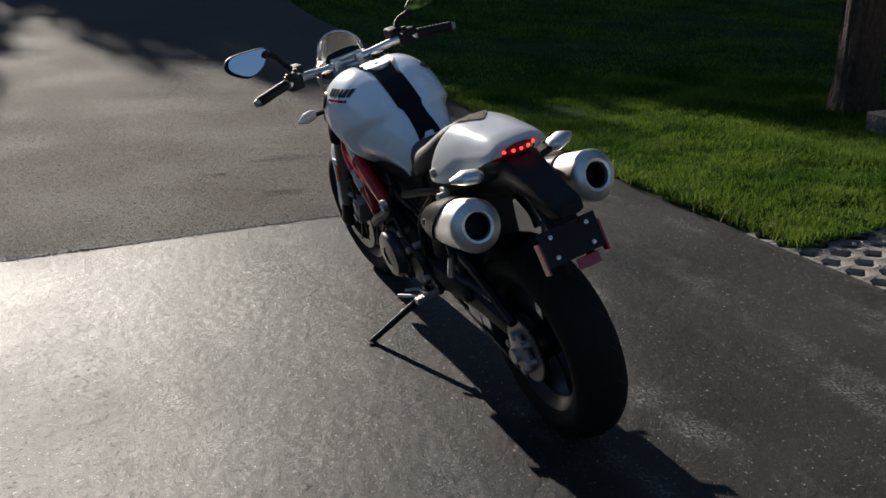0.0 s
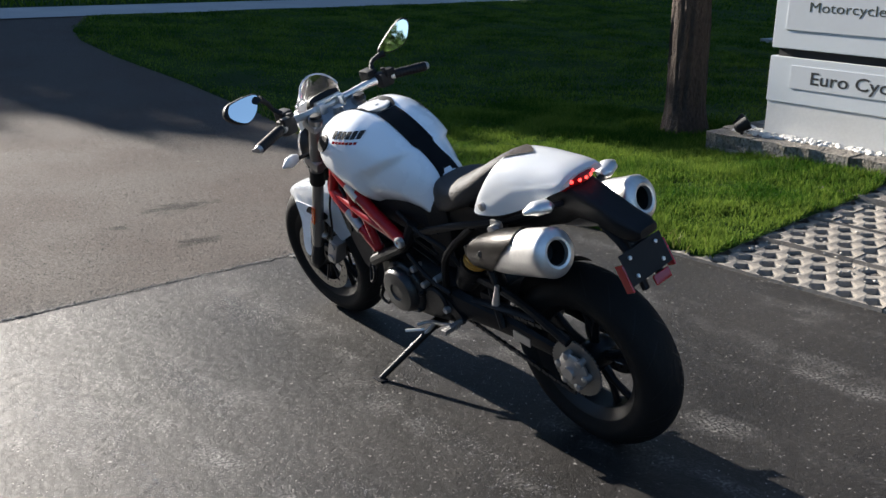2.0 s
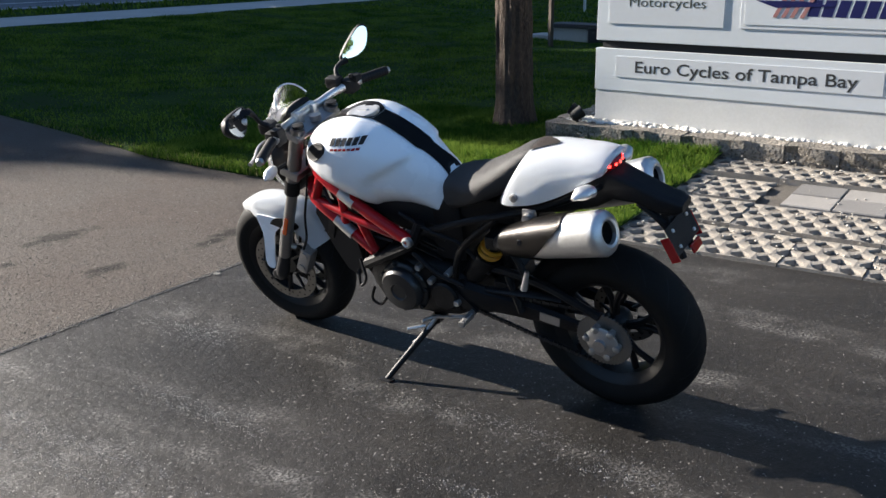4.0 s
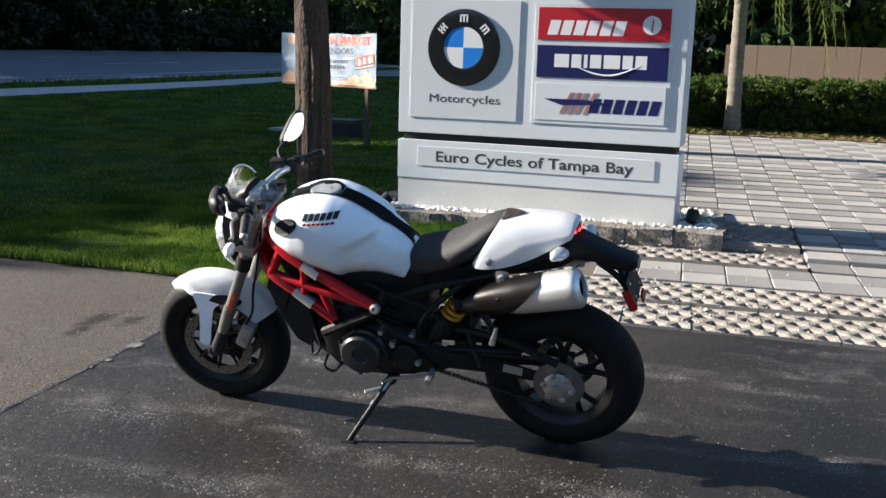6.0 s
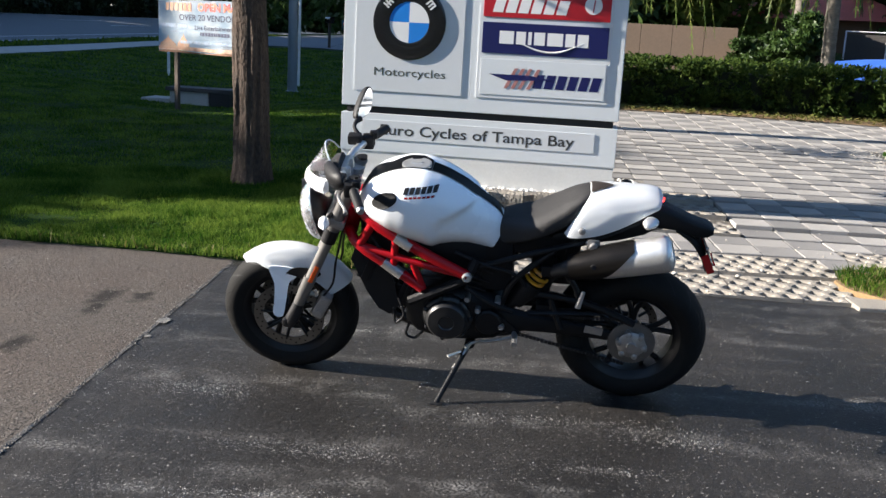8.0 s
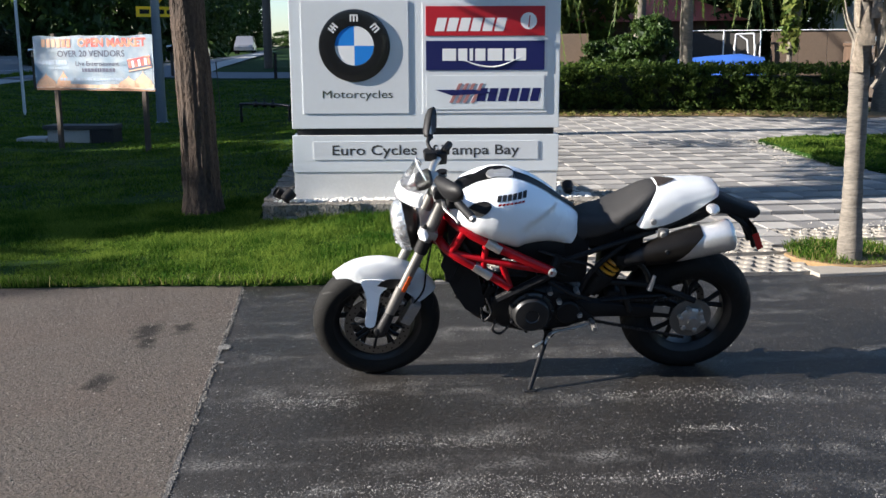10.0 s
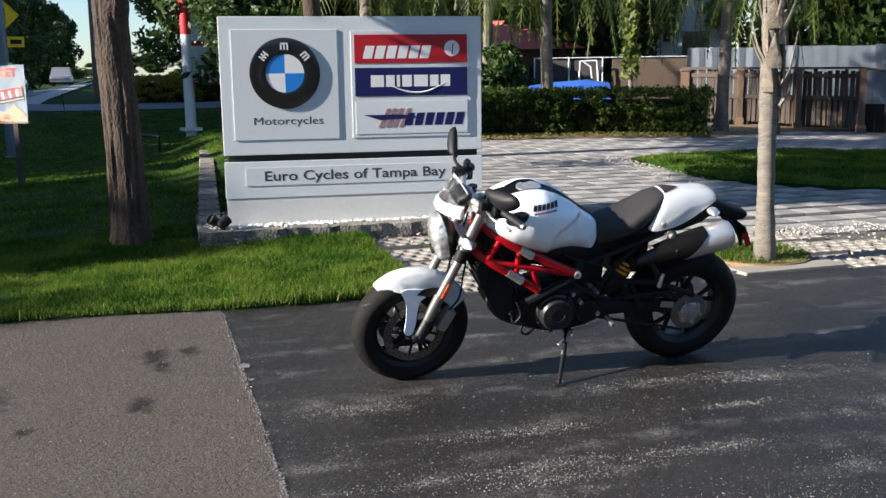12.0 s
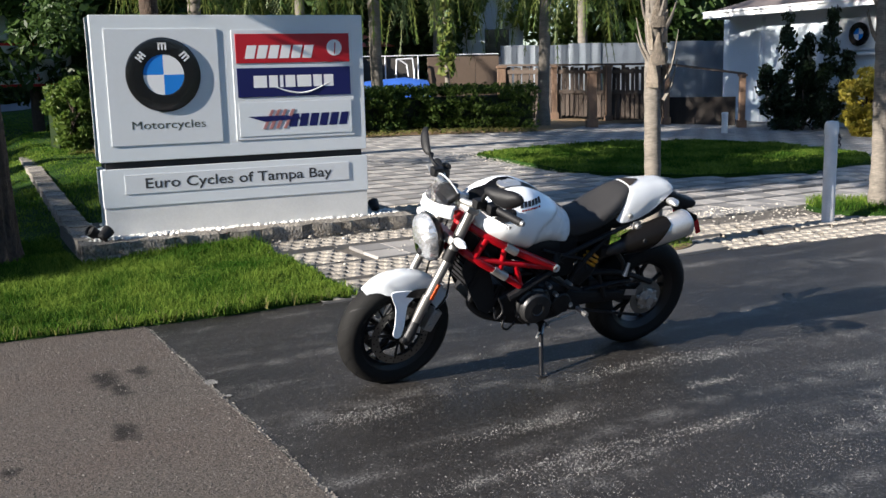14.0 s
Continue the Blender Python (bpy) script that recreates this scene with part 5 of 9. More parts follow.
cylinder("cylinder", (0.9, 0, 0.42), (1.03, 0, 0.47), 0.13, 7)
cylinder("cylinder", (0.68, 0, 0.53), (0.64, 0, 0.66), 0.13, 7)
bm = bmesh.new()
tube(bm, [(0.93, 0.15, 0.47), (0.84, 0.155, 0.52), (0.78, 0.15, 0.55), (0.7, 0.15, 0.6), (0.66, 0.13, 0.68)], 0.021, 8)
bpart("belt_cover", bm, ENGINE_DARK, "", engine)
for x, z in ((0.645, 0.45), (0.565, 0.495), (0.545, 0.378), (0.69, 0.5)):
    bm = bmesh.new()
    lathe(bm, [(0.013, 0.11), (0.013, 0.155), (0.01, 0.159), (0.006, 0.157), (0.001, 0.157)], 14, "y", (x, 0, z))
    bpart("frame_bolt", bm, ALU_DULL, "grey bolt head", engine)

# oil cooler, intake cover and hoses ahead of the engine
bm = bmesh.new()
box(bm, (0.035, 0.22, 0.16), (1.10, 0, 0.6), 0.006, pose(0, 0, 0, 0, -22, 0))
for k in range(8):
    box(bm, (0.04, 0.2, 0.004), (1.118 - 0.0075 * (k - 3.5), 0, 0.6 + 0.018 * (k - 3.5)), 0, pose(0, 0, 0, 0, -22, 0))
bpart("oil_cooler", bm, ENGINE_DARK, "black finned oil cooler")
for s in (1, -1):
    bm = bmesh.new()
    q = [(1.16, 0.70), (1.185, 0.62), (1.12, 0.48), (1.07, 0.40), (1.02, 0.375), (0.98, 0.42), (1.0, 0.52), (1.03, 0.60), (1.08, 0.68)]
    prism(bm, q, 0.012 * s, lambda a, b, d: (a, 0.085 * s + d + (0.66 - b) * 0.06 * s, b))
    bpart("cooler_shroud", bm, PLASTIC, "black plastic shroud beside the front cylinder")
bm = bmesh.new()
tube(bm, [(1.05, 0.0, 0.43), (1.06, 0.0, 0.38), (1.0, 0.02, 0.325), (0.9, 0.03, 0.29), (0.75, 0.02, 0.262), (0.5, 0.0, 0.275), (0.4, 0.0, 0.4), (0.36, 0.06, 0.58), (0.3, 0.14, 0.66)], 0.021, 12)
bpart("exhaust_pipe", bm, ENGINE, "dark steel exhaust pipe")
bm = bmesh.new()
tube(bm, [(0.66, 0.0, 0.74), (0.52, -0.02, 0.68), (0.42, -0.06, 0.62), (0.3, -0.14, 0.66)], 0.02, 12)
bpart("exhaust_pipe", bm, ENGINE)
for pts, r_ in (([(0.98, 0.13, 0.47), (0.955, 0.15, 0.40), (0.99, 0.15, 0.36), (1.0, 0.13, 0.42)], 0.006), ([(0.93, 0.14, 0.36), (0.945, 0.15, 0.31), (0.91, 0.15, 0.29), (0.87, 0.15, 0.33)], 0.006),
                ([(1.12, 0.1, 0.8), (1.06, 0.13, 0.7), (0.95, 0.13, 0.6), (0.8, 0.13, 0.58)], 0.007), ([(0.75, 0.12, 0.7), (0.62, 0.14, 0.66), (0.5, 0.13, 0.62), (0.42, 0.1, 0.5)], 0.008), ([(0.7, 0.15, 0.56), (0.6, 0.16, 0.5), (0.5, 0.15, 0.46)], 0.009)):
    bm = bmesh.new()
    tube(bm, pts, r_, 8)
    bpart("hose", bm, PLASTIC, "black hose")
bm = bmesh.new()
secs = []
for x, z0, z1, w in ((0.52, 0.56, 0.74, 0.075), (0.62, 0.56, 0.76, 0.09), (0.75, 0.6, 0.78, 0.115), (0.9, 0.64, 0.8, 0.125), (1.02, 0.62, 0.82, 0.11), (1.1, 0.65, 0.86, 0.085), (1.15, 0.7, 0.86, 0.05)):
    secs.append([(x, w * math.copysign(abs(math.cos(a)) ** 0.6, math.cos(a)), (z0 + z1) / 2 + (z1 - z0) / 2 * math.copysign(abs(math.sin(a)) ** 0.6, math.sin(a))) for a in np.linspace(0, math.tau, 16, endpoint=False)])
loft(bm, secs)
bpart("airbox", bm, PLASTIC, "black airbox under the tank")

bm = bmesh.new()
box(bm, (0.14, 0.18, 0.26), (0.58, 0, 0.64), 0.03)
box(bm, (0.24, 0.15, 0.09), (0.42, 0, 0.735), 0.02)
box(bm, (0.2, 0.1, 0.2), (0.34, -0.04, 0.62), 0.02)
bpart("battery_box", bm, PLASTIC, "black battery box under the seat")

# -- trellis frame
for s in (1, -1):
    bm = bmesh.new()
    Y = lambda y: y * s
    head_u, head_l = (1.165, Y(0.055), 0.86), (1.20, Y(0.055), 0.74)
    bolt = (0.694, Y(0.165), 0.618)
    node_u, node_l = (1.085, Y(0.125), 0.81), (1.145, Y(0.12), 0.70)
    mid_u, mid_l = (0.9, Y(0.15), 0.715), (0.876, Y(0.15), 0.535)
    for pts, r in (([head_u, node_u, mid_u, bolt], 0.0225), ([head_l, node_l, (1.0, Y(0.14), 0.615), mid_l], 0.0215), ([node_u, node_l], 0.02), ([node_l, (0.93, Y(0.15), 0.66), bolt], 0.016), ([(0.99, Y(0.142), 0.76), (1.0, Y(0.14), 0.615)], 0.016), ([mid_l, (0.92, Y(0.15), 0.66)], 0.016)):
        tube(bm, pts, r, 10, 4)
    bpart("frame_side", bm, FRAME_RED, "glossy red trellis frame tubes")
    for a, b in (((0.99, 0.142, 0.76), (0.925, 0.15, 0.724)), ((1.04, 0.137, 0.64), (0.965, 0.146, 0.591))):
        bm = bmesh.new()
        tube(bm, [(a[0], a[1] * s, a[2]), (b[0], b[1] * s, b[2])], 0.0235, 12)
        bpart("tube_sticker", bm, ALU_DULL, "pale silver sticker round a frame tube")
    bm = bmesh.new()
    lathe(bm, [(0.02, 0.17 * s), (0.02, 0.186 * s), (0.013, 0.19 * s), (0.011, 0.186 * s), (0.001, 0.186 * s)], 18, "y", (0.694, 0, 0.62))
    bpart("frame_bolt", bm, ALU, "bright bolt head")
bm = bmesh.new()
tube(bm, [(1.215, 0, 0.70), (1.15, 0, 0.90)], 0.036, 16)
bpart("steering_head", bm, FRAME_RED)
for s in (1, -1):
    bm = bmesh.new()
    tube(bm, [(0.66, 0.13 * s, 0.64), (0.45, 0.13 * s, 0.72), (0.2, 0.1 * s, 0.79), (0.0, 0.06 * s, 0.87)], 0.013, 8)
    tube(bm, [(0.56, 0.12 * s, 0.45), (0.5, 0.13 * s, 0.6), (0.35, 0.12 * s, 0.74)], 0.013, 8)
    bpart("subframe", bm, ENGINE_DARK, "black rear subframe tubes")

# -- fork and steering, all turned slightly to the left
for s in (1, -1):
    y = 0.105 * s
    bm = bmesh.new()
    tube(bm, [(1.168, y, 0.985), (1.262, y, 0.755)], 0.0275, 16)
    leg = bpart("fork_leg", bm, FORK_GREY, "grey anodised fork tube", steer=True)
    bm = bmesh.new()
    tube(bm, [(1.262, y, 0.758), (1.284, y, 0.70)], 0.031, 16)
    bpart("fork_seal", bm, PLASTIC, "black fork seal collar", leg, True)
    bm = bmesh.new()
    lathe(bm, [(0.022, 0), (0.022, 0.012), (0.001, 0.014)], 14, "z", (1.165, y, 0.985))
    bpart("fork_cap", bm, PLASTIC, "", leg, True)
    bm = bmesh.new()
    tube(bm, [(1.28, y, 0.705), (1.372, y, 0.50)], 0.0225, 14)
    tube(bm, [(1.365, y, 0.52), (1.395, y, 0.45), (1.44, y, 0.345)], [0.027, 0.026, 0.022], 12, 3)
    bpart("fork_slider", bm, FORK_GREY, "", leg, True)
    bm = bmesh.new()
    tube(bm, [(1.42, y, 0.39), (1.455, y * 1.03, 0.31), (1.47, y * 1.03, 0.275)], [0.024, 0.03, 0.02], 12, 3)
    lathe(bm, [(0.021, 0.1 * s), (0.021, 0.128 * s), (0.014, 0.132 * s), (0.001, 0.132 * s)], 14, "y", AXLE_F)
    bpart("axle_clamp", bm, ENGINE, "dark cast axle clamp", leg, True)
    bm = bmesh.new()
    box(bm, (0.018, 0.006, 0.085), (1.345, 0.132 * s, 0.55), 0.003, pose(0, 0, 0, 0, -24, 0))
    bpart("reflector", bm, ORANGE, "orange side reflector", leg, True)
    # caliper behind the leg
    bm = bmesh.new()
    box(bm, (0.055, 0.06, 0.12), (1.325, 0.082 * s, 0.375), 0.014, pose(0, 0, 0, 0, -28, 0))
    for dz in (-0.03, 0.03):
        lathe(bm, [(0.017, 0.1 * s), (0.017, 0.117 * s), (0.001, 0.118 * s)], 12, "y", (1.325 - dz * 0.5, 0, 0.375 + dz))
    tube(bm, [(1.36, 0.09 * s, 0.43), (1.375, 0.1 * s, 0.44)], 0.012, 8)
    bpart("brake_caliper", bm, ALU_DULL, "grey brake caliper", leg, True)
    bm = bmesh.new()
    tube(bm, [(1.32, 0.1 * s, 0.42), (1.27, 0.11 * s, 0.5), (1.255, 0.1 * s, 0.6), (1.23, 0.07 * s, 0.72), (1.2, 0.05 * s, 0.88)], 0.005, 6)
    bpart("brake_hose", bm, PLASTIC, "", leg, True)
bm = bmesh.new()
box(bm, (0.075, 0.27, 0.032), (1.19, 0, 0.955), 0.012, pose(0, 0, 0, 0, -22, 0))
lathe(bm, [(0.022, 0), (0.022, 0.02), (0.001, 0.022)], 16, "z", (1.165, 0, 0.97))
bpart("triple_clamp", bm, ALU_DULL, "grey upper fork clamp", steer=True)
bm = bmesh.new()
box(bm, (0.085, 0.27, 0.04), (1.25, 0, 0.795), 0.012, pose(0, 0, 0, 0, -22, 0))
bpart("triple_clamp", bm, ALU_DULL, "grey lower fork clamp", steer=True)

# handlebar
bm = bmesh.new()
tube(bm, [(1.135, 0.27, 1.013), (1.19, 0.18, 1.005), (1.215, 0.1, 0.992), (1.225, 0, 0.99), (1.215, -0.1, 0.992), (1.19, -0.18, 1.005), (1.135, -0.27, 1.013)], 0.0155, 12, 6)
bar = bpart("handlebar", bm, ALU, "silver tapered handlebar", steer=True)
bm = bmesh.new()
for y in (0.045, -0.045):
    box(bm, (0.05, 0.034, 0.06), (1.215, y, 0.985), 0.012)
box(bm, (0.03, 0.12, 0.012), (1.22, 0, 1.012), 0.004)
bpart("bar_clamp", bm, ALU, "cast bar clamp", bar, True)
for s in (1, -1):
    bm = bmesh.new()
    d = Vector((-0.045, 0.13 * s, -0.012))
    a = Vector((1.145, 0.268 * s, 1.014))
    ribs = [(0.0, 0.0165)] + [(0.08 + 0.1 * k + e, r_) for k in range(9) for e, r_ in ((0.0, 0.0179), (0.015, 0.0187), (0.055, 0.0187), (0.07, 0.0179))] + [(1.0, 0.0175)]
    tube(bm, [a + d * t_ for t_, _ in ribs], [r_ for _, r_ in ribs], 14, 1)
    g = bpart("grip", bm, PLASTIC, "black ribbed rubber grip", bar, True)
    bm = bmesh.new()
    tube(bm, [a + d, a + d * 1.1], [0.016, 0.012], 12)
    bpart("bar_end", bm, ALU_DULL, "", g, True)
    bm = bmesh.new()
    box(bm, (0.055, 0.062, 0.058), (1.158, 0.235 * s, 1.008), 0.014)
    box(bm, (0.035, 0.04, 0.03), (1.135, 0.245 * s, 1.035), 0.008)
    lathe(bm, [(0.009, 0), (0.009, 0.012), (0.001, 0.013)], 10, "z", (1.14, 0.225 * s, 1.045))
    bpart("switch_pod", bm, PLASTIC, "black switch housing", bar, True)
    bm = bmesh.new()
    box(bm, (0.06, 0.05, 0.045), (1.21, 0.205 * s, 1.03), 0.012)
    bpart("reservoir", bm, PLASTIC, "", bar, True)
    bm = bmesh.new()
    tube(bm, [(1.195, 0.205 * s, 0.995), (1.2, 0.28 * s, 0.995), (1.165, 0.36 * s, 0.985), (1.155, 0.395 * s, 0.982)], [0.009, 0.007, 0.006, 0.009], 8, 5, 0.8)
    bpart("lever", bm, ALU_DULL, "grey lever", bar, True)
    # mirror
    bm = bmesh.new()
    tube(bm, [(1.195, 0.215 * s, 1.04), (1.215, 0.235 * s, 1.065), (1.215, 0.255 * s, 1.1), (1.208, 0.285 * s, 1.128)] if s > 0 else [(1.195, -0.215, 1.04), (1.215, -0.235, 1.065), (1.215, -0.265, 1.078), (1.2, -0.295, 1.085)], [0.012, 0.008, 0.009, 0.014], 10, 5)
    stalk = bpart("mirror_stalk", bm, PLASTIC, "black mirror stalk", bar, True)
    mc = Vector((1.186, 0.364, 1.12) if s > 0 else (1.186, -0.355, 1.125))
    outline = [(-0.11, 0.026), (-0.062, -0.024), (0.008, -0.048), (0.07, -0.03), (0.108, 0.003), (0.084, 0.037), (0.0, 0.044), (-0.085, 0.04)]
    outline = [(a_ * s * (0.95 if s > 0 else 0.8), b_ * (1 if s > 0 else 0.85)) for a_, b_ in outline]
    line = [Vector((a_, b_, 0)) for a_, b_ in outline] + [Vector((outline[0][0], outline[0][1], 0))]
    fine = spline(line, 4)[:-1]
    tilt = Matrix.Translation(mc) @ Matrix.Rotation(radians(25 * s), 4, "Z") @ Matrix.Rotation(radians(12), 4, "Y") @ Matrix.Rotation(radians(8 if s > 0 else -38), 4, "X")
    put = lambda k, back: [tilt @ Vector((back, v.x * k, v.y * k)) for v in fine]
    bm = bmesh.new()
    loft(bm, [put(0.95, -0.004), put(1.0, 0.0), put(1.0, 0.008), put(0.9, 0.022), put(0.62, 0.034), put(0.2, 0.04)])
    mb = bpart("mirror_shell", bm, PLASTIC, "black rounded mirror back", stalk, True)
    bm = bmesh.new()
    ring = put(0.9, -0.0055)
    bm.faces.new([bm.verts.new(q) for q in ring])
    bpart("mirror_glass", bm, MIRROR, "silvered mirror glass", stalk, True)
    # front indicator
    bm = bmesh.new()
    tube(bm, [(1.262, 0.11 * s, 0.83), (1.275, 0.165 * s, 0.83)], [0.009, 0.008], 8)
    ind = bpart("indicator_stalk", bm, PLASTIC, "", None, True)
    bm = bmesh.new()
    tube(bm, [(1.282, 0.158 * s, 0.832), (1.282, 0.175 * s, 0.831), (1.278, 0.205 * s, 0.828), (1.272, 0.238 * s, 0.825)], [0.012, 0.021, 0.022, 0.004], 12, 4, 1.0)
    bpart("indicator", bm, WHITE_ENAMEL, "pale clear-lens indicator", ind, True)

# instruments, headlight and fly screen
bm = bmesh.new()
secs = []
for x, w, z0, z1 in ((1.225, 0.06, 0.995, 1.025), (1.238, 0.072, 0.985, 1.038), (1.262, 0.072, 0.97, 1.03), (1.29, 0.055, 0.965, 1.0)):
    secs.append([(x, w * math.copysign(abs(math.cos(a)) ** 0.7, math.cos(a)), (z0 + z1) / 2 + (z1 - z0) / 2 * math.copysign(abs(math.sin(a)) ** 0.7, math.sin(a))) for a in np.linspace(0, math.tau, 20, endpoint=False)])
loft(bm, secs)
bpart("instrument_pod", bm, PLASTIC, "black digital instrument pod", steer=True)
HL = Vector((1.332, 0, 0.795))
HT = Matrix.Translation(HL) @ pose(0, 0, 0, 0, 12, 0)


def shell(bm, rows):
    secs = []
    for x, ry, rz, dz in rows:
        secs.append([HT @ Vector((x, ry * math.copysign(abs(math.cos(a)) ** 0.85, math.cos(a)), dz + rz * math.sin(a) * (1.0 if math.sin(a) > 0 else 1.12))) for a in np.linspace(0, math.tau, 36, endpoint=False)])
    loft(bm, secs)


bm = bmesh.new()
shell(bm, [(-0.05, 0.05, 0.06, 0), (-0.03, 0.085, 0.095, 0), (-0.005, 0.1, 0.112, 0), (0.006, 0.104, 0.119, 0), (0.006, 0.096, 0.11, 0)])
head = bpart("headlight", bm, SHIELD, "oval headlight with dark shell", steer=True)
bm = bmesh.new()
shell(bm, [(0.0, 0.1, 0.115, 0), (0.03, 0.099, 0.114, 0), (0.05, 0.087, 0.1, 0), (0.064, 0.062, 0.072, 0), (0.071, 0.03, 0.035, 0), (0.072, 0.002, 0.002, 0)])
bpart("headlight_lens", bm, surf("headlight_lens", (0.86, 0.87, 0.88), 0.12, 0.8, grain=(30, 0.05), blotch=(14, 0.06), bump=(34, 0.9), coat=0.9, deep=0.02), "clear lens over bright reflector", head, True)
bm = bmesh.new()
shell(bm, [(0.063, 0.034, 0.03, -0.055), (0.072, 0.03, 0.027, -0.055), (0.076, 0.015, 0.012, -0.055), (0.077, 0.001, 0.001, -0.055)])
bpart("lamp_bulge", bm, CHROME, "round low-beam reflector", head, True)
bm = bmesh.new()
secs = []
for t in np.linspace(0, 1, 9):
    a = radians(-82 + 164 * t)
    x, y = 1.27 + 0.108 * math.cos(a), 0.106 * math.sin(a)
    drop = 0.03 * (1 - math.cos(a))
    secs.append([(x - 0.012, y * 0.94, 0.985 - drop * 0.3), (x, y, 0.978 - drop * 0.3), (x + 0.01, y * 1.02, 0.952 - drop * 0.7), (x + 0.004, y * 1.0, 0.935 - drop * 0.8), (x - 0.012, y * 0.93, 0.948 - drop * 0.8)])
loft(bm, secs)
bpart("fly_cowl", bm, PAINT_WHITE, "white cowl over the headlight", head, True)
bm = bmesh.new()
secs = []
for k in np.linspace(0, 1, 8):
    row = []
    for t in np.linspace(-1, 1, 15):
        a = radians(82 * t * (1 - 0.12 * k))
        row.append((1.272 + (0.108 - 0.055 * k) * math.cos(a) - 0.03 * k, (0.112 - 0.02 * k) * math.sin(a), 0.972 + k * (0.125 - 0.06 * t * t)))
    secs.append(row)
loft(bm, secs, cap=False, closed=False)
bmesh.ops.solidify(bm, geom=bm.faces[:], thickness=0.003)
screen = bpart("fly_screen", bm, SCREEN, "clear curved fly screen", head, True)
screen.visible_shadow = False
# opaque pale tube: the clear edge's bright rim put into its colour
bm = bmesh.new()
tube(bm, secs[-1], 0.0035, 6, 1)
bpart("screen_edge", bm, plain("screen_edge", (0.55, 0.57, 0.6), 0.2), "pale tube for the bright rim of the clear screen", screen, True)

# front mudguard
bm = bmesh.new()
secs = []
for a in np.linspace(52, 148, 20):
    k = (a - 52) / 96
    half = 0.074 * min(1, 0.35 + 3.2 * k) if k < 0.2 else 0.074
    rr = R_F + 0.024
    row = []
    for q in np.linspace(-1, 1, 13):
        rad = rr - min(0.1, 0.03 + 0.22 * k) * abs(q) ** 3.2
        row.append((AXLE_F.x + math.cos(radians(a)) * rad, half * math.copysign(abs(q) ** 0.8, q), AXLE_F.z + math.sin(radians(a)) * rad))
    secs.append(row)
loft(bm, secs, cap=False, closed=False)
bmesh.ops.solidify(bm, geom=bm.faces[:], thickness=0.004)
guard = bpart("front_mudguard", bm, PAINT_WHITE, "white front mudguard", steer=True)
for s in (1, -1):
    bm = bmesh.new()
    q = [(1.43, 0.54), (1.49, 0.548), (1.548, 0.542), (1.527, 0.47), (1.528, 0.40), (1.535, 0.325), (1.495, 0.318), (1.476, 0.40), (1.462, 0.475), (1.425, 0.51)]
    q = [(v.x, v.y) for v in spline([Vector((a, b, 0)) for a, b in q + q[:1]], 4)[:-1]]
    prism(bm, q, 0.006 * s, lambda a, b, d: (a, (0.07 + 0.03 * min(1, max(0, (0.53 - b) / 0.16))) * s + d, b))
    bpart("mudguard_stay", bm, PAINT_WHITE, "", guard, True)
    bm = bmesh.new()
    q = [(1.475, 0.52), (1.44, 0.548), (1.37, 0.55), (1.325, 0.53), (1.345, 0.508), (1.41, 0.505)]
    q = [(v.x, v.y) for v in spline([Vector((a, b, 0)) for a, b in q + q[:1]], 4)[:-1]]
    prism(bm, q, 0.004 * s, lambda a, b, d: (a, 0.0805 * s + d, b))
    bpart("mudguard_inset", bm, PLASTIC, "black inset panel", guard, True)

# -- tank
ZT = ((0.54, 0.80), (0.58, 0.865), (0.65, 0.918), (0.72, 0.972), (0.8, 1.015), (0.88, 1.041), (0.95, 1.042), (1.02, 1.024), (1.08, 0.998), (1.12, 0.965), (1.15, 0.905))
ZB = ((0.54, 0.7), (0.56, 0.662), (0.60, 0.655), (0.65, 0.69), (0.70, 0.705), (0.76, 0.705), (0.845, 0.69), (0.95, 0.728), (1.03, 0.765), (1.10, 0.805), (1.15, 0.85))
WD = ((0.54, 0.05), (0.58, 0.098), (0.65, 0.135), (0.75, 0.175), (0.85, 0.2), (0.95, 0.206), (1.03, 0.195), (1.09, 0.168), (1.13, 0.125), (1.15, 0.08))


def smooth_table(x, table):
    return sum(interp(x + d, table) * w for d, w in ((-0.02, 0.25), (0, 0.5), (0.02, 0.25)))


def tank_point(x, a):
    """A point of the tank's skin: a runs from 0 at the left flank over the top (90) to the right (180)."""
    zt, zb, w = smooth_table(x, ZT), interp(x, ZB), smooth_table(x, WD)
    zc = zb + 0.4 * (zt - zb)
    c, s = math.cos(radians(a)), math.sin(radians(a))
    y = w * math.copysign(abs(c) ** 0.78, c)
    z = zc + ((zt - zc) * abs(s) ** 0.82 if s > 0 else -(zc - zb) * abs(s) ** 0.9)
    if s < 0:
        y *= 1 - 0.12 * abs(s)
    if s > 0:
        z -= 0.02 * math.exp(-((y / 0.058) ** 4)) * min(1, max(0, (x - 0.58) / 0.12)) * min(1, max(0, (1.15 - x) / 0.06))
    crease = 0.852 + (0.83 - x) * 0.5
    near = min(1, max(0, (0.865 - x) / 0.05)) * min(1, max(0, (x - 0.55) / 0.08))
    k = min(1, max(0, (crease - z) / 0.018))
    y -= math.copysign(0.02 * near * k * (3 * k - 2 * k * k if k < 1 else 1) * min(1, abs(c) * 2), c)
    return Vector((x, y, z))


bm = bmesh.new()
secs = [[tank_point(x, a) for a in np.linspace(-89, 269, 72, endpoint=False)] for x in np.linspace(0.545, 1.148, 70)]
loft(bm, secs)
tank = bpart("fuel_tank", bm, PAINT_WHITE, "pearl white fuel tank with black centre stripe", smooth=60)


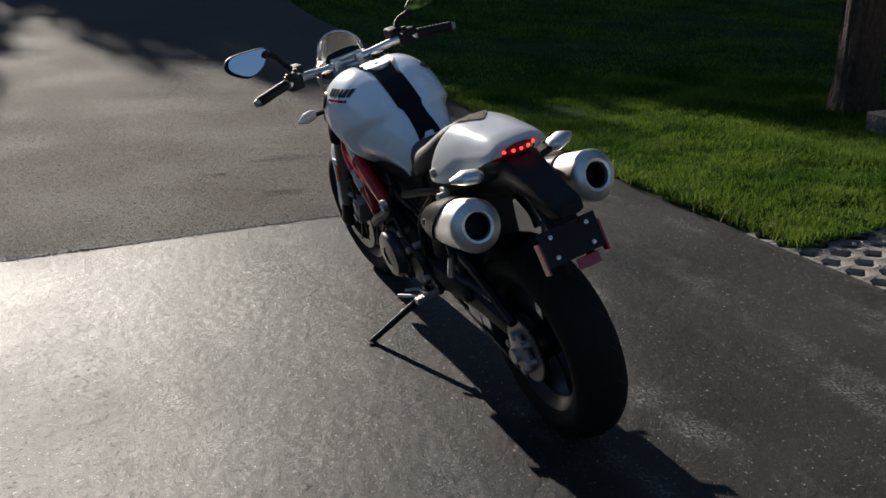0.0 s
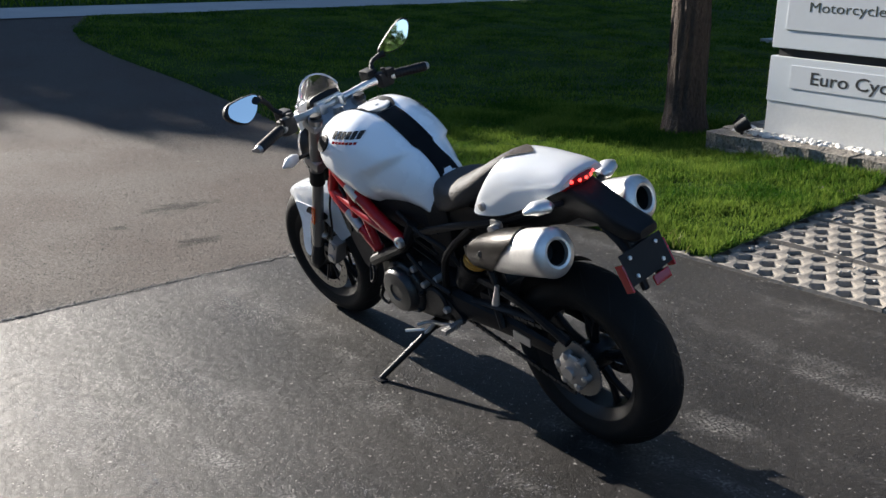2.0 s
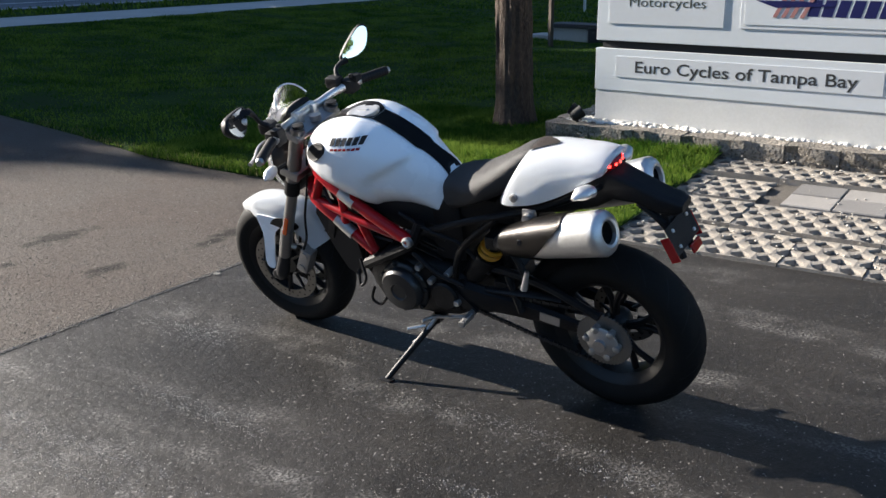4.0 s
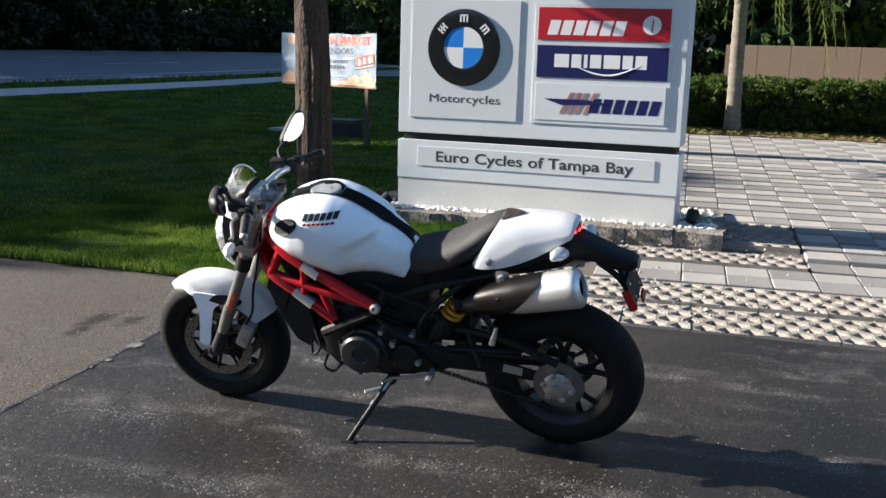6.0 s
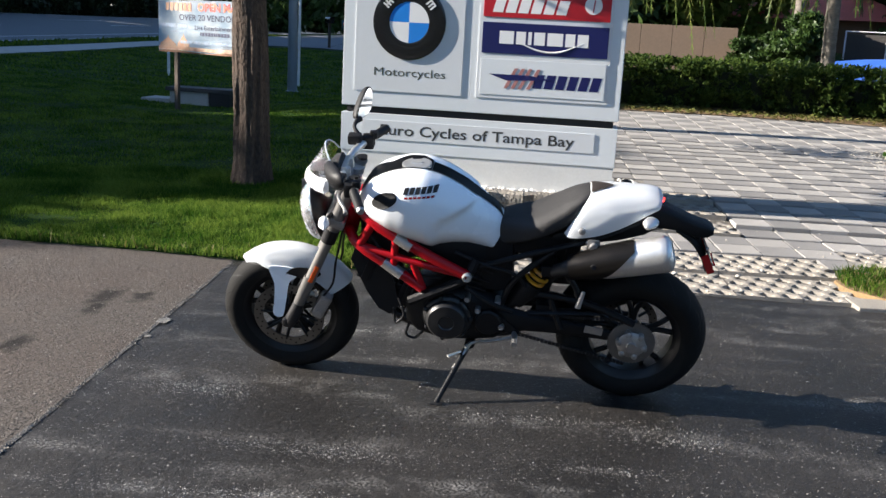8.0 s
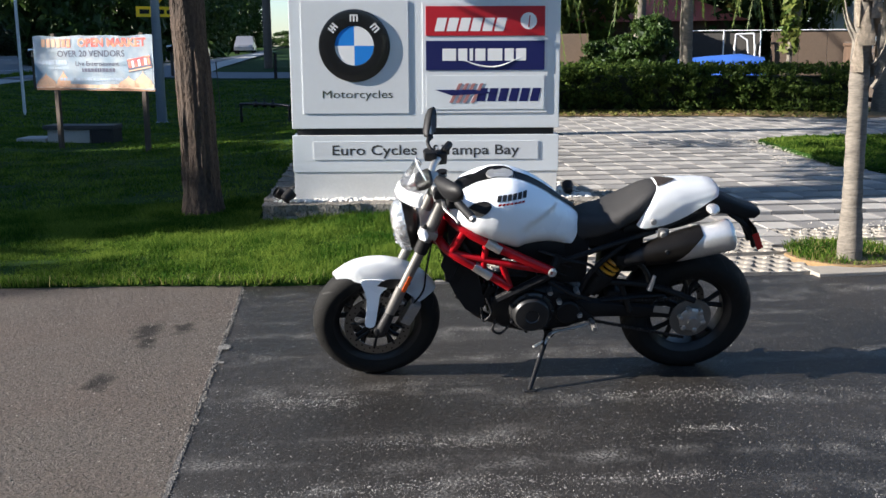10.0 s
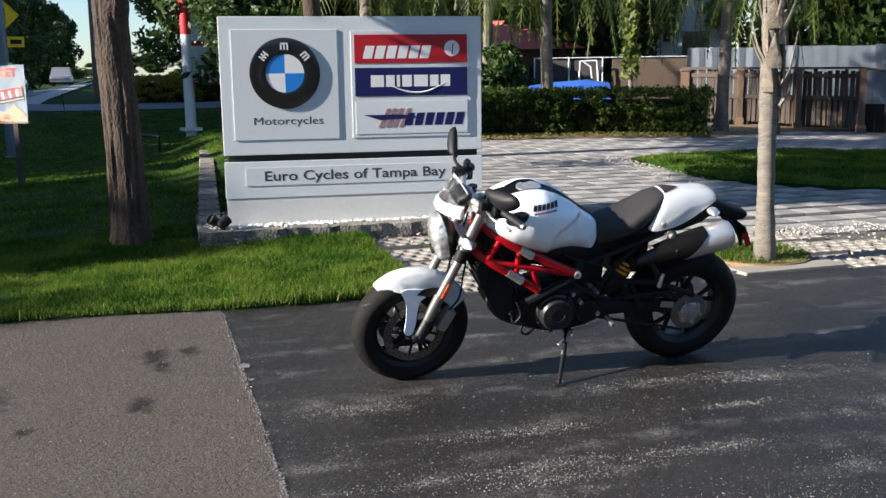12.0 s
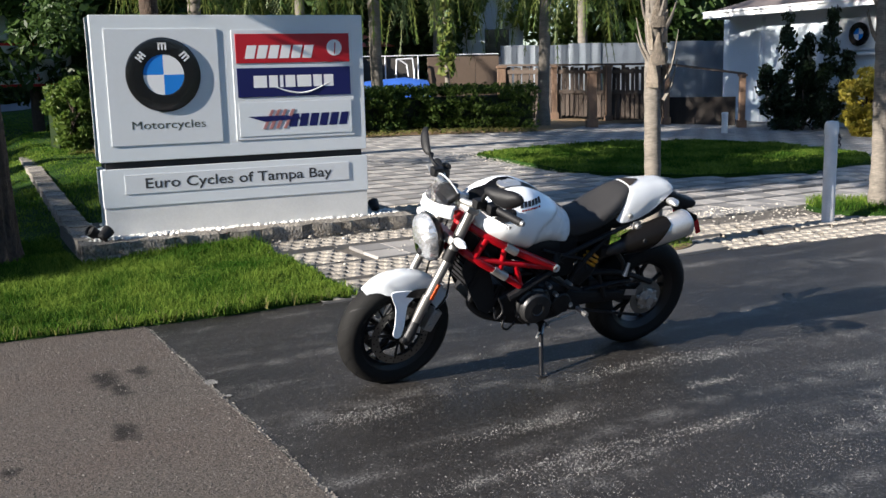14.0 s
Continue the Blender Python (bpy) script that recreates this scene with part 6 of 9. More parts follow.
def tank_patch(name, a_of, x0, x1, mat, lift=0.003, nx=40, na=11, label=""):
    """A strip lying on the tank; a_of(x) gives its two edge angles."""
    bm = bmesh.new()
    rows = []
    for x in np.linspace(x0, x1, nx):
        a0, a1 = a_of(x)
        row = []
        for a in np.linspace(a0, a1, na):
            p, n = tank_point(x, a), (tank_point(x, a + 2) - tank_point(x, a - 2)).cross(tank_point(x + 0.01, a) - tank_point(x - 0.01, a))
            n = n if n.length == 0 else n.normalized()
            n = n if n.dot(p - Vector((x, 0, 0.85))) > 0 else -n
            row.append(p + n * lift)
        rows.append(row)
    loft(bm, rows, cap=False, closed=False)
    bmesh.ops.solidify(bm, geom=bm.faces[:], thickness=0.002)
    return bpart(name, bm, mat, label, tank, smooth=60)


def top_angles(half):
    def f(x):
        h = half(x) / max(0.02, smooth_table(x, WD))
        a = math.degrees(math.acos(min(0.95, h ** (1 / 0.78))))
        return a, 180 - a
    return f


tank_patch("stripe", top_angles(lambda x: 0.044), 0.556, 0.86, PAINT_BLACK, label="black stripe along the tank")
tank_patch("filler_panel", top_angles(lambda x: interp(x, ((0.85, 0.044), (0.9, 0.066), (0.97, 0.066), (1.03, 0.05), (1.13, 0.075)))), 0.862, 1.135, PAINT_BLACK, label="black panel round the filler cap")
bm = bmesh.new()
lathe(bm, [(0.06, -0.01), (0.06, 0.003), (0.053, 0.006), (0.045, 0.004), (0.03, 0.006), (0.001, 0.0065)], 36, "z")
box(bm, (0.045, 0.012, 0.006), (0, 0, 0.007), 0.002)
bmesh.ops.transform(bm, matrix=Matrix.Translation((0.925, 0, 1.024)) @ pose(0, 0, 0, 0, 3, 0), verts=bm.verts)
bpart("filler_cap", bm, ALU, "round silver filler cap", tank)


def flank_angle(x, z, s=1):
    best = min(range(-20, 88), key=lambda a: abs(tank_point(x, a).z - z))
    return best if s > 0 else 180 - best


for s in (1, -1):
    # air intake
    bm = bmesh.new()
    secs = []
    for k, lift in ((1.0, -0.006), (1.0, 0.003), (0.92, 0.006), (0.8, 0.0035), (0.4, 0.003), (0.02, 0.0032)):
        row = []
        for a in np.linspace(0, math.tau, 24, endpoint=False):
            x, z = 1.03 + 0.052 * k * math.cos(a), 0.935 + 0.029 * k * math.sin(a) - 0.3 * 0.052 * k * math.cos(a)
            p = tank_point(x, flank_angle(x, z, s))
            row.append((p.x, p.y + lift * s, z))
        secs.append(row)
    loft(bm, secs)
    bpart("air_intake", bm, PLASTIC, "black oval air intake", tank)
    # name on the flank, as plain bars
    for x0, x1, z0, z1, n, mat in ((0.955, 0.82, 0.967, 0.99, 6, LETTER_DARK), (0.95, 0.83, 0.951, 0.959, 7, LENS_RED)):
        for k in range(n):
            bm = bmesh.new()
            xa, xb = x0 + (x1 - x0) * k / n, x0 + (x1 - x0) * (k + 0.8) / n
            rows = []
            for x in (xa, xb):
                row = []
                for z in (z0, (z0 + z1) / 2, z1):
                    zz = z + (0.955 - x) * 0.06
                    p = tank_point(x, flank_angle(x, zz, s))
                    row.append((x - (z - z0) * 0.25, p.y + 0.0022 * s, zz))
                rows.append(row)
            loft(bm, rows, cap=False, closed=False)
            bmesh.ops.solidify(bm, geom=bm.faces[:], thickness=0.0012)
            bpart("name_bar", bm, mat, "", tank)

# -- seat
bm = bmesh.new()
secs = []
SEAT = ((0.60, 0.80, 0.72, 0.06), (0.565, 0.84, 0.715, 0.085), (0.52, 0.852, 0.72, 0.105), (0.46, 0.858, 0.74, 0.122), (0.40, 0.884, 0.765, 0.132), (0.34, 0.918, 0.79, 0.124), (0.28, 0.956, 0.82, 0.108), (0.235, 0.976, 0.86, 0.085), (0.205, 0.974, 0.90, 0.06))
for x, zt, zb, w in SEAT:
    row = []
    for a in np.linspace(0, math.tau, 28, endpoint=False):
        c, s = math.cos(a), math.sin(a)
        row.append((x + (0.035 if s < 0 else 0.0) * abs(s), w * math.copysign(abs(c) ** 0.55, c), (zt + zb) / 2 + (zt - zb) / 2 * math.copysign(abs(s) ** 0.75, s)))
    secs.append(row)
loft(bm, secs)
bmesh.ops.subdivide_edges(bm, edges=bm.edges[:], cuts=1, use_grid_fill=True, smooth=0.6)
bpart("seat", bm, SEAT_VINYL, "black grained vinyl seat", smooth=80)
# -- tail
TAIL = ((0.23, 0.974, 0.318, 0.114, 0.820), (0.217, 0.985, 0.304, 0.132, 0.811), (0.18, 0.99, 0.262, 0.138, 0.812), (0.12, 0.993, 0.185, 0.136, 0.828), (0.06, 0.992, 0.105, 0.124, 0.858), (0.0, 0.99, 0.03, 0.108, 0.897), (-0.04, 0.981, -0.02, 0.096, 0.926), (-0.056, 0.97, -0.042, 0.088, 0.936))



def cubic_of(values):
    def at(i, t):
        a, b = values[i], values[i + 1]
        ta = (b - values[i - 1]) / 2 if i else b - a
        tb = (values[i + 2] - a) / 2 if i + 2 < len(values) else b - a
        return a * (2 * t**3 - 3 * t**2 + 1) + ta * (t**3 - 2 * t**2 + t) + b * (3 * t**2 - 2 * t**3) + tb * (t**3 - t**2)
    return at


TAIL_FIT = [cubic_of([r[i] for r in TAIL]) for i in range(5)]


def tail_point(k, a, lift=0.0):
    i0 = min(int(k), len(TAIL) - 2)
    f = k - i0
    xt, zt, xs, w, zs = [TAIL_FIT[i](i0, f) for i in range(5)]
    c, s = math.cos(radians(a)), math.sin(radians(a))
    f = s ** 0.9 * (1 - 0.035 * s**12)
    side = abs(c) ** 0.84
    return Vector((xs + (xt - xs) * f, (w + lift) * math.copysign(side, c), zs + (zt - zs) * f + lift * s))


bm = bmesh.new()
rows = [[tail_point(k, a) for a in np.linspace(0, 180, 33)] for k in np.linspace(0, len(TAIL) - 1, 36)]
loft(bm, rows, cap=False, closed=False)
bm.faces.new([v for v in list(bm.verts)[-33:]])
bmesh.ops.solidify(bm, geom=bm.faces[:], thickness=0.006)
tail = bpart("tail_cowl", bm, PAINT_WHITE, "white tail cowl over the pillion seat", smooth=60)
bm = bmesh.new()
rows = []
for k in np.linspace(0.9, 2.75, 10):
    h = 19 * (1 - ((k - 0.9) / 1.9) ** 1.6)
    rows.append([tail_point(k, a, 0.004) for a in np.linspace(90 - h, 90 + h, 9)])
loft(bm, rows, cap=False, closed=False)
bmesh.ops.solidify(bm, geom=bm.faces[:], thickness=0.004)
bpart("tail_pad", bm, SEAT_PAD, "small dark grip pad on the cowl", tail)
for s in (1, -1):
    bm = bmesh.new()
    lathe(bm, [(0.013, 0.128 * s), (0.013, 0.147 * s), (0.009, 0.149 * s), (0.001, 0.149 * s)], 16, "y", (0.25, 0, 0.845))
    bpart("cowl_bolt", bm, ALU_DULL, "small grey bolt", tail)
# tail lamp
bm = bmesh.new()
secs = [[(x + 0.034 * (y / 0.066) ** 2, y, z) for x, z in ((-0.046, 0.918), (-0.064, 0.938), (-0.064, 0.956), (-0.05, 0.965), (-0.02, 0.93))] for y in np.linspace(-0.066, 0.066, 11)]
loft(bm, secs)
lamp = bpart("tail_lamp", bm, LENS_RED, "red tail lamp, lit")
for y in np.linspace(-0.044, 0.044, 5):
    bm = bmesh.new()
    bmesh.ops.create_icosphere(bm, subdivisions=2, radius=0.0055)
    bmesh.ops.translate(bm, vec=(-0.0625 + 0.034 * (y / 0.066) ** 2, y, 0.947), verts=bm.verts)
    bpart("lamp_led", bm, LED_RED, "glowing red diode", lamp)
# undertail and plate arm
bm = bmesh.new()
secs = []
for x, zt, zb, w in ((0.36, 0.8, 0.74, 0.08), (0.24, 0.84, 0.745, 0.085), (0.1, 0.89, 0.77, 0.08), (0.0, 0.92, 0.80, 0.07), (-0.05, 0.935, 0.83, 0.058), (-0.12, 0.905, 0.825, 0.05), (-0.2, 0.87, 0.80, 0.048), (-0.25, 0.856, 0.80, 0.045), (-0.272, 0.842, 0.815, 0.035)):
    secs.append([(x, w * math.copysign(abs(math.cos(a)) ** 0.5, math.cos(a)), (zt + zb) / 2 + (zt - zb) / 2 * math.copysign(abs(math.sin(a)) ** 0.6, math.sin(a))) for a in np.linspace(0, math.tau, 18, endpoint=False)])
loft(bm, secs)
under = bpart("undertail", bm, PLASTIC, "black undertail and mudguard")
bm = bmesh.new()
for s in (1, -1):
    tube(bm, [(-0.13, 0.032 * s, 0.83), (-0.2, 0.034 * s, 0.78), (-0.245, 0.036 * s, 0.72), (-0.27, 0.036 * s, 0.66)], 0.012, 8)
box(bm, (0.02, 0.07, 0.1), (-0.225, 0, 0.77), 0.006, pose(0, 0, 0, 0, 25, 0))
bpart("plate_arm", bm, PLASTIC, "black plate bracket", under)
PM = Matrix.Translation((-0.262, 0.01, 0.735)) @ pose(0, 0, 0, 0, 25, 0)
bm = bmesh.new()
box(bm, (0.004, 0.175, 0.095), (0, 0, 0.008), 0.0015)
bmesh.ops.transform(bm, matrix=PM, verts=bm.verts)
plate = bpart("plate_holder", bm, PLASTIC, "blank dark plate holder", under)
for y, z in ((0.055, 0.035), (-0.055, 0.035), (0.055, -0.02), (-0.055, -0.02)):
    bm = bmesh.new()
    lathe(bm, [(0.006, 0), (0.006, -0.005), (0.001, -0.006)], 10, "x", (-0.002, y, z))
    bmesh.ops.transform(bm, matrix=PM, verts=bm.verts)
    bpart("plate_screw", bm, ALU, "", plate)
bm = bmesh.new()
box(bm, (0.008, 0.065, 0.03), (-0.008, -0.02, -0.058), 0.003)
bmesh.ops.transform(bm, matrix=PM, verts=bm.verts)
bpart("reflector", bm, LENS_RED, "red rear reflector", plate)
for s in (1, -1):
    bm = bmesh.new()
    box(bm, (0.03, 0.006, 0.085), (0.012, 0.09 * s, -0.012), 0.002)
    bmesh.ops.transform(bm, matrix=PM, verts=bm.verts)
    bpart("reflector", bm, LENS_RED, "red side reflector", plate)
# rear indicators
for s in (1, -1):
    bm = bmesh.new()
    tube(bm, [(-0.02, 0.07 * s, 0.885), (-0.022, 0.12 * s, 0.9)], [0.011, 0.009], 8)
    st = bpart("indicator_stalk", bm, PLASTIC, "black indicator stalk")
    bm = bmesh.new()
    tube(bm, [(-0.02, 0.105 * s, 0.897), (-0.015, 0.122 * s, 0.9), (-0.004, 0.158 * s, 0.905), (0.008, 0.192 * s, 0.903)], [0.012, 0.029, 0.029, 0.008], 16, 4, 0.68)
    bpart("indicator", bm, ALU, "silvery clear-lens indicator", st)

# -- silencers
for s in (1, -1):
    a, b = Vector((0.285, 0.155 * s, 0.688)), Vector((-0.095, 0.188 * s, 0.803))
    d = (b - a).normalized()
    up = Vector((0, 0, 1))
    side = d.cross(up).normalized()
    up = side.cross(d).normalized()
    rings = lambda pts: [[a + d * t + (side * math.cos(q) * r * 0.95 + up * math.sin(q) * r) for q in np.linspace(0, math.tau, 32, endpoint=False)] for t, r in pts]
    L = (b - a).length
    bm = bmesh.new()
    loft(bm, rings([(0.05, 0.045), (0.09, 0.058), (0.16, 0.067), (0.26, 0.071), (L - 0.03, 0.073)]), cap=False)
    can = bpart("silencer", bm, ALU, "brushed aluminium silencer")
    bm = bmesh.new()
    loft(bm, rings([(L - 0.032, 0.0735), (L - 0.012, 0.0735), (L, 0.066), (L + 0.006, 0.052), (L + 0.01, 0.046), (L + 0.008, 0.038), (L - 0.005, 0.036)]), cap=False)
    bpart("end_cap", bm, ALU, "turned aluminium end cap", can)
    # bore of the outlet, one even near-black
    bm = bmesh.new()
    loft(bm, rings([(L - 0.006, 0.0362), (L - 0.06, 0.034), (L - 0.061, 0.001)]), cap=False)
    bpart("outlet", bm, DARK_GAP, "black outlet", can)
    bm = bmesh.new()
    rows = []
    for t in np.linspace(0.0, 0.27, 12):
        r = float(np.interp(t, (0.0, 0.09, 0.16, 0.27), (0.05, 0.064, 0.072, 0.076)))
        k = t / 0.27
        row = []
        for q in np.linspace(-80 + 125 * k ** 1.4, 150 - 20 * k, 17):
            w = math.cos(radians(q)) * s * -1
            row.append(a + d * t + side * (math.cos(radians(q)) * r * (1 if s < 0 else -1) * (1 if side.y * s * (1 if s < 0 else -1) > 0 else -1)) + up * math.sin(radians(q)) * r)
        rows.append(row)
    loft(bm, rows, cap=False, closed=False)
    bmesh.ops.solidify(bm, geom=bm.faces[:], thickness=0.003)
    bpart("heat_shield", bm, SHIELD, "dark heat shield", can)
    bm = bmesh.new()
    lathe(bm, [(0.011, 0.215 * s), (0.011, 0.228 * s), (0.006, 0.229 * s), (0.001, 0.226 * s)], 14, "y", (0.197, 0, 0.735))
    bpart("shield_bolt", bm, ENGINE, "", can)
    bm = bmesh.new()
    tube(bm, [(0.36, 0.1 * s, 0.63), (0.3, 0.15 * s, 0.68), (0.22, 0.16 * s, 0.708)], [0.024, 0.032, 0.046], 14, 4)
    bpart("link_pipe", bm, ENGINE, "", can)
    bm = bmesh.new()
    tube(bm, [(0.23, 0.125 * s, 0.79), (0.17, 0.16 * s, 0.775), (0.1, 0.17 * s, 0.79), (0.02, 0.165 * s, 0.83)], 0.006, 6)
    box(bm, (0.05, 0.012, 0.05), (0.2, 0.14 * s, 0.785), 0.01)
    lathe(bm, [(0.016, 0.14 * s), (0.016, 0.165 * s), (0.001, 0.166 * s)], 14, "y", (0.2, 0, 0.785))
    bpart("silencer_bracket", bm, ALU_DULL, "grey silencer bracket", can)

# -- shock
bm = bmesh.new()
top, bot = Vector((0.39, 0.075, 0.615)), Vector((0.485, 0.075, 0.485))
d = (bot - top).normalized()
u1 = Vector((0, 1, 0))
u2 = d.cross(u1)
tube(bm, [top + d * (0.1 * t) + (u1 * math.cos(t * 25) + u2 * math.sin(t * 25)) * 0.037 for t in np.linspace(0, 1, 60)], 0.0085, 6, 1)
bpart("shock_spring", bm, SPRING_GOLD, "yellow shock absorber spring")
bm = bmesh.new()
tube(bm, [top - d * 0.05, bot + d * 0.05], 0.023, 12)
box(bm, (0.06, 0.12, 0.05), top - d * 0.04, 0.01)
lathe(bm, [(0.03, -0.02), (0.03, 0.03), (0.001, 0.032)], 14, "y", (0.33, 0.05, 0.63))
bpart("shock_body", bm, ENGINE_DARK)
bm = bmesh.new()
tube(bm, [top + d * 0.062, top + d * 0.1, bot + d * 0.02], [0.05, 0.052, 0.04], 16, 3)
bpart("shock_sleeve", bm, ENGINE_DARK, "black sleeve over the lower spring")

# -- footrests, hangers, stand
for s in (1, -1):
    bm = bmesh.new()
    q = [(0.57, 0.40), (0.545, 0.42), (0.5, 0.38), (0.47, 0.35), (0.485, 0.33), (0.54, 0.36)]
    prism(bm, q, 0.014 * s, lambda a, b, d_: (a, 0.125 * s + d_, b))
    hanger = bpart("foot_hanger", bm, ENGINE_DARK, "black footrest plate")
    bm = bmesh.new()
    tube(bm, [(0.49, 0.135 * s, 0.345), (0.485, 0.225 * s, 0.345)], 0.011, 10)
    for k in range(6):
        box(bm, (0.024, 0.007, 0.02), (0.486, (0.16 + 0.012 * k) * s, 0.345), 0.002)
    bpart("footrest", bm, ALU_DULL, "ribbed alloy footrest", hanger)
    bm = bmesh.new()
    tube(bm, [(0.5, 0.15 * s, 0.33), (0.58, 0.155 * s, 0.31), (0.66, 0.15 * s, 0.29), (0.69, 0.19 * s, 0.29)], 0.007, 8)
    bpart("pedal", bm, ALU_DULL, "bent alloy pedal", hanger)
    bm = bmesh.new()
    tube(bm, [(0.33, 0.125 * s, 0.68), (0.26, 0.145 * s, 0.6), (0.24, 0.15 * s, 0.55)], [0.016, 0.012, 0.014], 8)
    ph = bpart("pillion_hanger", bm, ENGINE_DARK, "black pillion footrest hanger")
    bm = bmesh.new()
    tube(bm, [(0.222, 0.165 * s, 0.585), (0.24, 0.17 * s, 0.515)], [0.008, 0.013], 10)
    bpart("pillion_footrest", bm, ALU, "folded alloy pillion footrest", ph)
bm = bmesh.new()
foot = Vector((0.79, 0.335, 0.098))
pivot = Vector((0.675, 0.1, 0.262))
tube(bm, [pivot, pivot.lerp(foot, 0.18), foot], [0.018, 0.013, 0.011], 10, 4)
lathe(bm, [(0.022, 0.07), (0.022, 0.125), (0.001, 0.127)], 14, "y", (0.675, 0, 0.262))
stand = bpart("side_stand", bm, ENGINE_DARK, "black side stand, folded out")
bm = bmesh.new()
box(bm, (0.055, 0.035, 0.01), (0, 0, 0.006), 0.004)
bmesh.ops.transform(bm, matrix=Matrix.Translation(foot - Vector((0, -0.004, 0.006))) @ pose(0, 0, 0, 15.8, 0, 0), verts=bm.verts)
bpart("stand_foot", bm, ENGINE, "worn dark metal foot", stand)
bm = bmesh.new()
tube(bm, [(0.67, 0.12, 0.27), (0.71, 0.17, 0.215), (0.735, 0.21, 0.19)], 0.008, 8)
bpart("stand_spring", bm, ALU_DULL, "bright return spring", stand)
bm = bmesh.new()
tube(bm, [(0.71, 0.15, 0.24), (0.76, 0.2, 0.245)], 0.006, 6)
bpart("stand_tang", bm, ALU, "", stand)

# ---- trees and greenery ----


def leaf_cloud(name, clumps, per, spread, size, material, parent, seed, droop=0.0):
    """Many small leaf blades in uneven clumps, as one mesh."""
    rng_ = np.random.default_rng(seed)
    verts, faces = [], []
    for c, r in clumps:
        c = np.array(c)
        k = int(per * (r / spread) ** 2)
        d = rng_.normal(size=(k, 3))
        d /= np.linalg.norm(d, axis=1)[:, None]
        p = c + d * (r * rng_.uniform(0.35, 1.0, (k, 1)) ** 0.6) * np.array([1, 1, 0.75])
        p[:, 2] -= droop * rng_.uniform(0, 1, k)
        a = rng_.normal(size=(k, 3))
        a /= np.linalg.norm(a, axis=1)[:, None]
        b = np.cross(a, rng_.normal(size=(k, 3)))
        b /= np.linalg.norm(b, axis=1)[:, None] + 1e-9
        s = size * rng_.uniform(0.55, 1.3, (k, 1))
        base = len(verts)
        quad = np.stack([p - a * s, p + b * s * 0.42, p + a * s, p - b * s * 0.42], 1).reshape(-1, 3)
        verts += quad.tolist()
        faces += [(base + 4 * i, base + 4 * i + 1, base + 4 * i + 2, base + 4 * i + 3) for i in range(k)]
    return raw(name, verts, faces, material, parent)


def tree(name, m, height, trunk_r, crown_r, crown_z, clump_n, per, leaf, material, label, seed, bark=None, category="tree", limb_n=6, clump_r=(0.22, 0.38)):
    r = random.Random(seed)
    t = thing(name, m, label, category)
    bm = bmesh.new()
    top = Vector((r.uniform(-0.2, 0.2), r.uniform(-0.2, 0.2), height * 0.72))
    tube(bm, [(0, 0, -0.1), (r.uniform(-0.04, 0.04), r.uniform(-0.04, 0.04), height * 0.22), (top.x * 0.6, top.y * 0.6, height * 0.48), top], [trunk_r * 1.25, trunk_r, trunk_r * 0.75, trunk_r * 0.3], 12, 5)
    ends = []
    for i in range(limb_n):
        a = math.tau * i / limb_n + r.uniform(-0.4, 0.4)
        z0 = height * r.uniform(0.32, 0.6)
        e = Vector((math.cos(a) * crown_r * r.uniform(0.5, 0.85), math.sin(a) * crown_r * r.uniform(0.5, 0.85), z0 + height * r.uniform(0.1, 0.25)))
        tube(bm, [(top.x * 0.5, top.y * 0.5, z0), (e.x * 0.5, e.y * 0.5, z0 + (e.z - z0) * 0.65), e], [trunk_r * 0.45, trunk_r * 0.28, trunk_r * 0.1], 7, 4)
        ends.append(e)
    part("trunk", bm, bark or BARK, t, smooth=60)
    clumps = []
    for i in range(clump_n):
        a, q, h = r.uniform(0, math.tau), r.uniform(0.1, 1) ** 0.5, r.uniform(-1, 1)
        w = crown_r * math.sqrt(max(0.05, 1 - h * h)) * q
        clumps.append(((math.cos(a) * w, math.sin(a) * w, crown_z + h * (height - crown_z)), crown_r * r.uniform(*clump_r)))
    clumps += [(tuple(e), crown_r * 0.3) for e in ends]
    leaf_cloud("crown", clumps, per, crown_r * 0.3, leaf, material, t, seed)
    return t


def at_plan(n, u, turn=0.0, scale=1.0, dz=0.0):
    p = plan(N0 - n, u, dz)
    return pose(p.x, p.y, p.z, 0, 0, turn) @ Matrix.Diagonal((scale, scale, scale, 1))


# wood across the road, towards the sun: dense to the ground
woods = []
for k in range(3):
    woods.append(tree("roadside_tree", at_plan(37 + k, (4, 13, 22)[k]), 10.8, 0.25, 4.4, 5.6, 60, 120, 0.37, LEAF_OAK, "tall dark oak across the road", 20 + k, clump_r=(0.24, 0.4)))
r7 = random.Random(77)
spots = [(36.5, -62), (37, -53), (38, -45), (36.5, -37), (37.5, -29), (36.5, -21.5), (37.6, -14), (36.4, -6.5), (37.5, 14.5), (38.5, 31), (40, 40), (38, 49), (41, 58), (40, 70), (42, 82), (40, 95), (43, 110), (42, 128), (43, 150), (42, 175), (44, 205), (50, 9), (50, 26), (52, 44), (52, 64), (54, 90), (52, -10), (51, -26)]
for i, (n, u) in enumerate(spots):
    c = copy_thing(woods[i % 3], at_plan(n, u, r7.uniform(0, 360)))
    c["group"] = "trees across the road"
    q = r7.uniform(0.85, 0.96) if u < -2 else r7.uniform(1.06, 1.12) if u < 20 else r7.uniform(1.5, 1.7) if u < 52 else r7.uniform(0.9, 1.1)
    c.scale = (q * 1.05, q * 1.05, q * 0.955)
for t in woods:
    t["group"] = "trees across the road"
    t.scale = (1.2, 1.2, 1.08)
woods[0].scale.z, woods[1].scale.z, woods[2].scale.z = 1.1, 1.2, 1.32
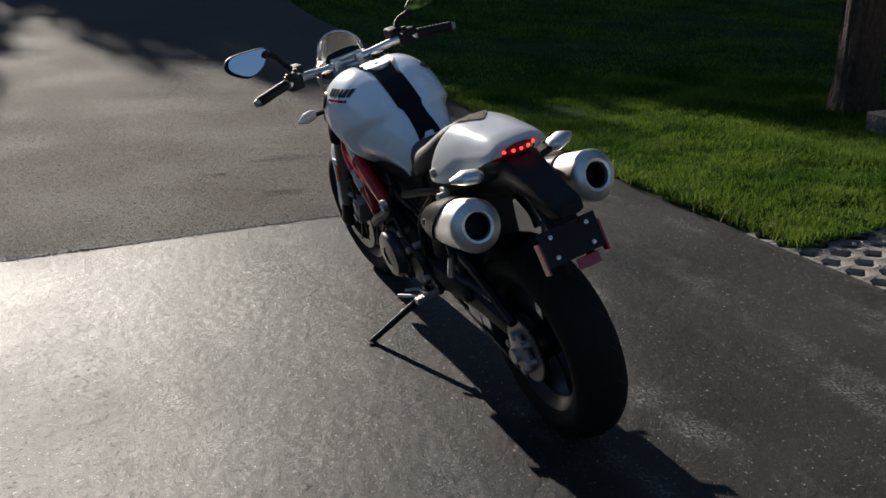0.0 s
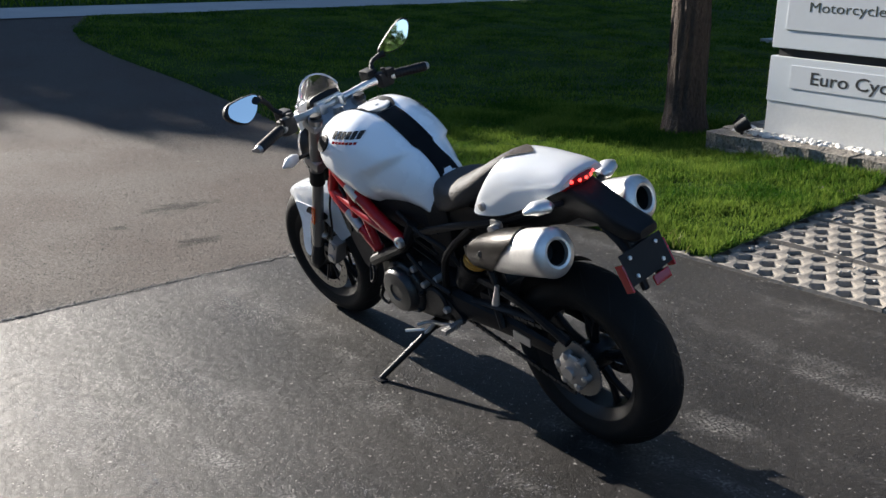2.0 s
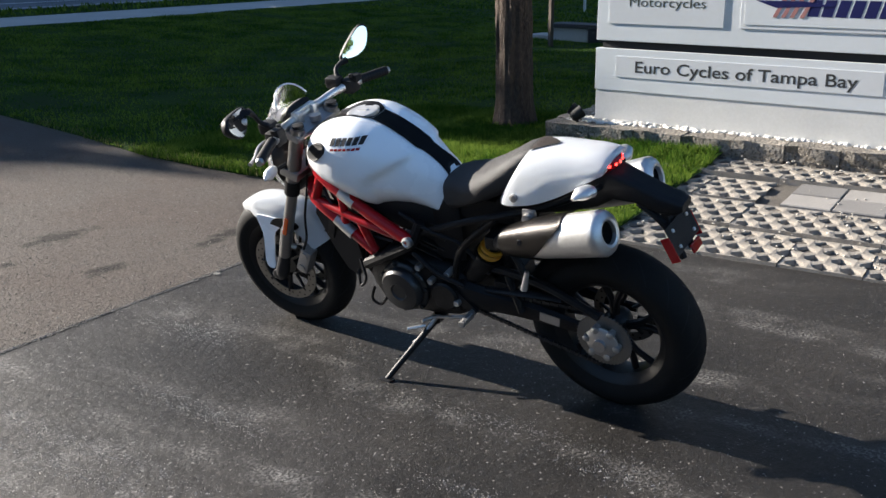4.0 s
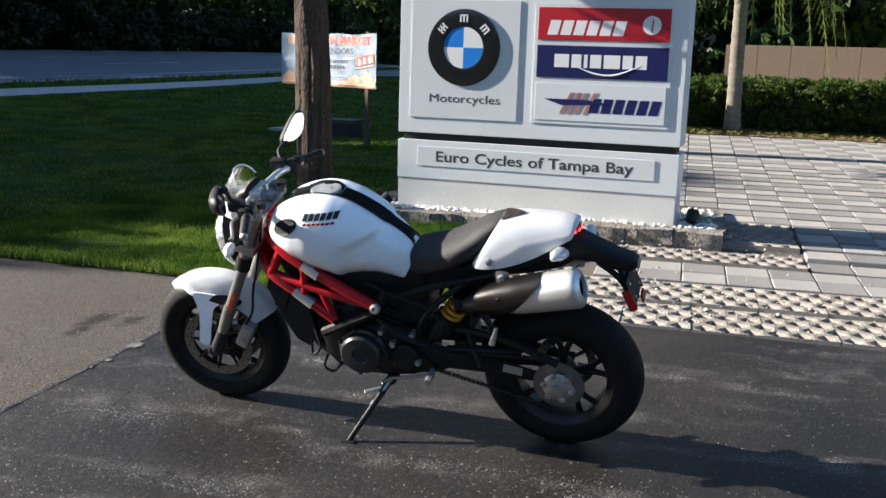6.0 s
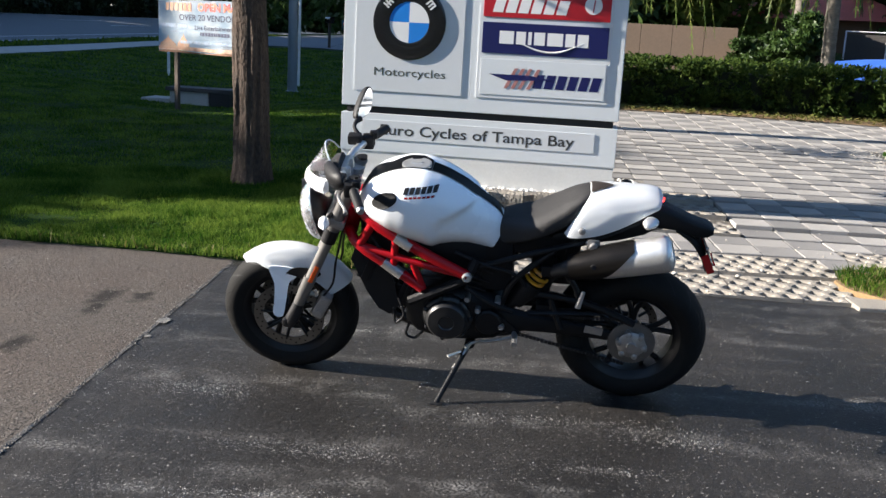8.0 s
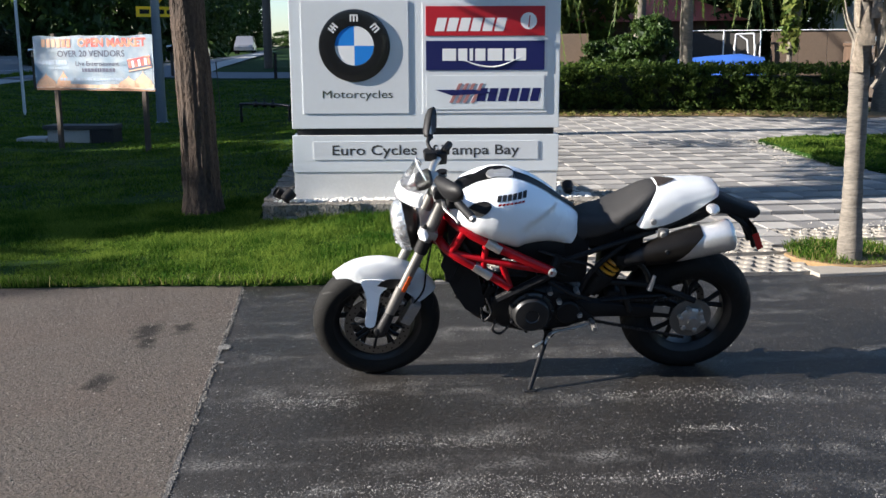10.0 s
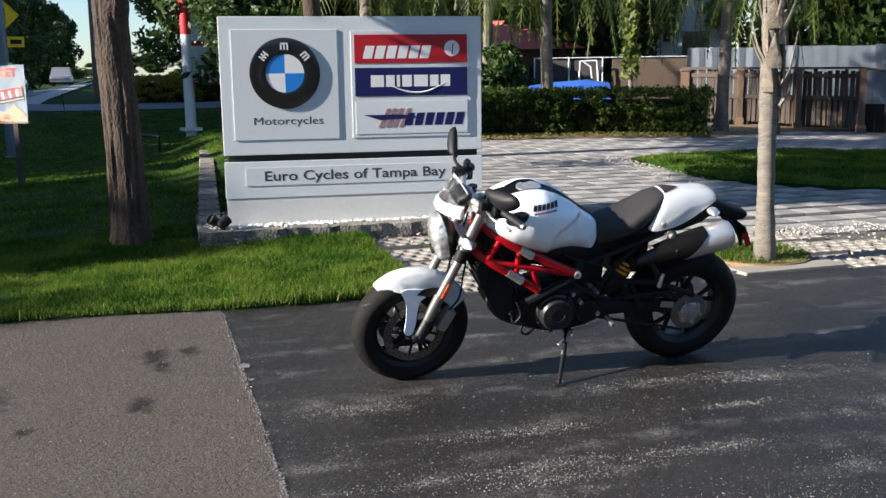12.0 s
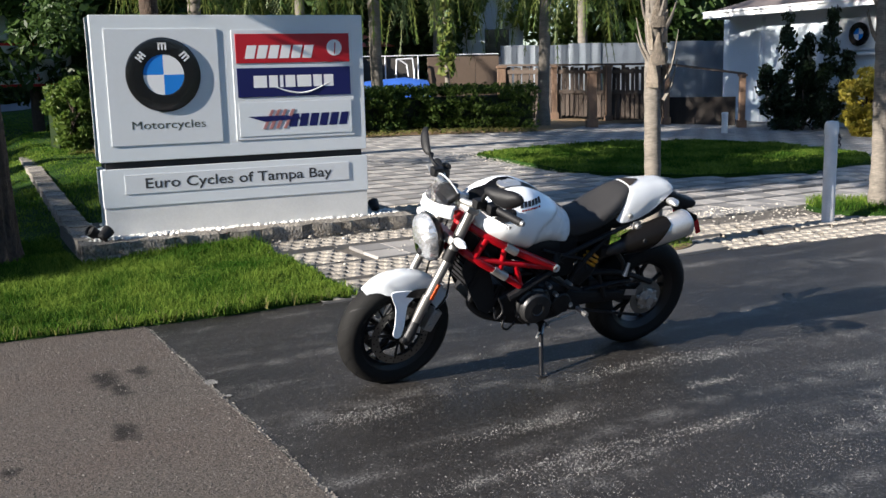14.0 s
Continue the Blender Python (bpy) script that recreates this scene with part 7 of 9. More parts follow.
# slim extra trees, added to set the shade's edge on driveway and lawn
for u, w, h in ((0.9, 0.72, 1.08), (-1.9, 0.36, 0.96)):
    c = copy_thing(woods[1], at_plan(37.5, u, 30))
    c.scale = (w, w, h)
# one more tree, added to block a streak of sun on the lawn
c = copy_thing(woods[2], at_plan(39.0, 5.0, 120))
c.scale = (0.62, 0.62, 1.1)
# overtall extra trees, added to throw shade on hedge and yard
for n, u, q in ((39, 27, 2.0), (40, 34, 2.1), (39.5, 43, 2.1)):
    c = copy_thing(woods[2], at_plan(n, u, 9 * u))
    c.scale = (1.35, 1.35, q * 0.96)
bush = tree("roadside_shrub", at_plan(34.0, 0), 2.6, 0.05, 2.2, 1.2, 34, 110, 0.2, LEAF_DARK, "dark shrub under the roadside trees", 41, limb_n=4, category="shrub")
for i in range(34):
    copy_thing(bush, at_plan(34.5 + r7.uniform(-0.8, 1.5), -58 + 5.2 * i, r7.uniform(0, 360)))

tree("weeping_tree", at_plan(2.2, 41.5), 9.0, 0.13, 2.9, 4.6, 60, 190, 0.17, LEAF_LIGHT, "tall drooping green tree beside the reader board", 43, limb_n=7)
# trees on the near side of the road, towards the crossing
for i, (n, u, k) in enumerate([(16, 46, 2), (15.5, 58, 0), (15.0, 70, 1), (14.5, 82, 2), (14.5, 95, 0), (14.5, 108, 1), (15, 120, 2), (14, 135, 0), (14, 150, 1), (16, 165, 0)]):
    c = copy_thing(woods[k], at_plan(n + 5, u + 14, 40 * i))
    c.scale = (0.95, 0.95, 1.15)
    c["label"] = "green street tree beside the sidewalk"
for i in range(7):
    c = copy_thing(woods[i % 3], at_plan(26 - 6 * i, 215 + 9 * (i % 3), 40 * i))
    c.scale = (0.8, 0.8, 0.4)
    c["label"] = "low green tree at the end of the street"
# unseen trees added to close the place behind the camera and block low sky
for i in range(11):
    c = copy_thing(woods[i % 3], at_plan(-30 + 6.5 * i, -26 - 3 * (i % 2), 50 * i))
    c.scale = (0.8, 0.8, 0.5)
    c["label"] = "unseen oak added behind the camera to block the low sky"
for i in range(8):
    c = copy_thing(woods[i % 3], at_plan(-34 - 2 * (i % 2), -22 + 8 * i, 70 * i))
    c.scale = (0.8, 0.8, 0.5)
    c["label"] = "unseen oak added behind the camera to block the low sky"

# the lawn's own oak
oak = thing("lawn_oak", Matrix.Translation(on_ground(3.1, 7.4)), "brown-barked oak trunk on the lawn by the sign", "tree")
bm = bmesh.new()
line = spline([(0.03, 0.02, -0.05), (0.0, 0.0, 0.25), (-0.02, 0.01, 1.2), (-0.05, 0.04, 2.2), (-0.02, 0.06, 3.4), (0.1, 0.0, 5.2)], 18)
rad = np.interp(np.linspace(0, 5, len(line)), range(6), (0.225, 0.165, 0.15, 0.145, 0.15, 0.07))
rings = []
for i, (c, r0) in enumerate(zip(line, rad)):
    ring = []
    for a in np.linspace(0, math.tau, 72, endpoint=False):
        q = Vector((math.cos(a), math.sin(a), 0))
        w = noise.noise(Vector((q.x * 5, q.y * 5, c.z * 1.3))) * 0.022 + noise.noise(Vector((q.x * 12, q.y * 12, c.z * 4))) * 0.01
        w += abs(noise.noise(Vector((q.x * 17, q.y * 17, c.z * 9)))) * 0.008 - 0.003
        w += 0.055 * math.exp(-(((c.z - 2.12) / 0.14) ** 2)) * max(0.0, -0.3 * q.x - 0.95 * q.y) ** 3
        ring.append(bm.verts.new(c + q * (r0 + w)))
    rings.append(ring)
ring_faces(bm, rings)
part("trunk", bm, BARK, oak, smooth=70)
for a, z in ((0.5, 3.0), (2.4, 3.3), (4.0, 3.1), (5.4, 3.8)):
    bm = bmesh.new()
    tube(bm, [(0, 0, z), (math.cos(a) * 0.8, math.sin(a) * 0.8, z + 0.9), (math.cos(a) * 2.0, math.sin(a) * 2.0, z + 1.5)], [0.08, 0.055, 0.02], 8, 4)
    part("limb", bm, BARK, oak)
bm = bmesh.new()
tube(bm, [(0, 0, 2.6), (1.2, 0.2, 3.6), (2.6, 0.5, 3.5), (3.6, 0.7, 2.7)], [0.06, 0.04, 0.025, 0.008], 7, 5)
part("limb", bm, BARK, oak)
leaf_cloud("crown", [((math.cos(a) * q, math.sin(a) * q, z), 0.75) for a, q, z in [(r7.uniform(0, math.tau), r7.uniform(0.3, 2.6), r7.uniform(4.2, 6.8)) for _ in range(34)]], 260, 0.8, 0.09, LEAF_OAK, oak, 5)
leaf_cloud("crown", [((3.6 + r7.uniform(-2.2, 2.4), 0.9 + r7.uniform(-1.8, 1.8), r7.uniform(3.9, 6.2)), 0.75) for _ in range(36)], 260, 0.8, 0.09, LEAF_OAK, oak, 15)
leaf_cloud("crown", [((r7.uniform(1.8, 6.6), r7.uniform(-0.9, 2.6), r7.uniform(3.35, 5.0)), 0.55) for _ in range(46)], 170, 0.6, 0.08, LEAF_OAK, oak, 16)
# low clumps above the view, laid out to shade the near paving
low = []
for _ in range(46):
    du, dn = r7.uniform(-2.2, 2.8), r7.uniform(-2.9, 0.1)
    q = U_DIR * du - S_DIR * dn
    low.append(((q.x, q.y, r7.uniform(3.15, 4.5)), 0.5))
leaf_cloud("crown", low, 150, 0.55, 0.08, LEAF_OAK, oak, 17)
# unseen clumps strung towards the sun, added to shade paving and island
side = []
for _ in range(40):
    k = r7.uniform(-0.5, 2.6)
    side.append(((r7.uniform(-1.2, 1.6) - 0.515 * k, r7.uniform(0.5, 2.3) + 0.857 * k, 3.75 + 0.394 * k), 0.5))
leaf_cloud("crown", side, 170, 0.55, 0.08, LEAF_OAK, oak, 18)
tagged(leaf_cloud("hanging_spray", [((3.3 + 0.16 * i, 0.62 + 0.03 * i, 2.5 - 0.05 * i), 0.3) for i in range(5)], 150, 0.35, 0.05, LEAF_OAK, oak, 6, 0.35), kind="stuff")


# unseen high oak added behind the sign, over the paving: shades shop and deck
high = thing("paving_oak", Matrix.Translation(on_ground(8.6, 7.5)), "unseen tall slim oak added behind the sign to shade shop and deck", "tree")
bm = bmesh.new()
tube(bm, [(0, 0, -0.1), (0.03, -0.02, 1.5), (-0.02, 0.03, 3.4), (0.1, 0.05, 6.5)], [0.17, 0.13, 0.12, 0.05], 12, 6)
part("trunk", bm, BARK, high, smooth=60)
for a, z, r_ in ((0.3, 3.6, 3.0), (1.3, 3.9, 3.2), (2.6, 3.7, 2.4), (3.9, 4.1, 2.4), (5.2, 3.8, 2.8)):
    bm = bmesh.new()
    tube(bm, [(0, 0, z), (math.cos(a) * r_ * 0.45, math.sin(a) * r_ * 0.45, z + 0.9), (math.cos(a) * r_, math.sin(a) * r_, z + 1.6)], [0.07, 0.045, 0.015], 8, 4)
    part("limb", bm, BARK, high)
leaf_cloud("crown", [((0.9 + math.cos(a) * q, 0.6 + math.sin(a) * q, z), 0.8) for a, q, z in [(r7.uniform(0, math.tau), 4.0 * r7.uniform(0.02, 1) ** 0.5, r7.uniform(5.6, 8.4)) for _ in range(86)]], 210, 0.8, 0.1, LEAF_OAK, high, 25)


# ---- palms ----
def palm(name, m, height, radius, frond_len, frond_n, label, seed, boots=0.0, droop=1.0, ringed=True):
    r = random.Random(seed)
    t = thing(name, m, label, "palm tree")
    bm = bmesh.new()
    rings, n = [], int(height * 16)
    for i in range(n + 1):
        z = height * i / n - 0.05
        w = radius * (1.25 - 0.3 * min(1, z / 0.5)) * (1 + (0.05 if ringed and i % 3 == 0 else -0.01)) * (1 - 0.12 * z / height)
        ring = []
        for a in np.linspace(0, math.tau, 18, endpoint=False):
            ww = w * (1 + 0.06 * noise.noise(Vector((math.cos(a) * 3, math.sin(a) * 3, z * 3 + seed))))
            ring.append(bm.verts.new((0.04 * math.sin(z * 0.9 + seed) + math.cos(a) * ww, 0.03 * math.sin(z * 0.7) + math.sin(a) * ww, z)))
        rings.append(ring)
    ring_faces(bm, rings)
    part("trunk", bm, PALM_BARK, t, smooth=60)
    if boots:
        for i in range(9):
            a, z = r.uniform(0, math.tau), boots + r.uniform(-0.25, 0.45)
            bm = bmesh.new()
            q = Vector((math.cos(a), math.sin(a), 0))
            tube(bm, [q * radius * 0.8 + Vector((0, 0, z)), q * (radius + 0.05) + Vector((0, 0, z + 0.12)), q * (radius + 0.1) + Vector((0, 0, z + r.uniform(0.25, 0.42)))], [0.035, 0.022, 0.006], 6, 3, 0.5)
            part("frond_stub", bm, PALM_BARK, t)
        for i in range(18):
            a, z = 2.4 * i + r.uniform(-0.4, 0.4), boots - 0.2 + 0.06 * i
            q, side_ = Vector((math.cos(a), math.sin(a), 0)), Vector((-math.sin(a), math.cos(a), 0))
            bm = bmesh.new()
            loft(bm, [[q * (radius * k1) + side_ * (w1 * e) + Vector((0, 0, z + h1)) for e, k1 in ((-1, 0.92), (-0.4, k0), (0.4, k0), (1, 0.92))] for h1, w1, k0 in ((0.0, 0.06, 1.02), (0.08, 0.055, 1.14), (0.17, 0.035, 1.22), (0.26, 0.008, 1.3))], cap=False, closed=False)
            bmesh.ops.solidify(bm, geom=bm.faces[:], thickness=0.006)
            part("husk", bm, PALM_HUSK, t)
    for i in range(frond_n):
        a = math.tau * i / frond_n + r.uniform(-0.3, 0.3)
        up = r.uniform(-0.2, 0.9)
        L = frond_len * r.uniform(0.8, 1.15)
        d = Vector((math.cos(a), math.sin(a), 0))
        mid = [Vector((0, 0, height)) + d * (L * k * (1 - 0.25 * k)) + Vector((0, 0, L * (up * k - (0.55 + 0.6 * droop + up * 0.6) * k * k))) for k in np.linspace(0, 1, 16)]
        verts, faces = [], []
        side = d.cross(Vector((0, 0, 1)))
        for k in range(15):
            p, q = mid[k], mid[k + 1]
            b = len(verts)
            verts += [p + side * 0.012, p - side * 0.012, q - side * 0.01, q + side * 0.01]
            faces.append((b, b + 1, b + 2, b + 3))
            if k < 1:
                continue
            for s in (1, -1):
                for e in (0.0, 0.5):
                    o = p.lerp(q, e)
                    ll = L * 0.26 * math.sin(math.pi * min(0.97, (k + e) / 15 + 0.08)) + 0.05
                    tip = o + side * s * ll * 0.75 + (q - p).normalized() * ll * 0.5 + Vector((0, 0, -ll * 0.6 * droop))
                    b = len(verts)
                    w = (q - p).normalized() * 0.018
                    verts += [o - w, o + w, tip]
                    faces.append((b, b + 1, b + 2))
        raw("frond", verts, faces, FROND, t)
    return t


palm("small_palm", Matrix.Translation(on_ground(3.13, 1.9)), 3.3, 0.072, 1.0, 13, "slim grey-ringed palm trunk at the paving's edge", 1, 1.5, 0.7)
far_palm = palm("street_palm", Matrix.Translation(on_ground(14.35, 4.72)), 4.0, 0.125, 2.1, 28, "grey palm in front of the hedge", 2, 0, 1.3)
tagged(far_palm, group="palms by the hedge")
for x, y, k, a in ((15.4, 1.34, 1.0, 60), (11.75, 7.58, 0.93, 30), (23.1, 7.3, 1.2, 140), (24.7, -0.9, 1.25, 200), (25.5, 3.4, 1.3, 100)):
    c = copy_thing(far_palm, Matrix.Translation(on_ground(x, y)) @ pose(0, 0, 0, 0, 0, a))
    c.scale = (k, k, k)
near_palm = palm("edge_palm", Matrix.Translation(on_ground(5.1, -0.9)), 4.4, 0.09, 1.3, 12, "grey palm trunk at the lot's edge", 4, 1.9, 0.8)
tuft = thing("yellow_palm", drawn(0.78) @ pose(27.5, 3.3, 0), "slim yellow-green palm behind the hedge", "palm tree")
bm = bmesh.new()
tube(bm, [(0, 0, 0), (0.05, 0, 2.0), (0, 0.05, 3.8)], [0.09, 0.07, 0.06], 8)
part("trunk", bm, PALM_BARK, tuft)
leaf_cloud("crown", [((0, 0, 1.9 + 0.35 * i), 0.3) for i in range(8)], 90, 0.4, 0.16, FROND, tuft, 8, 0.3)

# ---- hedge in clipped lengths, leaf litter before it ----
HEDGE = [Vector(q) for q in ((17.6, 12.2, 0), (19.2, 10.2, 0), (20.6, 7.8, 0), (21.7, 4.9, 0), (22.0, 1.35, 0))]


def hedge_run(a, b, seed, m=Matrix(), leaf=LEAF_HEDGE, label="clipped dark green hedge along the paving"):
    t = thing("hedge", m @ Matrix.Translation(a - (b - a).normalized() * 0.25), label, "hedge", "lengths of hedge")
    d = b - a
    L = d.length
    d.normalize()
    L += 0.5
    back = Vector((-d.y, d.x, 0))
    back = back if back.x > 0 else -back
    # solid near-black core: the shade inside the foliage put into its colour
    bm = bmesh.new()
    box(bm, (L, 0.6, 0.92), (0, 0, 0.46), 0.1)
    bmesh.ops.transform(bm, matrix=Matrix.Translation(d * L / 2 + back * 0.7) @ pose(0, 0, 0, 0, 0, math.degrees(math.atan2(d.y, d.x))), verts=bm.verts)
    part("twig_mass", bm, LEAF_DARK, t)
    r = random.Random(seed)
    clumps = []
    for i in range(int(L * 60)):
        q = d * r.uniform(0, L)
        f = r.random()
        if f < 0.55:
            c = q + back * r.uniform(-0.22, 0.2) + Vector((0, 0, r.uniform(0.1, 1.15)))
        else:
            c = q + back * r.uniform(0.15, 1.1) + Vector((0, 0, r.uniform(1.02, 1.17)))
        clumps.append((tuple(c), 0.17))
    leaf_cloud("foliage", clumps, 34, 0.17, 0.062, leaf, t, seed)


for i, (a, b) in enumerate(zip(HEDGE, HEDGE[1:])):
    hedge_run(a, b, 60 + i, draw_in(*((a + b) / 2).xy))
bm = bmesh.new()
prev = None
for q in HEDGE + [Vector((24.5, -1.0, 0)), Vector((25.5, -3.0, 0))]:
    m = draw_in(q.x, q.y)
    ends = [m @ Vector((q.x - 1.1, q.y - 0.25, 0)), m @ Vector((q.x + 1.5, q.y + 0.4, 0))]
    pair = [bm.verts.new(on_ground(ends[0].x, ends[0].y, 0.02)), bm.verts.new(on_ground(ends[1].x, ends[1].y, 0.035))]
    if prev:
        bm.faces.new((prev[0], prev[1], pair[1], pair[0]))
    prev = pair
tagged(part("litter_strip", bm, DRY_LEAVES), "strip of dry brown leaf litter before the hedge", "ground", kind="structure")
hedge_lines = [draw_in(*((a + b) / 2).xy) for a, b in zip(HEDGE, HEDGE[1:])]
rngl = np.random.default_rng(9)
verts, faces = [], []
for i in range(2600):
    k = rngl.integers(0, len(HEDGE) - 1)
    q = HEDGE[k].lerp(HEDGE[k + 1], rngl.uniform())
    p = hedge_lines[k] @ Vector((q.x - rngl.uniform(-0.1, 1.2), q.y - 0.2, 0))
    p = on_ground(p.x, p.y, 0.03 + rngl.uniform(0, 0.04))
    a, s, b = rngl.uniform(0, math.tau), rngl.uniform(0.02, 0.05), len(verts)
    u, v = Vector((math.cos(a), math.sin(a), rngl.uniform(-0.5, 0.8))) * s, Vector((-math.sin(a), math.cos(a), 0.3)) * s * 0.5
    verts += [p - u, p + v, p + u, p - v]
    faces.append((b, b + 1, b + 2, b + 3))
tagged(raw("dry_leaves", verts, faces, GRASS_DRY), "dry leaves and straw along the hedge", "leaves", kind="stuff")

# shrubs
side_shrub = tree("round_shrub", draw_in(17.2, 12.1) @ pose(17.2, 12.1, 0), 1.6, 0.04, 0.6, 0.85, 34, 130, 0.07, LEAF_LIGHT, "bright green rounded shrub at the hedge's end", 31, limb_n=4, category="shrub")
dark_shrub = thing("dark_shrub", Matrix.Translation(on_ground(15.2, -3.95)) @ pose(0, 0, 0, 0, 0, -8) @ Matrix.Diagonal((0.8, 0.72, 0.84, 1)), "tall dark shrub of upright spires against the pale building", "shrub")
for i, (x, y, h) in enumerate([(0, 0.5, 2.75), (0.3, -0.15, 2.3), (0.1, -0.75, 2.85), (-0.35, 0.1, 1.9), (0.1, 1.05, 1.7), (-0.1, -1.2, 1.9), (-0.3, -0.5, 1.5), (-0.3, 0.7, 1.3)]):
    bm = bmesh.new()
    tube(bm, [(x * 0.5, y * 0.5, 0), (x * 0.9, y * 0.9, h * 0.4), (x, y, h * 0.95)], [0.035, 0.025, 0.008], 6, 3)
    part("stem", bm, BARK, dark_shrub)
    rs = random.Random(90 + i)
    spire = []
    for j in range(26):
        k = rs.uniform(0.0, 1) ** 0.8
        w = 0.34 * (1 - k) ** 0.7 + 0.04
        a = rs.uniform(0, math.tau)
        spire.append(((x * (0.7 + 0.3 * k) + math.cos(a) * w * rs.uniform(0.3, 1), y * (0.7 + 0.3 * k) + math.sin(a) * w * rs.uniform(0.3, 1), 0.12 + k * (h - 0.1)), 0.16 + 0.1 * (1 - k)))
    leaf_cloud("foliage", spire, 60, 0.2, 0.075, LEAF_DARK, dark_shrub, 320 + i)
tree("yellow_shrub", Matrix.Translation(on_ground(13.4, -4.5)) @ Matrix.Diagonal((0.8, 0.8, 0.8, 1)), 1.5, 0.04, 0.75, 0.75, 40, 260, 0.06, LEAF_YELLOW, "yellow-leaved shrub beside the building", 33, limb_n=4, category="shrub")
back = [tree("garden_tree", drawn(0.78) @ pose(33, 12, 0), 7.0, 0.16, 2.8, 4.2, 46, 110, 0.24, LEAF_LIGHT, "light green garden tree behind the fence", 34), tree("garden_tree", drawn(0.78) @ pose(37, 5.0, 0), 8.0, 0.2, 3.2, 4.6, 50, 110, 0.26, LEAF_OAK, "green tree behind the fence", 35)]
for i, (x, y, k, s) in enumerate([(44.5, 12.0, 1, 1.1), (31, 14.5, 1, 1.0), (46.0, 5.6, 1, 1.1), (35, -5.5, 1, 1.1), (41, -6.5, 1, 1.1), (29.5, 17.5, 1, 0.85), (36, 17, 0, 1.0), (42, 9, 1, 1.1), (40, -3, 0, 1.1), (44, -10, 1, 1.2), (48, 2, 1, 1.3), (50, 18, 1, 1.3), (36, -14, 1, 1.2), (55, -16, 1, 1.4), (58, 8, 1, 1.5), (58, 26, 1, 1.5)]):
    c = copy_thing(back[k], pose(0, 0, 0))
    c.matrix_basis = drawn(0.78) @ pose(x, y, 0, 0, 0, 77 * i) @ Matrix.Diagonal((s, s, s, 1))

shrub = tree("garden_shrub", drawn(0.78) @ pose(27.6, 7.4, 0), 2.5, 0.05, 1.0, 1.3, 40, 160, 0.12, LEAF_OAK, "dark green garden shrub behind the hedge", 36, limb_n=4, category="shrub")
for i, (x, y, k) in enumerate(((28.2, 8.4, 1.0), (27.9, 9.3, 0.9))):
    c = copy_thing(shrub, drawn(0.78) @ pose(x, y, 0, 0, 0, 70 * i) @ Matrix.Diagonal((k, k, k, 1)))

# ---- things beyond the lawn ----
# banner on two posts
BAN_A, BAN_B = Vector((7.9, 13.93, 0)), Vector((7.89, 11.62, 0))
banner_turn = math.degrees(math.atan2(BAN_B.y - BAN_A.y, BAN_B.x - BAN_A.x))
bw = (BAN_B - BAN_A).length
bmid = (BAN_A + BAN_B) / 2
banner = thing("market_banner", Matrix.Translation(bmid) @ pose(0, 0, 0, 0, 0, banner_turn), "pale blue printed market banner between two wooden posts", "banner")
for x in (-bw * 0.332, bw * 0.405):
    bm = bmesh.new()
    box(bm, (0.075, 0.06, 1.92), (x, 0.035, 0.87), 0.006)
    part("post", bm, WOOD_POST, banner, "weathered wooden post")
bm = bmesh.new()
rows = []
for i in range(25):
    x = -bw / 2 + bw * i / 24
    rows.append([(x, -0.004, 0.99 + 0.012 * math.sin(i * 0.45)), (x, -0.004, 1.4), (x, -0.004, 1.8 - 0.012 * math.sin(i * 0.26) ** 2 + 0.006 * math.sin(i * 0.9))])
loft(bm, rows, cap=False, closed=False)
bmesh.ops.solidify(bm, geom=bm.faces[:], thickness=0.003)
part("sheet", bm, surf("banner_vinyl", (0.4, 0.53, 0.66), 0.5, grain=(30, 0.02), blotch=(2.5, 0.2), tint=(0.55, 0.62, 0.68)), banner, "pale blue vinyl sheet")
bm = bmesh.new()
box(bm, (bw, 0.03, 0.045), (0, 0.014, 0.985), 0.004)
part("rail", bm, surf("banner_rail", (0.3, 0.16, 0.09), 0.7), banner, "brown lower rail")
BAN_RED, BAN_BLUE = surf("banner_red", (0.62, 0.06, 0.05), 0.5, blotch=(4, 0.3), tint=(0.7, 0.2, 0.1)), plain("banner_navy", (0.06, 0.07, 0.12), 0.5)
BAN_ORANGE, BAN_SAND = surf("banner_orange", (0.66, 0.42, 0.28), 0.5, blotch=(6, 0.3), tint=(0.55, 0.3, 0.18)), surf("banner_sand", (0.6, 0.36, 0.24), 0.5, blotch=(5, 0.3), tint=(0.7, 0.5, 0.36))
BAN_FAINT = surf("banner_faint_blue", (0.36, 0.44, 0.55), 0.5, blotch=(9, 0.4))
bf = lambda x, z: pose(x, -0.0093, z, 90, 0, 0)
writing("lettering", "OPEN MARKET", 0.17, bf(0.39, 1.685), BAN_RED, banner, 0.001, 0.006, 1.3, "red letters")
writing("lettering", "OVER 20 VENDORS", 0.135, bf(-0.02, 1.52), BAN_BLUE, banner, 0.001, 0.001, 1.3, "dark letters")
writing("lettering", "Live Entertainment", 0.1, bf(0.1, 1.37), BAN_BLUE, banner, 0.001, 0.0005, 0.84, "dark letters")
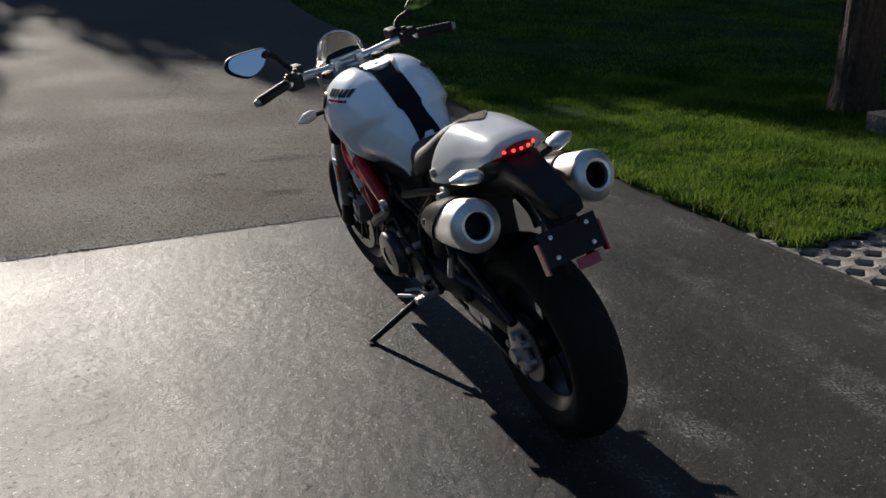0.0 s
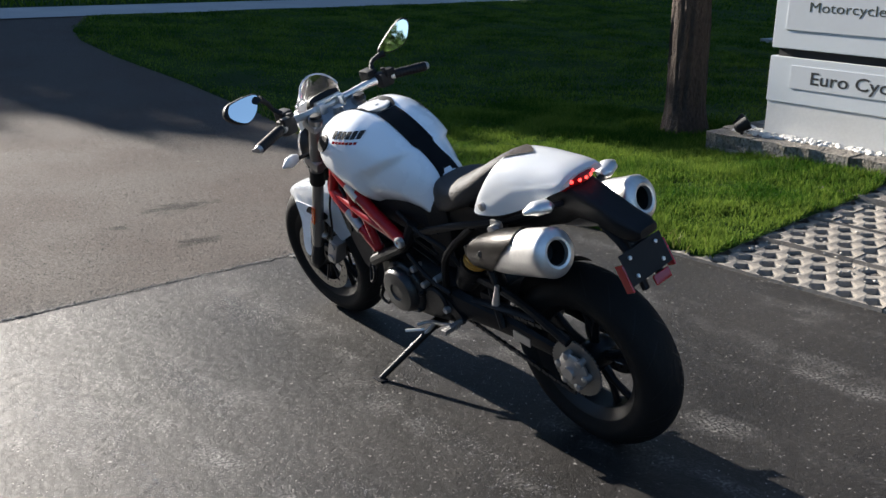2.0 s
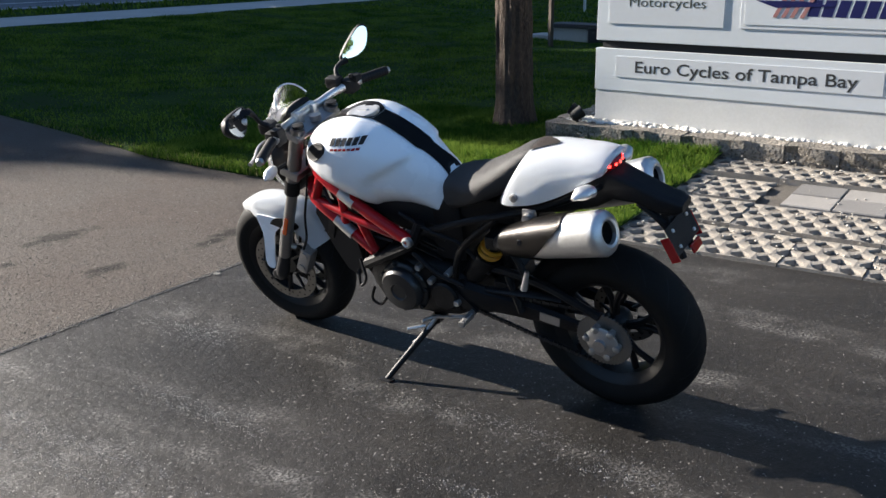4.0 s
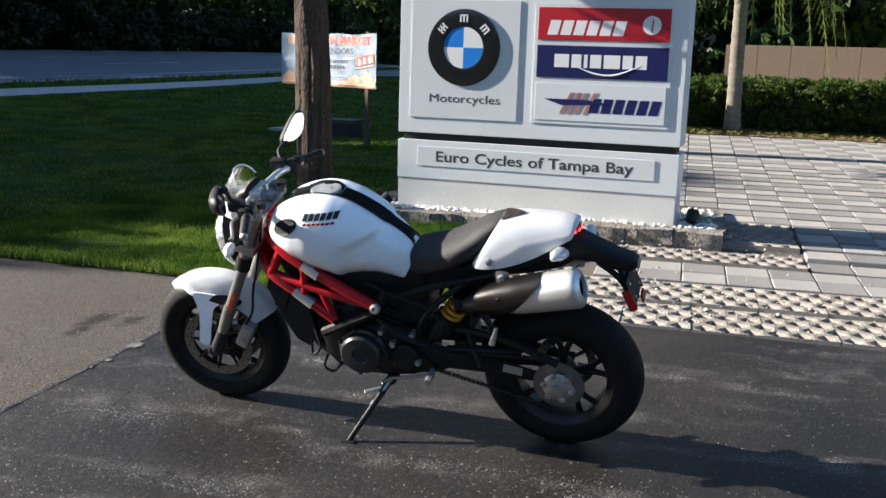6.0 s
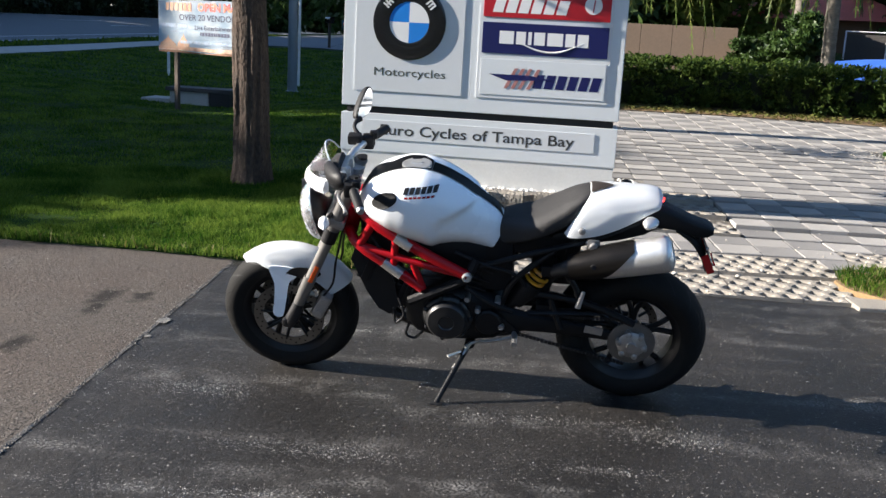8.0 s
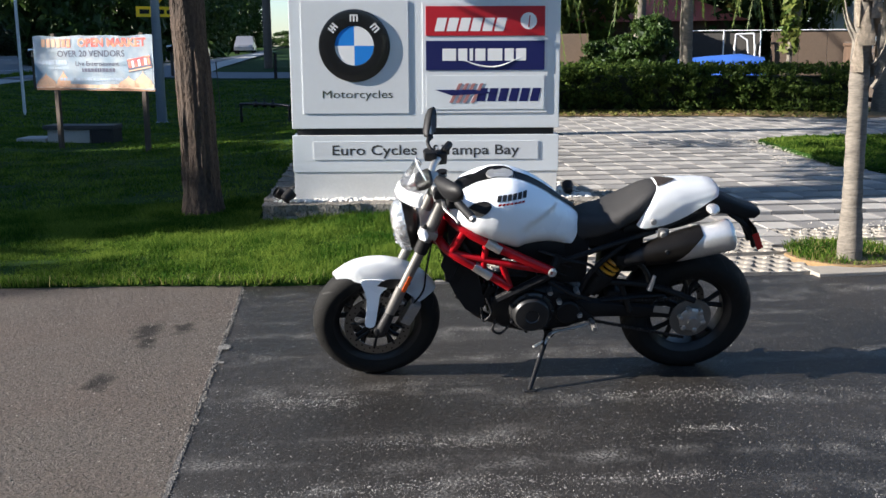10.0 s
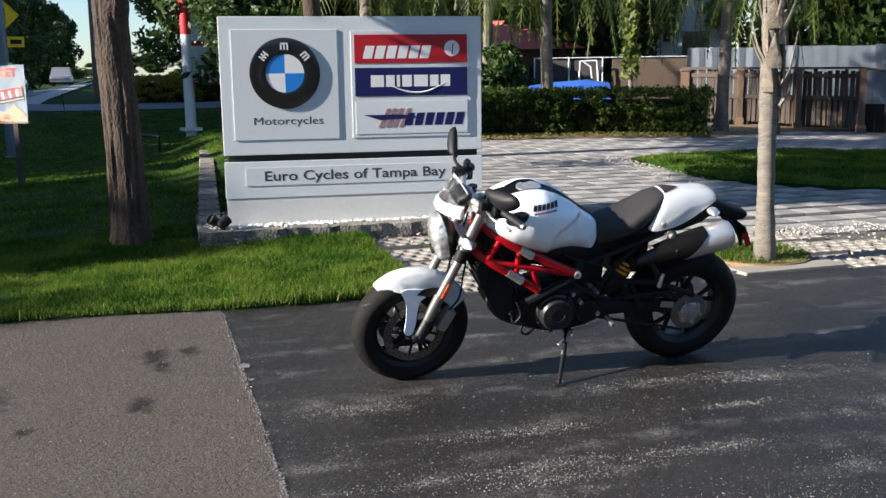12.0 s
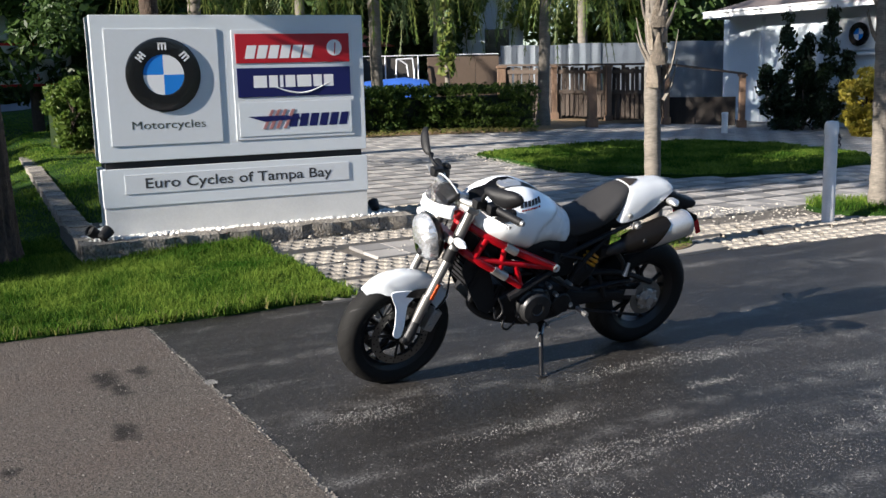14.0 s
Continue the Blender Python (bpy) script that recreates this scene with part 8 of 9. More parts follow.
for x, z, w, h, mat in ((0.12, 1.275, 0.64, 0.055, BAN_BLUE), (-0.78, 1.39, 0.56, 0.07, BAN_FAINT), (-0.72, 1.3, 0.3, 0.03, BAN_FAINT), (-0.02, 1.135, 1.25, 0.045, BAN_FAINT)):
    # a broken line of small bars, where the print cannot be read
    a = x - w / 2
    while a < x + w / 2 - 0.02:
        k = 0.025 + 0.03 * (math.sin(a * 91 + z * 37) * 0.5 + 0.5)
        bm = bmesh.new()
        box(bm, (k, 0.001, h), (a + k / 2, -0.0093, z))
        part("print_bar", bm, mat, banner)
        a += k + 0.012
for k in range(6):
    bm = bmesh.new()
    box(bm, (0.075, 0.001, 0.12 + 0.01 * (k % 2)), (-0.94 + 0.1 * k, -0.0093, 1.685))
    part("print_bar", bm, BAN_RED if k > 3 else BAN_ORANGE, banner)
bm = bmesh.new()
prism(bm, [(-bw / 2 + 0.01, 1.0), (bw / 2 - 0.01, 1.0), (bw / 2 - 0.01, 1.06), (0.6, 1.07), (0.1, 1.05), (-0.5, 1.065), (-bw / 2 + 0.01, 1.055)], 0.001, lambda a, b, d: (a, -0.0075 - d, b))
part("printed_ground", bm, BAN_SAND, banner, "sandy printed strip")
for x, w, h in ((-0.93, 0.4, 0.17), (-0.58, 0.3, 0.2), (0.68, 0.4, 0.14), (0.95, 0.36, 0.2)):
    bm = bmesh.new()
    prism(bm, [(x - w / 2, 1.02), (x + w / 2, 1.02), (x + w / 2 - 0.02, 1.02 + h * 0.45), (x + 0.02, 1.02 + h), (x, 1.02 + h * 1.25), (x - 0.02, 1.02 + h), (x - w / 2 + 0.02, 1.02 + h * 0.45)], 0.001, lambda a, b, d: (a, -0.0085 - d, b))
    part("printed_tent", bm, BAN_ORANGE, banner, "orange printed tent shape")
bt = Matrix.Translation((0.9, -0.01, 1.37)) @ pose(0, 0, 0, 0, -9, 0)
bm = bmesh.new()
box(bm, (0.44, 0.001, 0.19), (0, 0, 0), 0)
bmesh.ops.transform(bm, matrix=bt, verts=bm.verts)
badge = part("badge", bm, BAN_BLUE, banner, "dark printed badge with red and pale stripes")
for k in range(7):
    bm = bmesh.new()
    box(bm, (0.045, 0.001, 0.1), (-0.18 + 0.06 * k, -0.001, 0.015))
    bmesh.ops.transform(bm, matrix=bt, verts=bm.verts)
    part("stripe", bm, WHITE_ENAMEL if k % 2 else BAN_RED, badge)
for z in (0.085, -0.075):
    bm = bmesh.new()
    box(bm, (0.43, 0.001, 0.02), (0, -0.001, z))
    bmesh.ops.transform(bm, matrix=bt, verts=bm.verts)
    part("stripe", bm, BAN_RED if z > 0 else BAN_ORANGE, badge)

# low concrete box in the grass, with a dark lid
box_thing = thing("utility_box", Matrix.Translation(on_ground(9.0, 14.2)) @ pose(0, 0, 0, 0, 0, -90 + 22), "low concrete ground box with a dark lid on the grass", "utility box")
bm = bmesh.new()
box(bm, (1.2, 0.5, 0.07), (0.12, 0, 0.29), 0.012)
part("lid", bm, surf("lid_dark", (0.05, 0.05, 0.05), 0.8, bump=(60, 0.3)), box_thing, "dark lid")
bm = bmesh.new()
box(bm, (0.72, 0.4, 0.26), (-0.06, 0, 0.125), 0.01)
part("wall", bm, CONCRETE, box_thing, "pale concrete side")
bm = bmesh.new()
box(bm, (0.38, 0.48, 0.27), (0.52, 0, 0.125), 0.015)
part("end_box", bm, surf("box_dark", (0.02, 0.02, 0.021), 0.8, bump=(60, 0.3)), box_thing, "dark end box")
bm = bmesh.new()
box(bm, (0.5, 0.55, 0.12), (-0.7, 0.05, 0.05), 0.012)
part("slab", bm, CONCRETE, box_thing, "pale concrete slab")

# white plate on a thin post beside the road
plate_sign = thing("road_plate", Matrix.Translation(on_ground(13.4, 19.7)) @ pose(0, 0, 0, 0, 0, -45), "white rectangular road plate on a thin grey post", "road sign")
bm = bmesh.new()
tube(bm, [(0, 0, -0.1), (0, 0, 3.6)], 0.035, 8)
part("post", bm, METAL_GREY, plate_sign, "thin grey post")
bm = bmesh.new()
box(bm, (0.6, 0.012, 0.75), (0, -0.045, 3.3), 0.006)
part("plate", bm, WHITE_ENAMEL, plate_sign, "white plate")
bm = bmesh.new()
for z, w in ((3.45, 0.36), (3.3, 0.42), (3.16, 0.34)):
    box(bm, (w, 0.004, 0.07), (0, -0.054, z))
part("print_bar", bm, LETTER_DARK, plate_sign, "dark unreadable lines")

# tapered steel street lamp pole
lamp = thing("street_lamp", Matrix.Translation(on_ground(13.65, 16.0)) @ pose(0, 0, 0, 0, 0, 30) @ pose(0, 0, 0, 0, -2.0, 0), "tall tapered blue-grey steel lamp pole on the lawn", "street lamp")
LAMP_STEEL = surf("lamp_pole_steel", (0.2, 0.24, 0.3), 0.4, 0.4, grain=(40, 0.06), blotch=(4, 0.12), bump=(60, 0.05), stretch=(1, 1, 0.3))
bm = bmesh.new()
lathe(bm, [(0.112, -0.1), (0.11, 0.3), (0.085, 3.5), (0.06, 8.0), (0.001, 8.0)], 24, "z")
part("pole", bm, LAMP_STEEL, lamp)
bm = bmesh.new()
lathe(bm, [(0.15, -0.05), (0.15, 0.03), (0.118, 0.05), (0.11, 0.05)], 24, "z")
part("base_ring", bm, LAMP_STEEL, lamp)
bm = bmesh.new()
tube(bm, [(0, 0, 7.8), (0.4, 0, 8.3), (1.6, 0, 8.5)], 0.035, 10, 5)
part("arm", bm, LAMP_STEEL, lamp)
bm = bmesh.new()
box(bm, (0.7, 0.28, 0.14), (1.85, 0, 8.49), 0.05)
part("lamp_head", bm, LAMP_STEEL, lamp)

# yellow warning sign on its own post behind the lamp pole
post = thing("warning_sign", Matrix.Translation(on_ground(15.3, 17.22)) @ pose(0, 0, 0, 0, 0, -48), "yellow diamond warning sign on a thin grey post", "road sign")
bm = bmesh.new()
box(bm, (0.06, 0.05, 3.8), (0, 0, 1.85), 0.008)
part("post", bm, METAL_GREY, post, "grey painted post")
bm = bmesh.new()
box(bm, (0.62, 0.01, 0.62), (0, -0.035, 3.1), 0.03, Matrix())
bmesh.ops.rotate(bm, cent=(0, -0.035, 3.1), matrix=Matrix.Rotation(radians(45), 3, "Y"), verts=bm.verts)
part("diamond", bm, YELLOW_SIGN, post)
bm = bmesh.new()
box(bm, (1.0, 0.01, 0.24), (0, -0.035, 2.5), 0.004)
plate_ = part("plate", bm, YELLOW_SIGN, post)
for a, w in ((-0.42, 0.22), (-0.16, 0.3), (0.2, 0.24)):
    bm = bmesh.new()
    box(bm, (w, 0.004, 0.1), (a + w / 2, -0.042, 2.5))
    part("print_bar", bm, BLACK_GLOSS, plate_)
bm = bmesh.new()
box(bm, (0.07, 0.004, 0.34), (0.1, -0.042, 3.08), 0.002)
box(bm, (0.3, 0.004, 0.08), (-0.04, -0.0425, 3.1), 0.002)
part("symbol", bm, BLACK_GLOSS, post)

pole = thing("utility_pole", Matrix.Translation(on_ground(38.1, 28.4)), "tall brown wooden utility pole beside the street", "utility pole")
bm = bmesh.new()
tube(bm, [(0, 0, -0.3), (0, 0, 5), (0, 0, 11.5)], [0.22, 0.19, 0.14], 12, 3)
part("pole", bm, surf("pole_wood", (0.16, 0.125, 0.1), 0.9, grain=(30, 0.2), blotch=(4, 0.2), bump=(40, 0.5), stretch=(1, 1, 0.2)), pole)
bm = bmesh.new()
box(bm, (0.12, 2.4, 0.14), (0, 0, 10.8))
part("crossarm", bm, WOOD_POST, pole)

# post boxes along the street
def post_box(x, y, turn):
    t = thing("mailbox", Matrix.Translation(on_ground(x, y)) @ pose(0, 0, 0, 0, 0, turn), "dark rounded mailbox on a post beside the street", "mailbox", "mailboxes")
    bm = bmesh.new()
    box(bm, (0.1, 0.1, 1.15), (0, 0, 0.5), 0.01)
    part("post", bm, WOOD_POST, t)
    bm = bmesh.new()
    prism(bm, [(-0.12, 0), (0.12, 0), (0.12, 0.16)] + [(0.12 * math.cos(a), 0.16 + 0.12 * math.sin(a)) for a in np.linspace(0.3, math.pi - 0.3, 7)] + [(-0.12, 0.16)], 0.52, lambda a, b, d: (d - 0.26, a, 1.06 + b))
    part("box", bm, BLACK_GLOSS, t)


post_box(21.11, 26.82, 60)
post_box(29.87, 27.93, 60)
marker = thing("marker_post", Matrix.Translation(on_ground(30.95, 23.63)), "thin dark marker post at the path", "post")
bm = bmesh.new()
box(bm, (0.1, 0.1, 1.15), (0, 0, 0.5), 0.01)
part("stem", bm, DECK_SHADE_DARK_WOOD, marker)
stake = thing("marker_stake", Matrix.Translation(on_ground(17.4, 17.05)), "thin weathered stake standing in the lawn", "post")
bm = bmesh.new()
tube(bm, [(0, 0, -0.05), (0.0, 0.02, 0.6), (-0.02, 0.05, 1.3)], 0.01, 8)
part("rod", bm, WOOD_POST, stake)
bm = bmesh.new()
tube(bm, [(-0.012, 0.04, 1.02), (-0.02, 0.05, 1.32)], 0.016, 8)
part("cap", bm, WOOD_POST, stake, "dark cap")

# reader board
board = thing("reader_board", pose(21.6, 14.47, 0.2, 0, 0, -46), "white changeable-letter sign board with red trim on white posts", "sign")
RED_TRIM = plain("red_trim", (0.55, 0.02, 0.03), 0.4)
for x in (-1.2, 1.2):
    bm = bmesh.new()
    tube(bm, [(x, 0, -0.4), (x, 0, 2.65)], 0.15, 16)
    shaft = part("post", bm, WHITE_ENAMEL, board, "white round post")
    bm = bmesh.new()
    tube(bm, [(x, 0, 2.65), (x, 0, 3.6)], 0.155, 16)
    part("post_head", bm, RED_TRIM, shaft, "red painted post head")
    bm = bmesh.new()
    box(bm, (0.5, 0.5, 0.1), (x, 0, 0.05), 0.015)
    part("post_foot", bm, WHITE_ENAMEL, shaft, "square white post foot")
bm = bmesh.new()
box(bm, (2.2, 0.22, 1.02), (0, 0, 1.84), 0.02)
part("panel", bm, SIGN_PANEL, board, "white letter panel")
for z in (1.31, 2.38):
    bm = bmesh.new()
    box(bm, (2.22, 0.25, 0.07), (0, 0, z), 0.01)
    part("trim", bm, RED_TRIM, board, "red trim strip")
for k, (txt, z, w) in enumerate((("RETURN", 2.0, 0.45), ("INTO YOUR KITCHEN", 1.77, 1.27), ("COLORS", 1.52, 0.6), ("$35", 1.52, 0.28))):
    writing("lettering", txt, 0.2, pose((0.03, 0.08, -0.3, 0.25)[k], -0.115, z, 90, 0, 0), RED_TRIM if k == 3 else LETTER_DARK, board, 0.004, 0.004, w, "black changeable letters")

# a white cabinet panel over the board's lower one
bm = bmesh.new()
box(bm, (2.2, 0.3, 0.75), (0, 0, 2.85), 0.03)
part("top_cabinet", bm, SIGN_PANEL, board, "white lamp cabinet")
# lawn towards a side path beyond the hedge's end
sheet("side_lawn", SOIL, np.linspace(0.6, 3.1, 8), lambda n: (15.2, 35.4), 0.03, "green lawn beside the hedge's end", "lawn")
blades("far_lawn_grass", 60000, (0.7, 15.4, 13.5, 34), lambda n, u: n > 3.05 or u > 15.4, 0.05, 0.016, GRASS, "short green grass on the far lawn", 44)
sheet("side_path", ROAD, np.linspace(-5.0, 10.4, 16), lambda n: (35.2, 39.7), 0.05, "blue-grey asphalt side path beyond the lawn", "path")
sheet("street_walk", CONCRETE, np.linspace(9.2, 10.4, 4), lambda n: (39.7, 90), 0.05, "pale concrete walk beside the street", "sidewalk")
hedge_run(plan(N0 - 5.3, 41.2), plan(N0 - 2.6, 40.2), 71, leaf=LEAF_YELLOW, label="clipped yellow-green hedge beside the path")

# bollards
bol = thing("bollard", Matrix.Translation(on_ground(4.36, -0.08)), "pale grey metal pipe bollard with domed cap", "bollard", "bollards")
bm = bmesh.new()
lathe(bm, [(0.062, -0.05), (0.06, 0.0), (0.06, 0.86), (0.001, 0.86)], 20, "z")
part("pipe", bm, METAL_GREY, bol)
bm = bmesh.new()
lathe(bm, [(0.066, 0.85), (0.067, 0.93), (0.055, 0.965), (0.001, 0.975)], 20, "z")
part("cap", bm, METAL_GREY, bol)
bm = bmesh.new()
for k in range(4):
    lathe(bm, [(0.02, -0.006), (0.026, 0.0), (0.02, 0.006), (0.014, 0.0)], 10, "x" if k % 2 else "y", (0, -0.075, 0.83 - 0.03 * k), closed=True)
part("chain", bm, ENGINE, bol, "short rusty chain")
c = copy_thing(bol, Matrix.Translation(on_ground(14.13, -2.02)))
c.scale = (1.0, 1.0, 0.42)

# grass round the palm at the lot's edge
bm = bmesh.new()
lathe(bm, [(0.55, -0.01), (0.5, 0.02), (0.25, 0.04), (0.01, 0.045)], 20, "z")
ob = part("palm_bed", bm, SOIL)
ob.matrix_basis = Matrix.Translation(plan(6.1, 0.72))
tagged(ob, "small round bed of grass at the palm", "lawn", kind="structure")
blades("palm_bed_grass", 2600, (-3.6, -2.5, 0.2, 1.25), lambda n, u: ((n + 3.05) / 0.52) ** 2 + ((u - 0.72) / 0.52) ** 2 < 1, 0.09, 0.004, GRASS, "green tufts round the palm", 17, 0.02)

# dark water pipe with valves standing on the lawn
pipe = thing("water_pipe", pose(0, 0, 0.19), "dark backflow pipe with valves on the lawn", "pipe")
bm = bmesh.new()
tube(bm, [(11.9, 11.7, 0), (11.9, 11.7, 0.3), (11.93, 11.8, 0.36), (12.15, 12.85, 0.36), (12.18, 12.95, 0.3), (12.18, 12.95, 0)], 0.028, 10, 4)
part("pipe_run", bm, ENGINE, pipe)
for k in (0.3, 0.5, 0.72):
    c = Vector((11.93, 11.8, 0.36)).lerp(Vector((12.15, 12.85, 0.36)), k)
    bm = bmesh.new()
    bmesh.ops.create_icosphere(bm, subdivisions=2, radius=0.06)
    bmesh.ops.translate(bm, vec=c, verts=bm.verts)
    tube(bm, [c, c + Vector((0, 0, 0.11))], 0.015, 8)
    part("valve", bm, ENGINE, pipe)

# black spot lamps in the bed
spot = thing("spot_lamp", pose(4.47, 4.33, 0.18, 0, 0, 20), "small black garden spotlight on a stake", "spotlight", "sign spotlights")
bm = bmesh.new()
tube(bm, [(0, 0, 0), (0, 0, 0.07)], 0.012, 8)
part("stake", bm, PLASTIC, spot)
bm = bmesh.new()
vs = lathe(bm, [(0.022, -0.06), (0.04, -0.045), (0.05, 0.02), (0.052, 0.05), (0.044, 0.05), (0.04, 0.03), (0.001, 0.025)], 20, "x")
bmesh.ops.transform(bm, matrix=Matrix.Translation((0, 0, 0.1)) @ pose(0, 0, 0, 0, -35, 0), verts=vs)
part("lamp_head", bm, PLASTIC, spot)
copy_thing(spot, pose(3.1, 6.5, 0.18, 0, 0, -30))
copy_thing(spot, pose(3.17, 6.62, 0.18, 0, 0, 140))

# ---- deck fence, metal fence and buildings past the paving ----
fence = thing("deck_fence", pose(0, 0, 0), "weathered brown plank fence of a raised deck", "fence")
pl = slab(0.094, 0.022, 1.0, 0.004)
bmesh.ops.translate(pl, vec=(0, 0, 1.0), verts=pl.verts)
plank_me = mesh_of("plank", pl, 0)
plank_me.materials.append(FENCE_WOOD)


def deck_post(p, top, w):
    """A boxed post with a collar at its foot and a flat cap."""
    bm = bmesh.new()
    z0 = on_ground(p.x, p.y).z
    box(bm, (w, w, top - z0 + 0.1), (p.x, p.y, (top + z0 - 0.1) / 2), 0.008)
    box(bm, (w + 0.05, w + 0.05, 0.05), (p.x, p.y, top - 0.01), 0.008)
    box(bm, (w + 0.06, w + 0.06, 0.16), (p.x, p.y, z0 + 0.08), 0.01)
    part("post", bm, POST_WOOD, fence, "brown boxed timber post")


DECK = ((Vector((19.0, 1.98, 1.70)), Vector((16.9, -1.5, 1.63)), 0.0), (Vector((16.9, -1.5, 1.63)), Vector((16.0, -2.95, 1.38)), 1.0))
for a, b, bare in DECK:
    d = Vector((b.x - a.x, b.y - a.y, 0))
    count, turn = int(d.length / 0.112), math.degrees(math.atan2(d.y, d.x)) - 90
    for i in range(0 if bare else count):
        p = a.lerp(b, (i + 0.5) / count)
        z0 = on_ground(p.x, p.y).z + 0.1
        if r7.random() < 0.03:
            continue
        ob = new("plank", plank_me)
        ob.matrix_basis = pose(p.x, p.y, z0, r7.uniform(-1.2, 1.2), 0, turn) @ Matrix.Diagonal((1, r7.uniform(0.75, 1.05), (p.z - z0) * r7.uniform(0.93, 0.99), 1))
        ob.parent = fence
    for k in ((0.0, 0.34, 0.67, 1.0) if not bare else (0.97,)):
        p = a.lerp(b, k) - Vector((0.09, 0.02, 0))
        deck_post(p, p.z - 0.03, 0.12 if k else 0.19)
    for z, w, h in ((0.0, 0.16, 0.045), (-0.16, 0.05, 0.09), (-0.62, 0.05, 0.09)):
        bm = bmesh.new()
        box(bm, (w, (b - a).length + 0.05, h), (0, 0, 0), 0.006)
        mid = (a + b) / 2
        bmesh.ops.transform(bm, matrix=pose(mid.x - (0.03 if z else 0.05), mid.y, mid.z + z, math.degrees(math.atan2(b.z - a.z, d.length)), 0, turn), verts=bm.verts)
        if z == 0.0 or not bare:
            part("hand_rail" if z == 0.0 else "rail", bm, FENCE_WOOD, fence)
    # dark sheet for the shade behind the planks; a low panel at the bare rail
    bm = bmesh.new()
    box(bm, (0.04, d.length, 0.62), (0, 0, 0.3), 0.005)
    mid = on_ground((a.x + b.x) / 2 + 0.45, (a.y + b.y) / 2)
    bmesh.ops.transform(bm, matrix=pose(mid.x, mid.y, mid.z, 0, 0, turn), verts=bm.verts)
    part("deck_skirt", bm, DECK_SHADE_DARK_WOOD, fence, "dark boarding: shade behind the planks, low panel behind the bare rail")
deck_post(Vector((15.2, 0.4, 0)), 1.5, 0.17)

mf = thing("metal_fence", drawn(0.8) @ pose(26.8, -2.2, 0, 0, 0, 4), "pale corrugated metal fence", "fence")
for k in range(8):
    bm = bmesh.new()
    top = 2.35 + 0.02 * (k % 3)
    rows = [[(0.006 * (k % 2) + (0.03 if k > 4 else 0.006) * (1 if (i // 2) % 2 else -1), -5 + 0.1 * i, z) for z in (0, top)] for i in range(11 * k, 11 * k + 12)]
    loft(bm, rows, cap=False, closed=False)
    bmesh.ops.solidify(bm, geom=bm.faces[:], thickness=0.004)
    part("sheet", bm, CORRUGATED, mf)
for z in (0.5, 1.9):
    bm = bmesh.new()
    box(bm, (0.05, 8.8, 0.08), (0.08, -0.6, z), 0.005)
    part("rail", bm, FENCE_WOOD, mf, "brown timber rail")

shop = thing("shop_building", pose(0, 0, 0), "pale blue-white painted shop with dark shingle roof", "building")
W0, W1, W2, W3 = Vector((19.4, -3.55, 0)), Vector((17.75, -3.95, 0)), Vector((8.6, -8.6, 0)), Vector((24.0, -16.0, 0))
front = (W2 - W1).normalized()
front_turn = math.degrees(math.atan2(front.y, front.x))
out = Vector((front.y, -front.x, 0))
out = out if out.x < 0 else -out
EAVE = 2.62
bm = bmesh.new()
prism(bm, [tuple(q.xy) for q in (W0, W1, W2, Vector((14.0, -19.0, 0)), W3)], EAVE + 0.3, lambda a, b, d: (a, b, d - 0.2))
part("wall", bm, WALL_WHITE, shop)
bm = bmesh.new()
box(bm, (0.09, 0.09, EAVE - 0.1), (W1.x - 0.03, W1.y + 0.02, EAVE / 2 + 0.05), 0.01)
part("corner_board", bm, WALL_WHITE, shop, "pale corner board")
shop_at = lambda along_, off, z, turn=0.0: Matrix.Translation(W1 + front * along_ + out * off + Vector((0, 0, z))) @ pose(0, 0, 0, 0, 0, front_turn)
tip, far_tip, low_tip = W1 - front * 1.3 + out * 0.6, W0 + (W0 - W1) * 0.4 + out * 0.5, W2 + front * 0.5 + out * 0.55
bm = bmesh.new()
ridge_a, ridge_b = W1 + front * 2.6 - out * 3.6 + Vector((0, 0, 4.3)), W2 - out * 3.6 + Vector((0, 0, 4.3))
v = [bm.verts.new(q) for q in (tip + Vector((0, 0, EAVE + 0.16)), low_tip + Vector((0, 0, EAVE + 0.16)), ridge_b, ridge_a, far_tip - out * 7 + Vector((0, 0, EAVE + 0.16)), low_tip - out * 8 + Vector((0, 0, EAVE + 0.16)))]
for f in ((0, 1, 2, 3), (0, 3, 4), (3, 2, 5, 4), (1, 5, 2), (0, 4, 5, 1)):
    bm.faces.new([v[i] for i in f])
part("roof", bm, ROOF_DARK, shop, "dark grey shingle roof")
for a, b in ((tip, low_tip), (tip, far_tip - out * 7)):
    d = b - a
    bm = bmesh.new()
    box(bm, (d.length, 0.05, 0.13), (0, 0, 0), 0.008)
    box(bm, (d.length, 0.07, 0.05), (0, -0.03, 0.07), 0.008)
    bmesh.ops.transform(bm, matrix=Matrix.Translation((a + b) / 2 + Vector((0, 0, EAVE + 0.1))) @ pose(0, 0, 0, 0, 0, math.degrees(math.atan2(d.y, d.x))), verts=bm.verts)
    part("fascia", bm, WHITE_ENAMEL, shop, "white eaves board")
bm = bmesh.new()
box(bm, (3.0, 0.06, 0.66), (0, 0, 0), 0.01)
bmesh.ops.transform(bm, matrix=shop_at(3.65, 0.04, 2.13), verts=bm.verts)
board_ = part("wall_sign", bm, SIGN_PANEL, shop, "white wall sign board")
bm = bmesh.new()
box(bm, (3.0, 0.12, 0.05), (0, 0, 0), 0.01)
bmesh.ops.transform(bm, matrix=shop_at(3.65, 0.07, 1.72), verts=bm.verts)
part("ledge", bm, WHITE_ENAMEL, shop, "white ledge under the sign")
EM = shop_at(2.72, 0.1, 2.12)
bm = bmesh.new()
